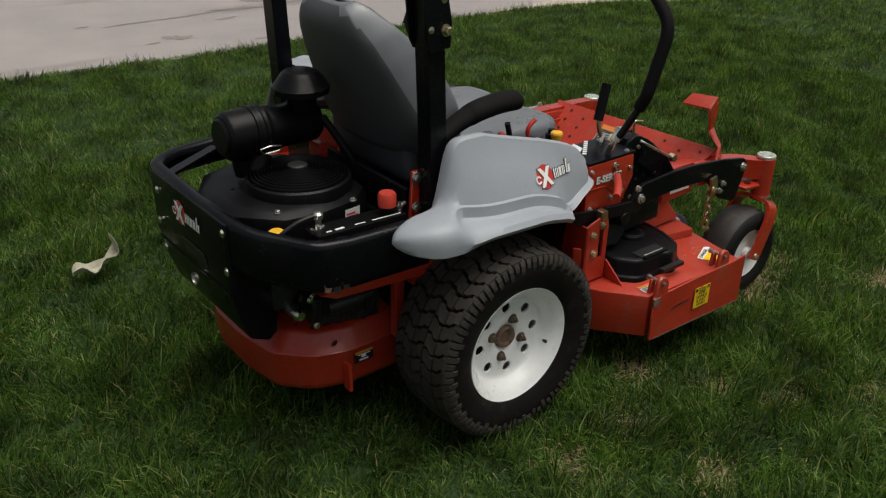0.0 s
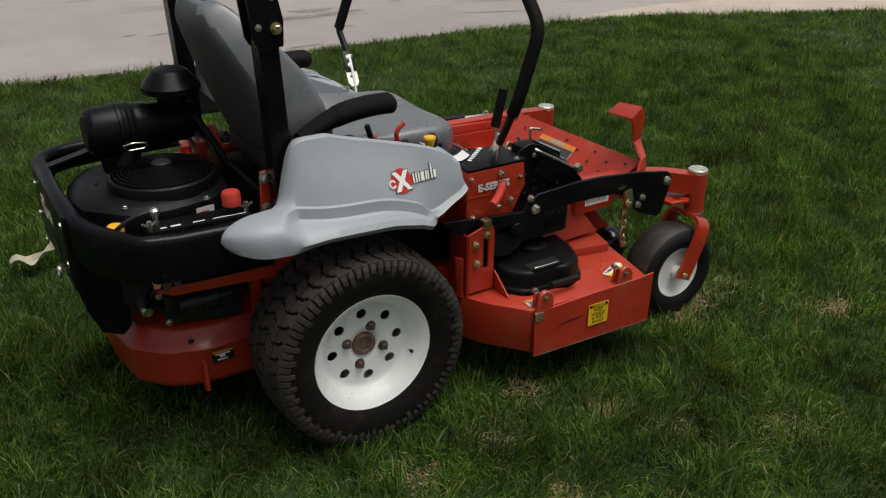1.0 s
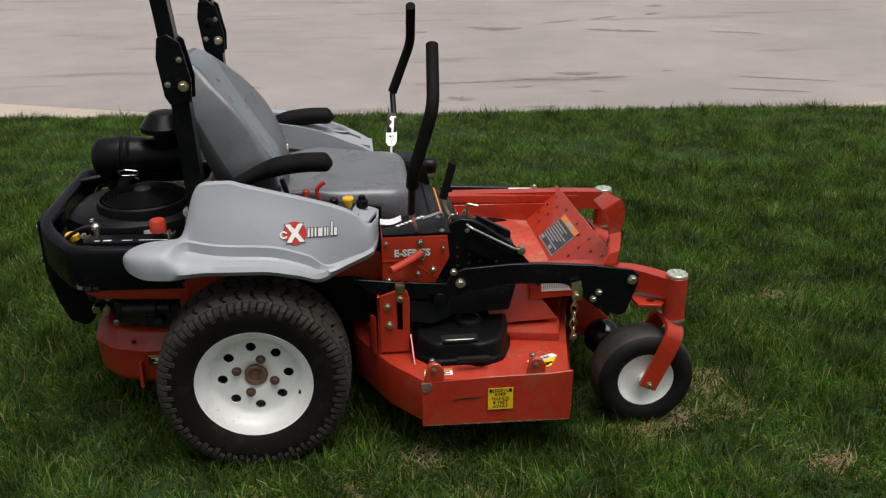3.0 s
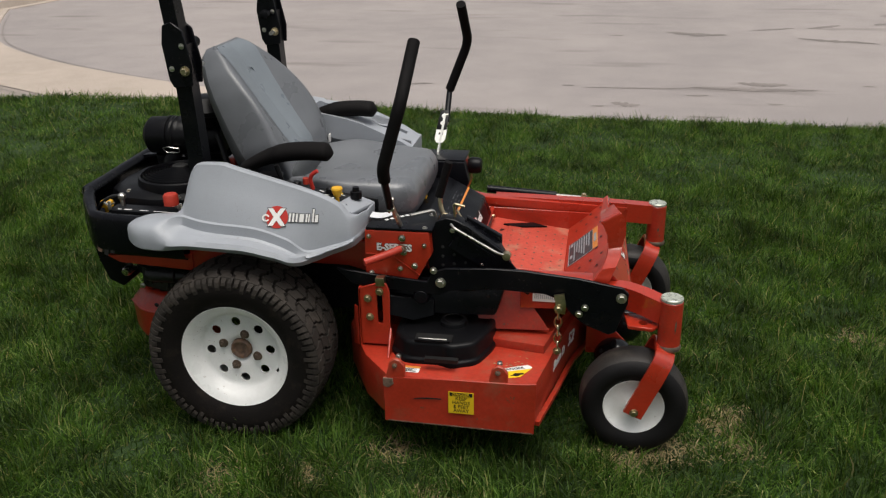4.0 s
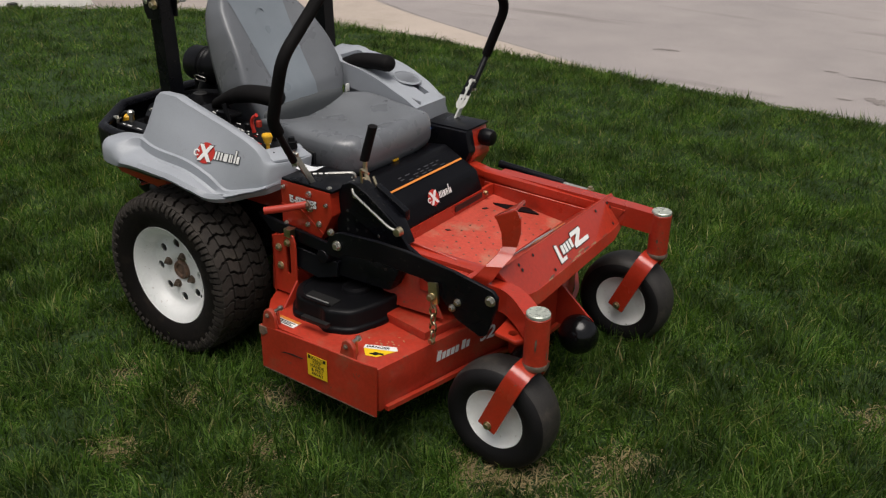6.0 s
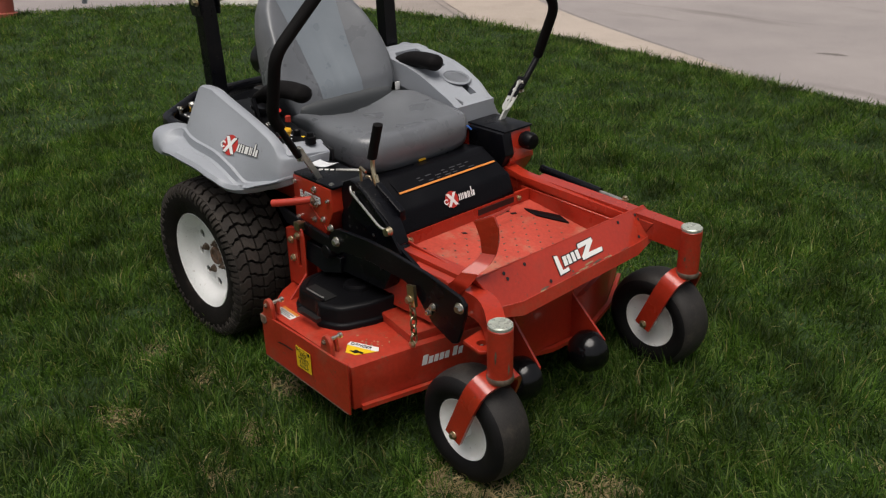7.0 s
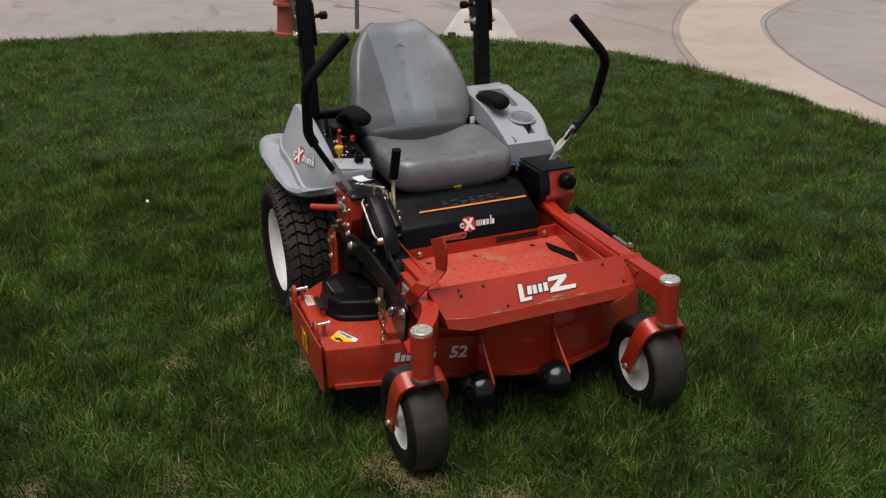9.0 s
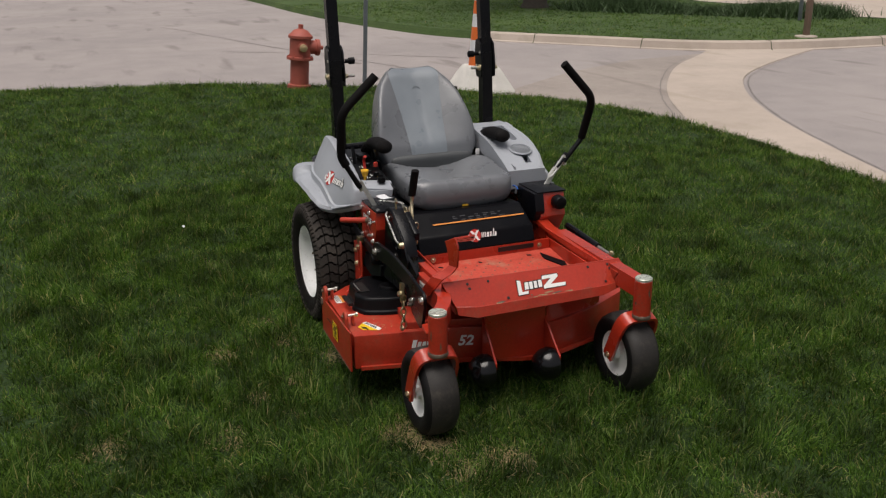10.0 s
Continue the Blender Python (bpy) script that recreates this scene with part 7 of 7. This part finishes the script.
def grass(name, area, count, length, width, seed, lean_most=0.42, mat=None, spots=None, plain=False, base_z=None):
    """Tapering blades strewn over a stretch of lawn, in tufts: bent ones, or plain short ones farther off."""
    rng = np.random.default_rng(seed)
    x0, x1, y0, y1 = area
    tufts = count // 7
    tx, ty = rng.uniform(x0, x1, tufts), rng.uniform(y0, y1, tufts)
    tilt_dir, tall = rng.uniform(0, 2 * np.pi, tufts), rng.uniform(0.7, 1.25, tufts)
    if not spots:
        field = np.zeros(tufts)
        for f, a, ph in ((5.1, 0.3, 0.0), (7.3, 1.4, 1.0), (9.7, 2.3, 2.0), (13.1, 0.9, 0.5), (17.9, 2.9, 4.0)):
            field += np.sin(f * (tx * np.cos(a) + ty * np.sin(a)) + ph + 1.7 * np.sin(2.3 * tx - 1.9 * ty + ph))
        tilt_dir = 1.9 * field + rng.normal(0, 0.5, tufts)
        tall = np.clip(1.0 + 0.17 * field, 0.55, 1.45) * rng.uniform(0.8, 1.2, tufts)
    if spots:
        sp = np.array(spots)[rng.integers(0, len(spots), tufts)]
        tx, ty = sp[:, 0] + rng.normal(0, 0.45, tufts) * sp[:, 2], sp[:, 1] + rng.normal(0, 0.35, tufts) * sp[:, 2]
    k = rng.integers(0, tufts, count)
    spread = 0.045 if plain else 0.018
    x, y = tx[k] + rng.normal(0, spread, count), ty[k] + rng.normal(0, spread, count)
    keep = inside(x, y) if base_z is None else beyond_kerb(x, y)
    floor_z = base_z or 0.0
    thin = np.ones(count)
    for bx, by, br in ((a, b, 0.8 * c) for a, b, c in BARE):
        thin = np.minimum(thin, 0.12 + 0.88 * np.clip((np.hypot(x - bx, (y - by) * 1.3) / br - 0.35) / 0.65, 0, 1))
    if not spots:
        keep &= rng.uniform(0, 1, count) < thin
    x, y, k = x[keep], y[keep], k[keep]
    n = len(x)
    ln = length * tall[k] * rng.uniform(0.55, 1.2, n)
    w = width * rng.uniform(0.6, 1.25, n)
    face = rng.uniform(0, 2 * np.pi, n)
    lean_dir = np.where(rng.uniform(0, 1, n) < 0.6, tilt_dir[k] + rng.normal(0, 0.7, n), rng.uniform(0, 2 * np.pi, n))
    lean = np.abs(rng.normal(lean_most, 0.32, n))
    sx, sy = np.cos(face) * w / 2, np.sin(face) * w / 2
    dx, dy = np.cos(lean_dir), np.sin(lean_dir)
    sides, faces = (1, 1) if plain else (2, 2)
    corners = 2 * sides + 1
    verts = np.empty((n, corners, 3))
    for i, (u, taper) in enumerate(((0.0, 1.0), (1.0, 0.0)) if plain else ((0.0, 0.8), (0.55, 1.0), (1.0, 0.0))):
        bend = ln * np.sin(np.minimum(1.45, lean * (0.5 + u))) * u
        rise = ln * np.cos(np.minimum(1.45, lean * (0.5 + u))) * u
        cx, cy, cz = x + dx * bend, y + dy * bend, rise - 0.004 + floor_z
        if taper:
            verts[:, 2 * i] = np.stack((cx - sx * taper, cy - sy * taper, cz), 1)
            verts[:, 2 * i + 1] = np.stack((cx + sx * taper, cy + sy * taper, cz), 1)
        else:
            verts[:, -1] = np.stack((cx, cy, cz), 1)
    base = (np.arange(n) * corners)[:, None]
    order = [np.array([0, 1, 2])] if plain else [np.array([0, 1, 3, 2]), np.array([2, 3, 4])]
    loops = np.concatenate([base + q for q in order], 1).ravel()
    per = sum(len(q) for q in order)
    starts = (np.arange(n) * per)[:, None] + (np.array([0]) if plain else np.array([0, 4]))
    me = bpy.data.meshes.new(name)
    me.vertices.add(n * corners)
    me.vertices.foreach_set("co", verts.ravel())
    me.loops.add(n * per)
    me.loops.foreach_set("vertex_index", loops.astype(np.int32))
    me.polygons.add(n * faces)
    me.polygons.foreach_set("loop_start", starts.ravel().astype(np.int32))
    me.update(calc_edges=True)
    me.polygons.foreach_set("use_smooth", np.ones(n * faces, bool))
    me.materials.append(mat or GRASS)
    return tagged(new(name, me), "pale dry straw lying in thin patches of the lawn" if spots else "dense dark green mown grass with pale dry blades", "straw" if spots else "grass", kind="stuff")


STRAW = material("dry_straw", (0.26, 0.20, 0.095), 0.7, vary=0.2, island=True)
grass("grass", (-2.6, 4.4, -1.9, 1.4), 405000, 0.070, 0.0037, 3, 0.60)
grass("grass", (-2.6, 4.4, -1.9, 1.4), 110000, 0.034, 0.0060, 14, 1.00, plain=True)
grass("grass", (-2.6, 4.4, 1.4, 2.2), 52000, 0.066, 0.0040, 13, 0.62)
grass("grass", (-2.6, 5.2, 1.4, 4.25), 400000, 0.060, 0.0064, 4, 0.86, plain=True)
grass("grass", (-9.0, -2.6, -5.0, 4.3), 460000, 0.062, 0.0084, 5, 0.84, plain=True)
grass("grass", (4.4, 9.0, -2.0, 3.7), 200000, 0.062, 0.0087, 6, 0.86, plain=True)
grass("grass", (-2.6, 4.4, -3.2, -1.9), 80000, 0.065, 0.0075, 7, 0.70, plain=True)
grass("grass", (-9.0, 4.4, -8.5, -3.2), 120000, 0.085, 0.0160, 9, 0.80, plain=True)
grass("grass", (4.4, 9.0, -6.5, -2.0), 50000, 0.085, 0.0160, 10, 0.80, plain=True)
grass("grass", (-22.0, -8.0, 4.2, 15.0), 180000, 0.045, 0.0130, 11, 0.85, plain=True, base_z=0.02)
grass("straw", (0, 1, 0, 1), 6500, 0.055, 0.0034, 8, 1.25, STRAW, BARE)

# a dry curled leaf lying on the grass
LEAF = material("dry_pale_leaf", (0.42, 0.40, 0.30), 0.7, vary=0.2, scale=20)
rows = []
for i in range(17):
    u = i / 16
    w = 0.006 + 0.036 * math.sin(math.pi * min(1, u / 0.55)) ** 0.8 if u < 0.55 else 0.006 + 0.030 * math.sin(math.pi * (u - 0.55) / 0.45) ** 0.7
    lift = 0.050 + 0.012 * math.sin(13 * u) + (0.10 * ((u - 0.55) / 0.45) ** 1.3 if u > 0.55 else 0)
    along = -0.075 + 0.22 * u if u < 0.55 else 0.046 + 0.05 * math.sin(math.pi * (u - 0.55) / 0.6)
    rows.append([(-0.66 + along, 1.0 + w * v + 0.02 * u, lift + 0.022 * abs(v) ** 1.5 + 0.006 * math.sin(7 * v + 17 * u)) for v in (-1, -0.6, -0.2, 0.2, 0.6, 1)])
tagged(part("dry_leaf", skin(rows, 0.0015), LEAF, None, "large pale dry leaf curled on the grass"), category="leaf")
bm = skin([[(-1.57 + 0.011 * i, -0.995 + 0.008 * j, 0.058 + 0.006 * ((i + j) % 2)) for j in range(3)] for i in range(4)], 0.001)
tagged(part("paper_scrap", bm, PAPER, None, "small scrap of white litter on the grass"), category="litter")

# ---- hydrant, post and marker beside the drive ----
HYD = material("faded_red_hydrant_paint", (0.36, 0.085, 0.06), 0.6, vary=0.18, scale=8, bump=0.15, dirt=(0.20, 0.08, 0.05), dirt_amount=0.5)
hx, hy = -7.14, 1.09
hydrant = thing("fire_hydrant", "faded red fire hydrant with a pale brass cap on the verge", "hydrant", (hx, hy, 0))
hydrant.rotation_euler = (radians(-5.0), 0, 0)
part("barrel", lathe([(-0.05, 0.145), (0.035, 0.145), (0.045, 0.115), (0.34, 0.115), (0.345, 0.165), (0.375, 0.165), (0.38, 0.13), (0.60, 0.13), (0.605, 0.150), (0.635, 0.150), (0.66, 0.125), (0.70, 0.085), (0.715, 0.045), (0.72, 0.03), (0.77, 0.03), (0.772, 0)], (0, 0, 0), "z", 28), HYD, hydrant)
part("side_outlet", lathe([(0.10, 0.085), (0.19, 0.085), (0.195, 0.10), (0.235, 0.10), (0.24, 0.05), (0.26, 0.025), (0.285, 0.025), (0.285, 0)], (0, 0, 0.50), "y", 20), HYD, hydrant)
part("front_outlet", lathe([(0.10, 0.06), (0.155, 0.06), (0.16, 0.05)], (0, 0, 0.50), "x", 18), HYD, hydrant)
part("outlet_cap", lathe([(0.158, 0.048), (0.19, 0.046), (0.195, 0.02), (0.21, 0.018), (0.21, 0)], (0, 0, 0.50), "x", 16), material("pale_brass", (0.55, 0.42, 0.24), 0.45, 0.5), hydrant, "pale brass cap")
for k in range(8):
    a = math.pi * k / 4
    part("flange_bolt", bolt((0.15 * math.cos(a), 0.15 * math.sin(a), 0.375), (0, 0, 1), 0.012, 0.02), HYD, hydrant)
POST = material("weathered_galvanised_post", (0.16, 0.18, 0.20), 0.55, 0.3, vary=0.2, scale=10)
sign = thing("sign_post", "thin blue-grey galvanised steel sign post on the verge", "post", (-7.20, 1.97, 0))
sign.rotation_euler = (radians(-3.0), 0, 0)
part("channel", soften(slab([(-0.03, -0.024, 0), (0.0, -0.024, 0), (0.0, 0.024, 0), (-0.03, 0.024, 0), (-0.03, 0.018, 0), (-0.008, 0.018, 0), (-0.008, -0.018, 0), (-0.03, -0.018, 0)], (0, 0, 2.3), 0), 0.001, 1), POST, sign)
ORANGE = material("orange_marker_plastic", (0.75, 0.16, 0.03), 0.45, vary=0.1)
cx, cy = -6.62, 3.34
marker = thing("marker_cone", "tall orange and white striped marker on a pale flared base", "traffic marker", (cx, cy, ROAD_Z))
part("base", loft([[(s * a, t * a * 1.05, z) for s, t in ((-1, -1), (1, -1), (1, 1), (-1, 1))] for a, z in ((0.33, 0.0), (0.335, 0.015), (0.325, 0.035), (0.20, 0.28), (0.165, 0.33), (0.15, 0.34))]), material("pale_grey_concrete", (0.60, 0.58, 0.54), 0.85, vary=0.15, bump=0.2), marker, "pale concrete-grey flared base")
z = 0.335
for i in range(7):
    h = 0.16
    part("stripe", lathe([(z, 0.150 - 0.0145 * i), (z + h, 0.1355 - 0.0145 * i)], (0, 0, 0), "z", 20), ORANGE if i % 2 == 0 else PAPER, marker)
    z += h
part("foot_block", box(-0.02, 0.06, -0.42, -0.34, 0.0, 0.09, 0.01), LABEL_BLACK, marker)

# ---- things across the drive ----
BARK = material("dark_bark", (0.055, 0.045, 0.035), 0.9, vary=0.35, scale=12, fine=40, bump=0.6)
LEAVES = material("tree_leaves", (0.045, 0.085, 0.025), 0.6, vary=0.25, island=True)
tree = thing("tree", "broad tree with a dark trunk on the far lawn", "tree", (-17.8, 10.0, 0.02))
part("trunk", loft([[(r * (1 + 0.08 * math.sin(3 * a)) * math.cos(a), r * math.sin(a) + 0.02 * z, z) for a in [2 * math.pi * k / 14 for k in range(14)]] for r, z in ((0.46, -0.1), (0.33, 0.12), (0.28, 0.5), (0.26, 1.4), (0.24, 2.6), (0.18, 3.8), (0.08, 5.5))]), BARK, tree)
rnd = random.Random(11)
bm = bmesh.new()
for k in range(9):
    a = k * 2.4
    p = Vector((1.9 * math.cos(a), 1.9 * math.sin(a), 3.6 + 0.25 * k))
    merge(bm, tube([(0, 0, 2.2 + 0.25 * k), (p.x * 0.5, p.y * 0.5, 2.9 + 0.27 * k), p], 0.06, 6, 0.3))
part("limbs", bm, BARK, tree)
vs, fs = [], []
for k in range(5200):
    a, u = rnd.uniform(0, 6.283), rnd.uniform(-1, 1)
    r = 2.6 * rnd.uniform(0.45, 1.0) ** 0.5 * (1 + 0.25 * math.sin(3 * a + 2 * u))
    s = math.sqrt(1 - u * u)
    c = Vector((r * s * math.cos(a), r * s * math.sin(a), 4.6 + 0.75 * r * u))
    d = Vector((rnd.uniform(-1, 1), rnd.uniform(-1, 1), rnd.uniform(-0.6, 0.6))).normalized() * 0.11
    e = d.cross(Vector((rnd.uniform(-1, 1), rnd.uniform(-1, 1), 1))).normalized() * 0.06
    i = len(vs)
    vs += [c - d, c + e, c + d, c - e]
    fs.append((i, i + 1, i + 2, i + 3))
me = bpy.data.meshes.new("crown")
me.from_pydata(vs, [], fs)
me.materials.append(LEAVES)
crown = new("crown", me)
crown.parent = tree

# strip of tall grass before the far yard
rng = random.Random(21)
vs, fs = [], []
for k in range(26000):
    u = rng.uniform(0, 1)
    x, y = -16.6 + 4.5 * u + rng.gauss(0, 0.35), 10.9 + 3.5 * u + rng.gauss(0, 0.35)
    h, a = rng.uniform(0.10, 0.40) * (0.75 + 0.25 * math.sin(9 * u)), rng.uniform(0, 6.28)
    w = 0.014
    i = len(vs)
    vs += [(x - w * math.cos(a), y - w * math.sin(a), 0), (x + w * math.cos(a), y + w * math.sin(a), 0), (x + rng.gauss(0, 0.15), y + rng.gauss(0, 0.15), h)]
    fs.append((i, i + 1, i + 2))
me = bpy.data.meshes.new("tall_grass")
me.from_pydata(vs, [], fs)
me.materials.append(LEAVES)
tagged(new("tall_grass", me), "strip of tall unmown dark green grass", "grass", kind="stuff")

BROWN = material("brown_post_paint", (0.17, 0.115, 0.085), 0.7, vary=0.2, scale=9)
post = thing("utility_post", "short square brown post on the far lawn by the kerb", "post", (-8.95, 10.90, 0.02))
part("shaft", box(-0.045, 0.045, -0.045, 0.045, 0, 1.5, 0.01), BROWN, post)
part("footing", lathe([(0, 0.20), (0.02, 0.19), (0.03, 0.08)], (0, 0, 0), "z", 20), CONCRETE, post)
post2 = thing("sign_post", "thin grey steel post on the far lawn", "post", (-11.6, 13.2, 0.02))
part("channel", box(-0.03, 0.03, -0.03, 0.03, 0, 2.2, 0.004), POST, post2)
BLUEBIN = material("blue_bin_paint", (0.02, 0.09, 0.36), 0.5, vary=0.1)
bin_ = thing("waste_bin", "low blue steel waste container in the far yard", "container", (-17.6, 17.6, 0.03))
part("tub", soften(loft([[(s * a, t * b, z) for s, t in ((-1, -1), (1, -1), (1, 1), (-1, 1))] for a, b, z in ((0.7, 0.7, 0.12), (0.8, 0.8, 0.8), (0.85, 0.85, 1.0))]), 0.03), BLUEBIN, bin_)
part("skid", box(-0.7, 0.7, -0.6, 0.6, 0.0, 0.12, 0.01), POST, bin_)
sheet("far_yard", [(-40, 20), (-17.6, 15.2), (-14.6, 15.7), (-11.9, 14.9), (-10.3, 15.6), (-13.0, 25.5), (-20, 45)], 0.035, CONCRETE, "pale concrete yard beyond the tall grass", "yard")
for x, y in ((-16.9, 19.6), (-16.3, 20.4)):
    b = thing("bollard", "yellow steel bollard in the far yard", "bollard", (x, y, 0.03), group="yard bollards")
    part("pipe", lathe([(0, 0.09), (1.0, 0.09), (1.05, 0.06), (1.06, 0)], (0, 0, 0), "z", 16), LABEL_YELLOW, b)
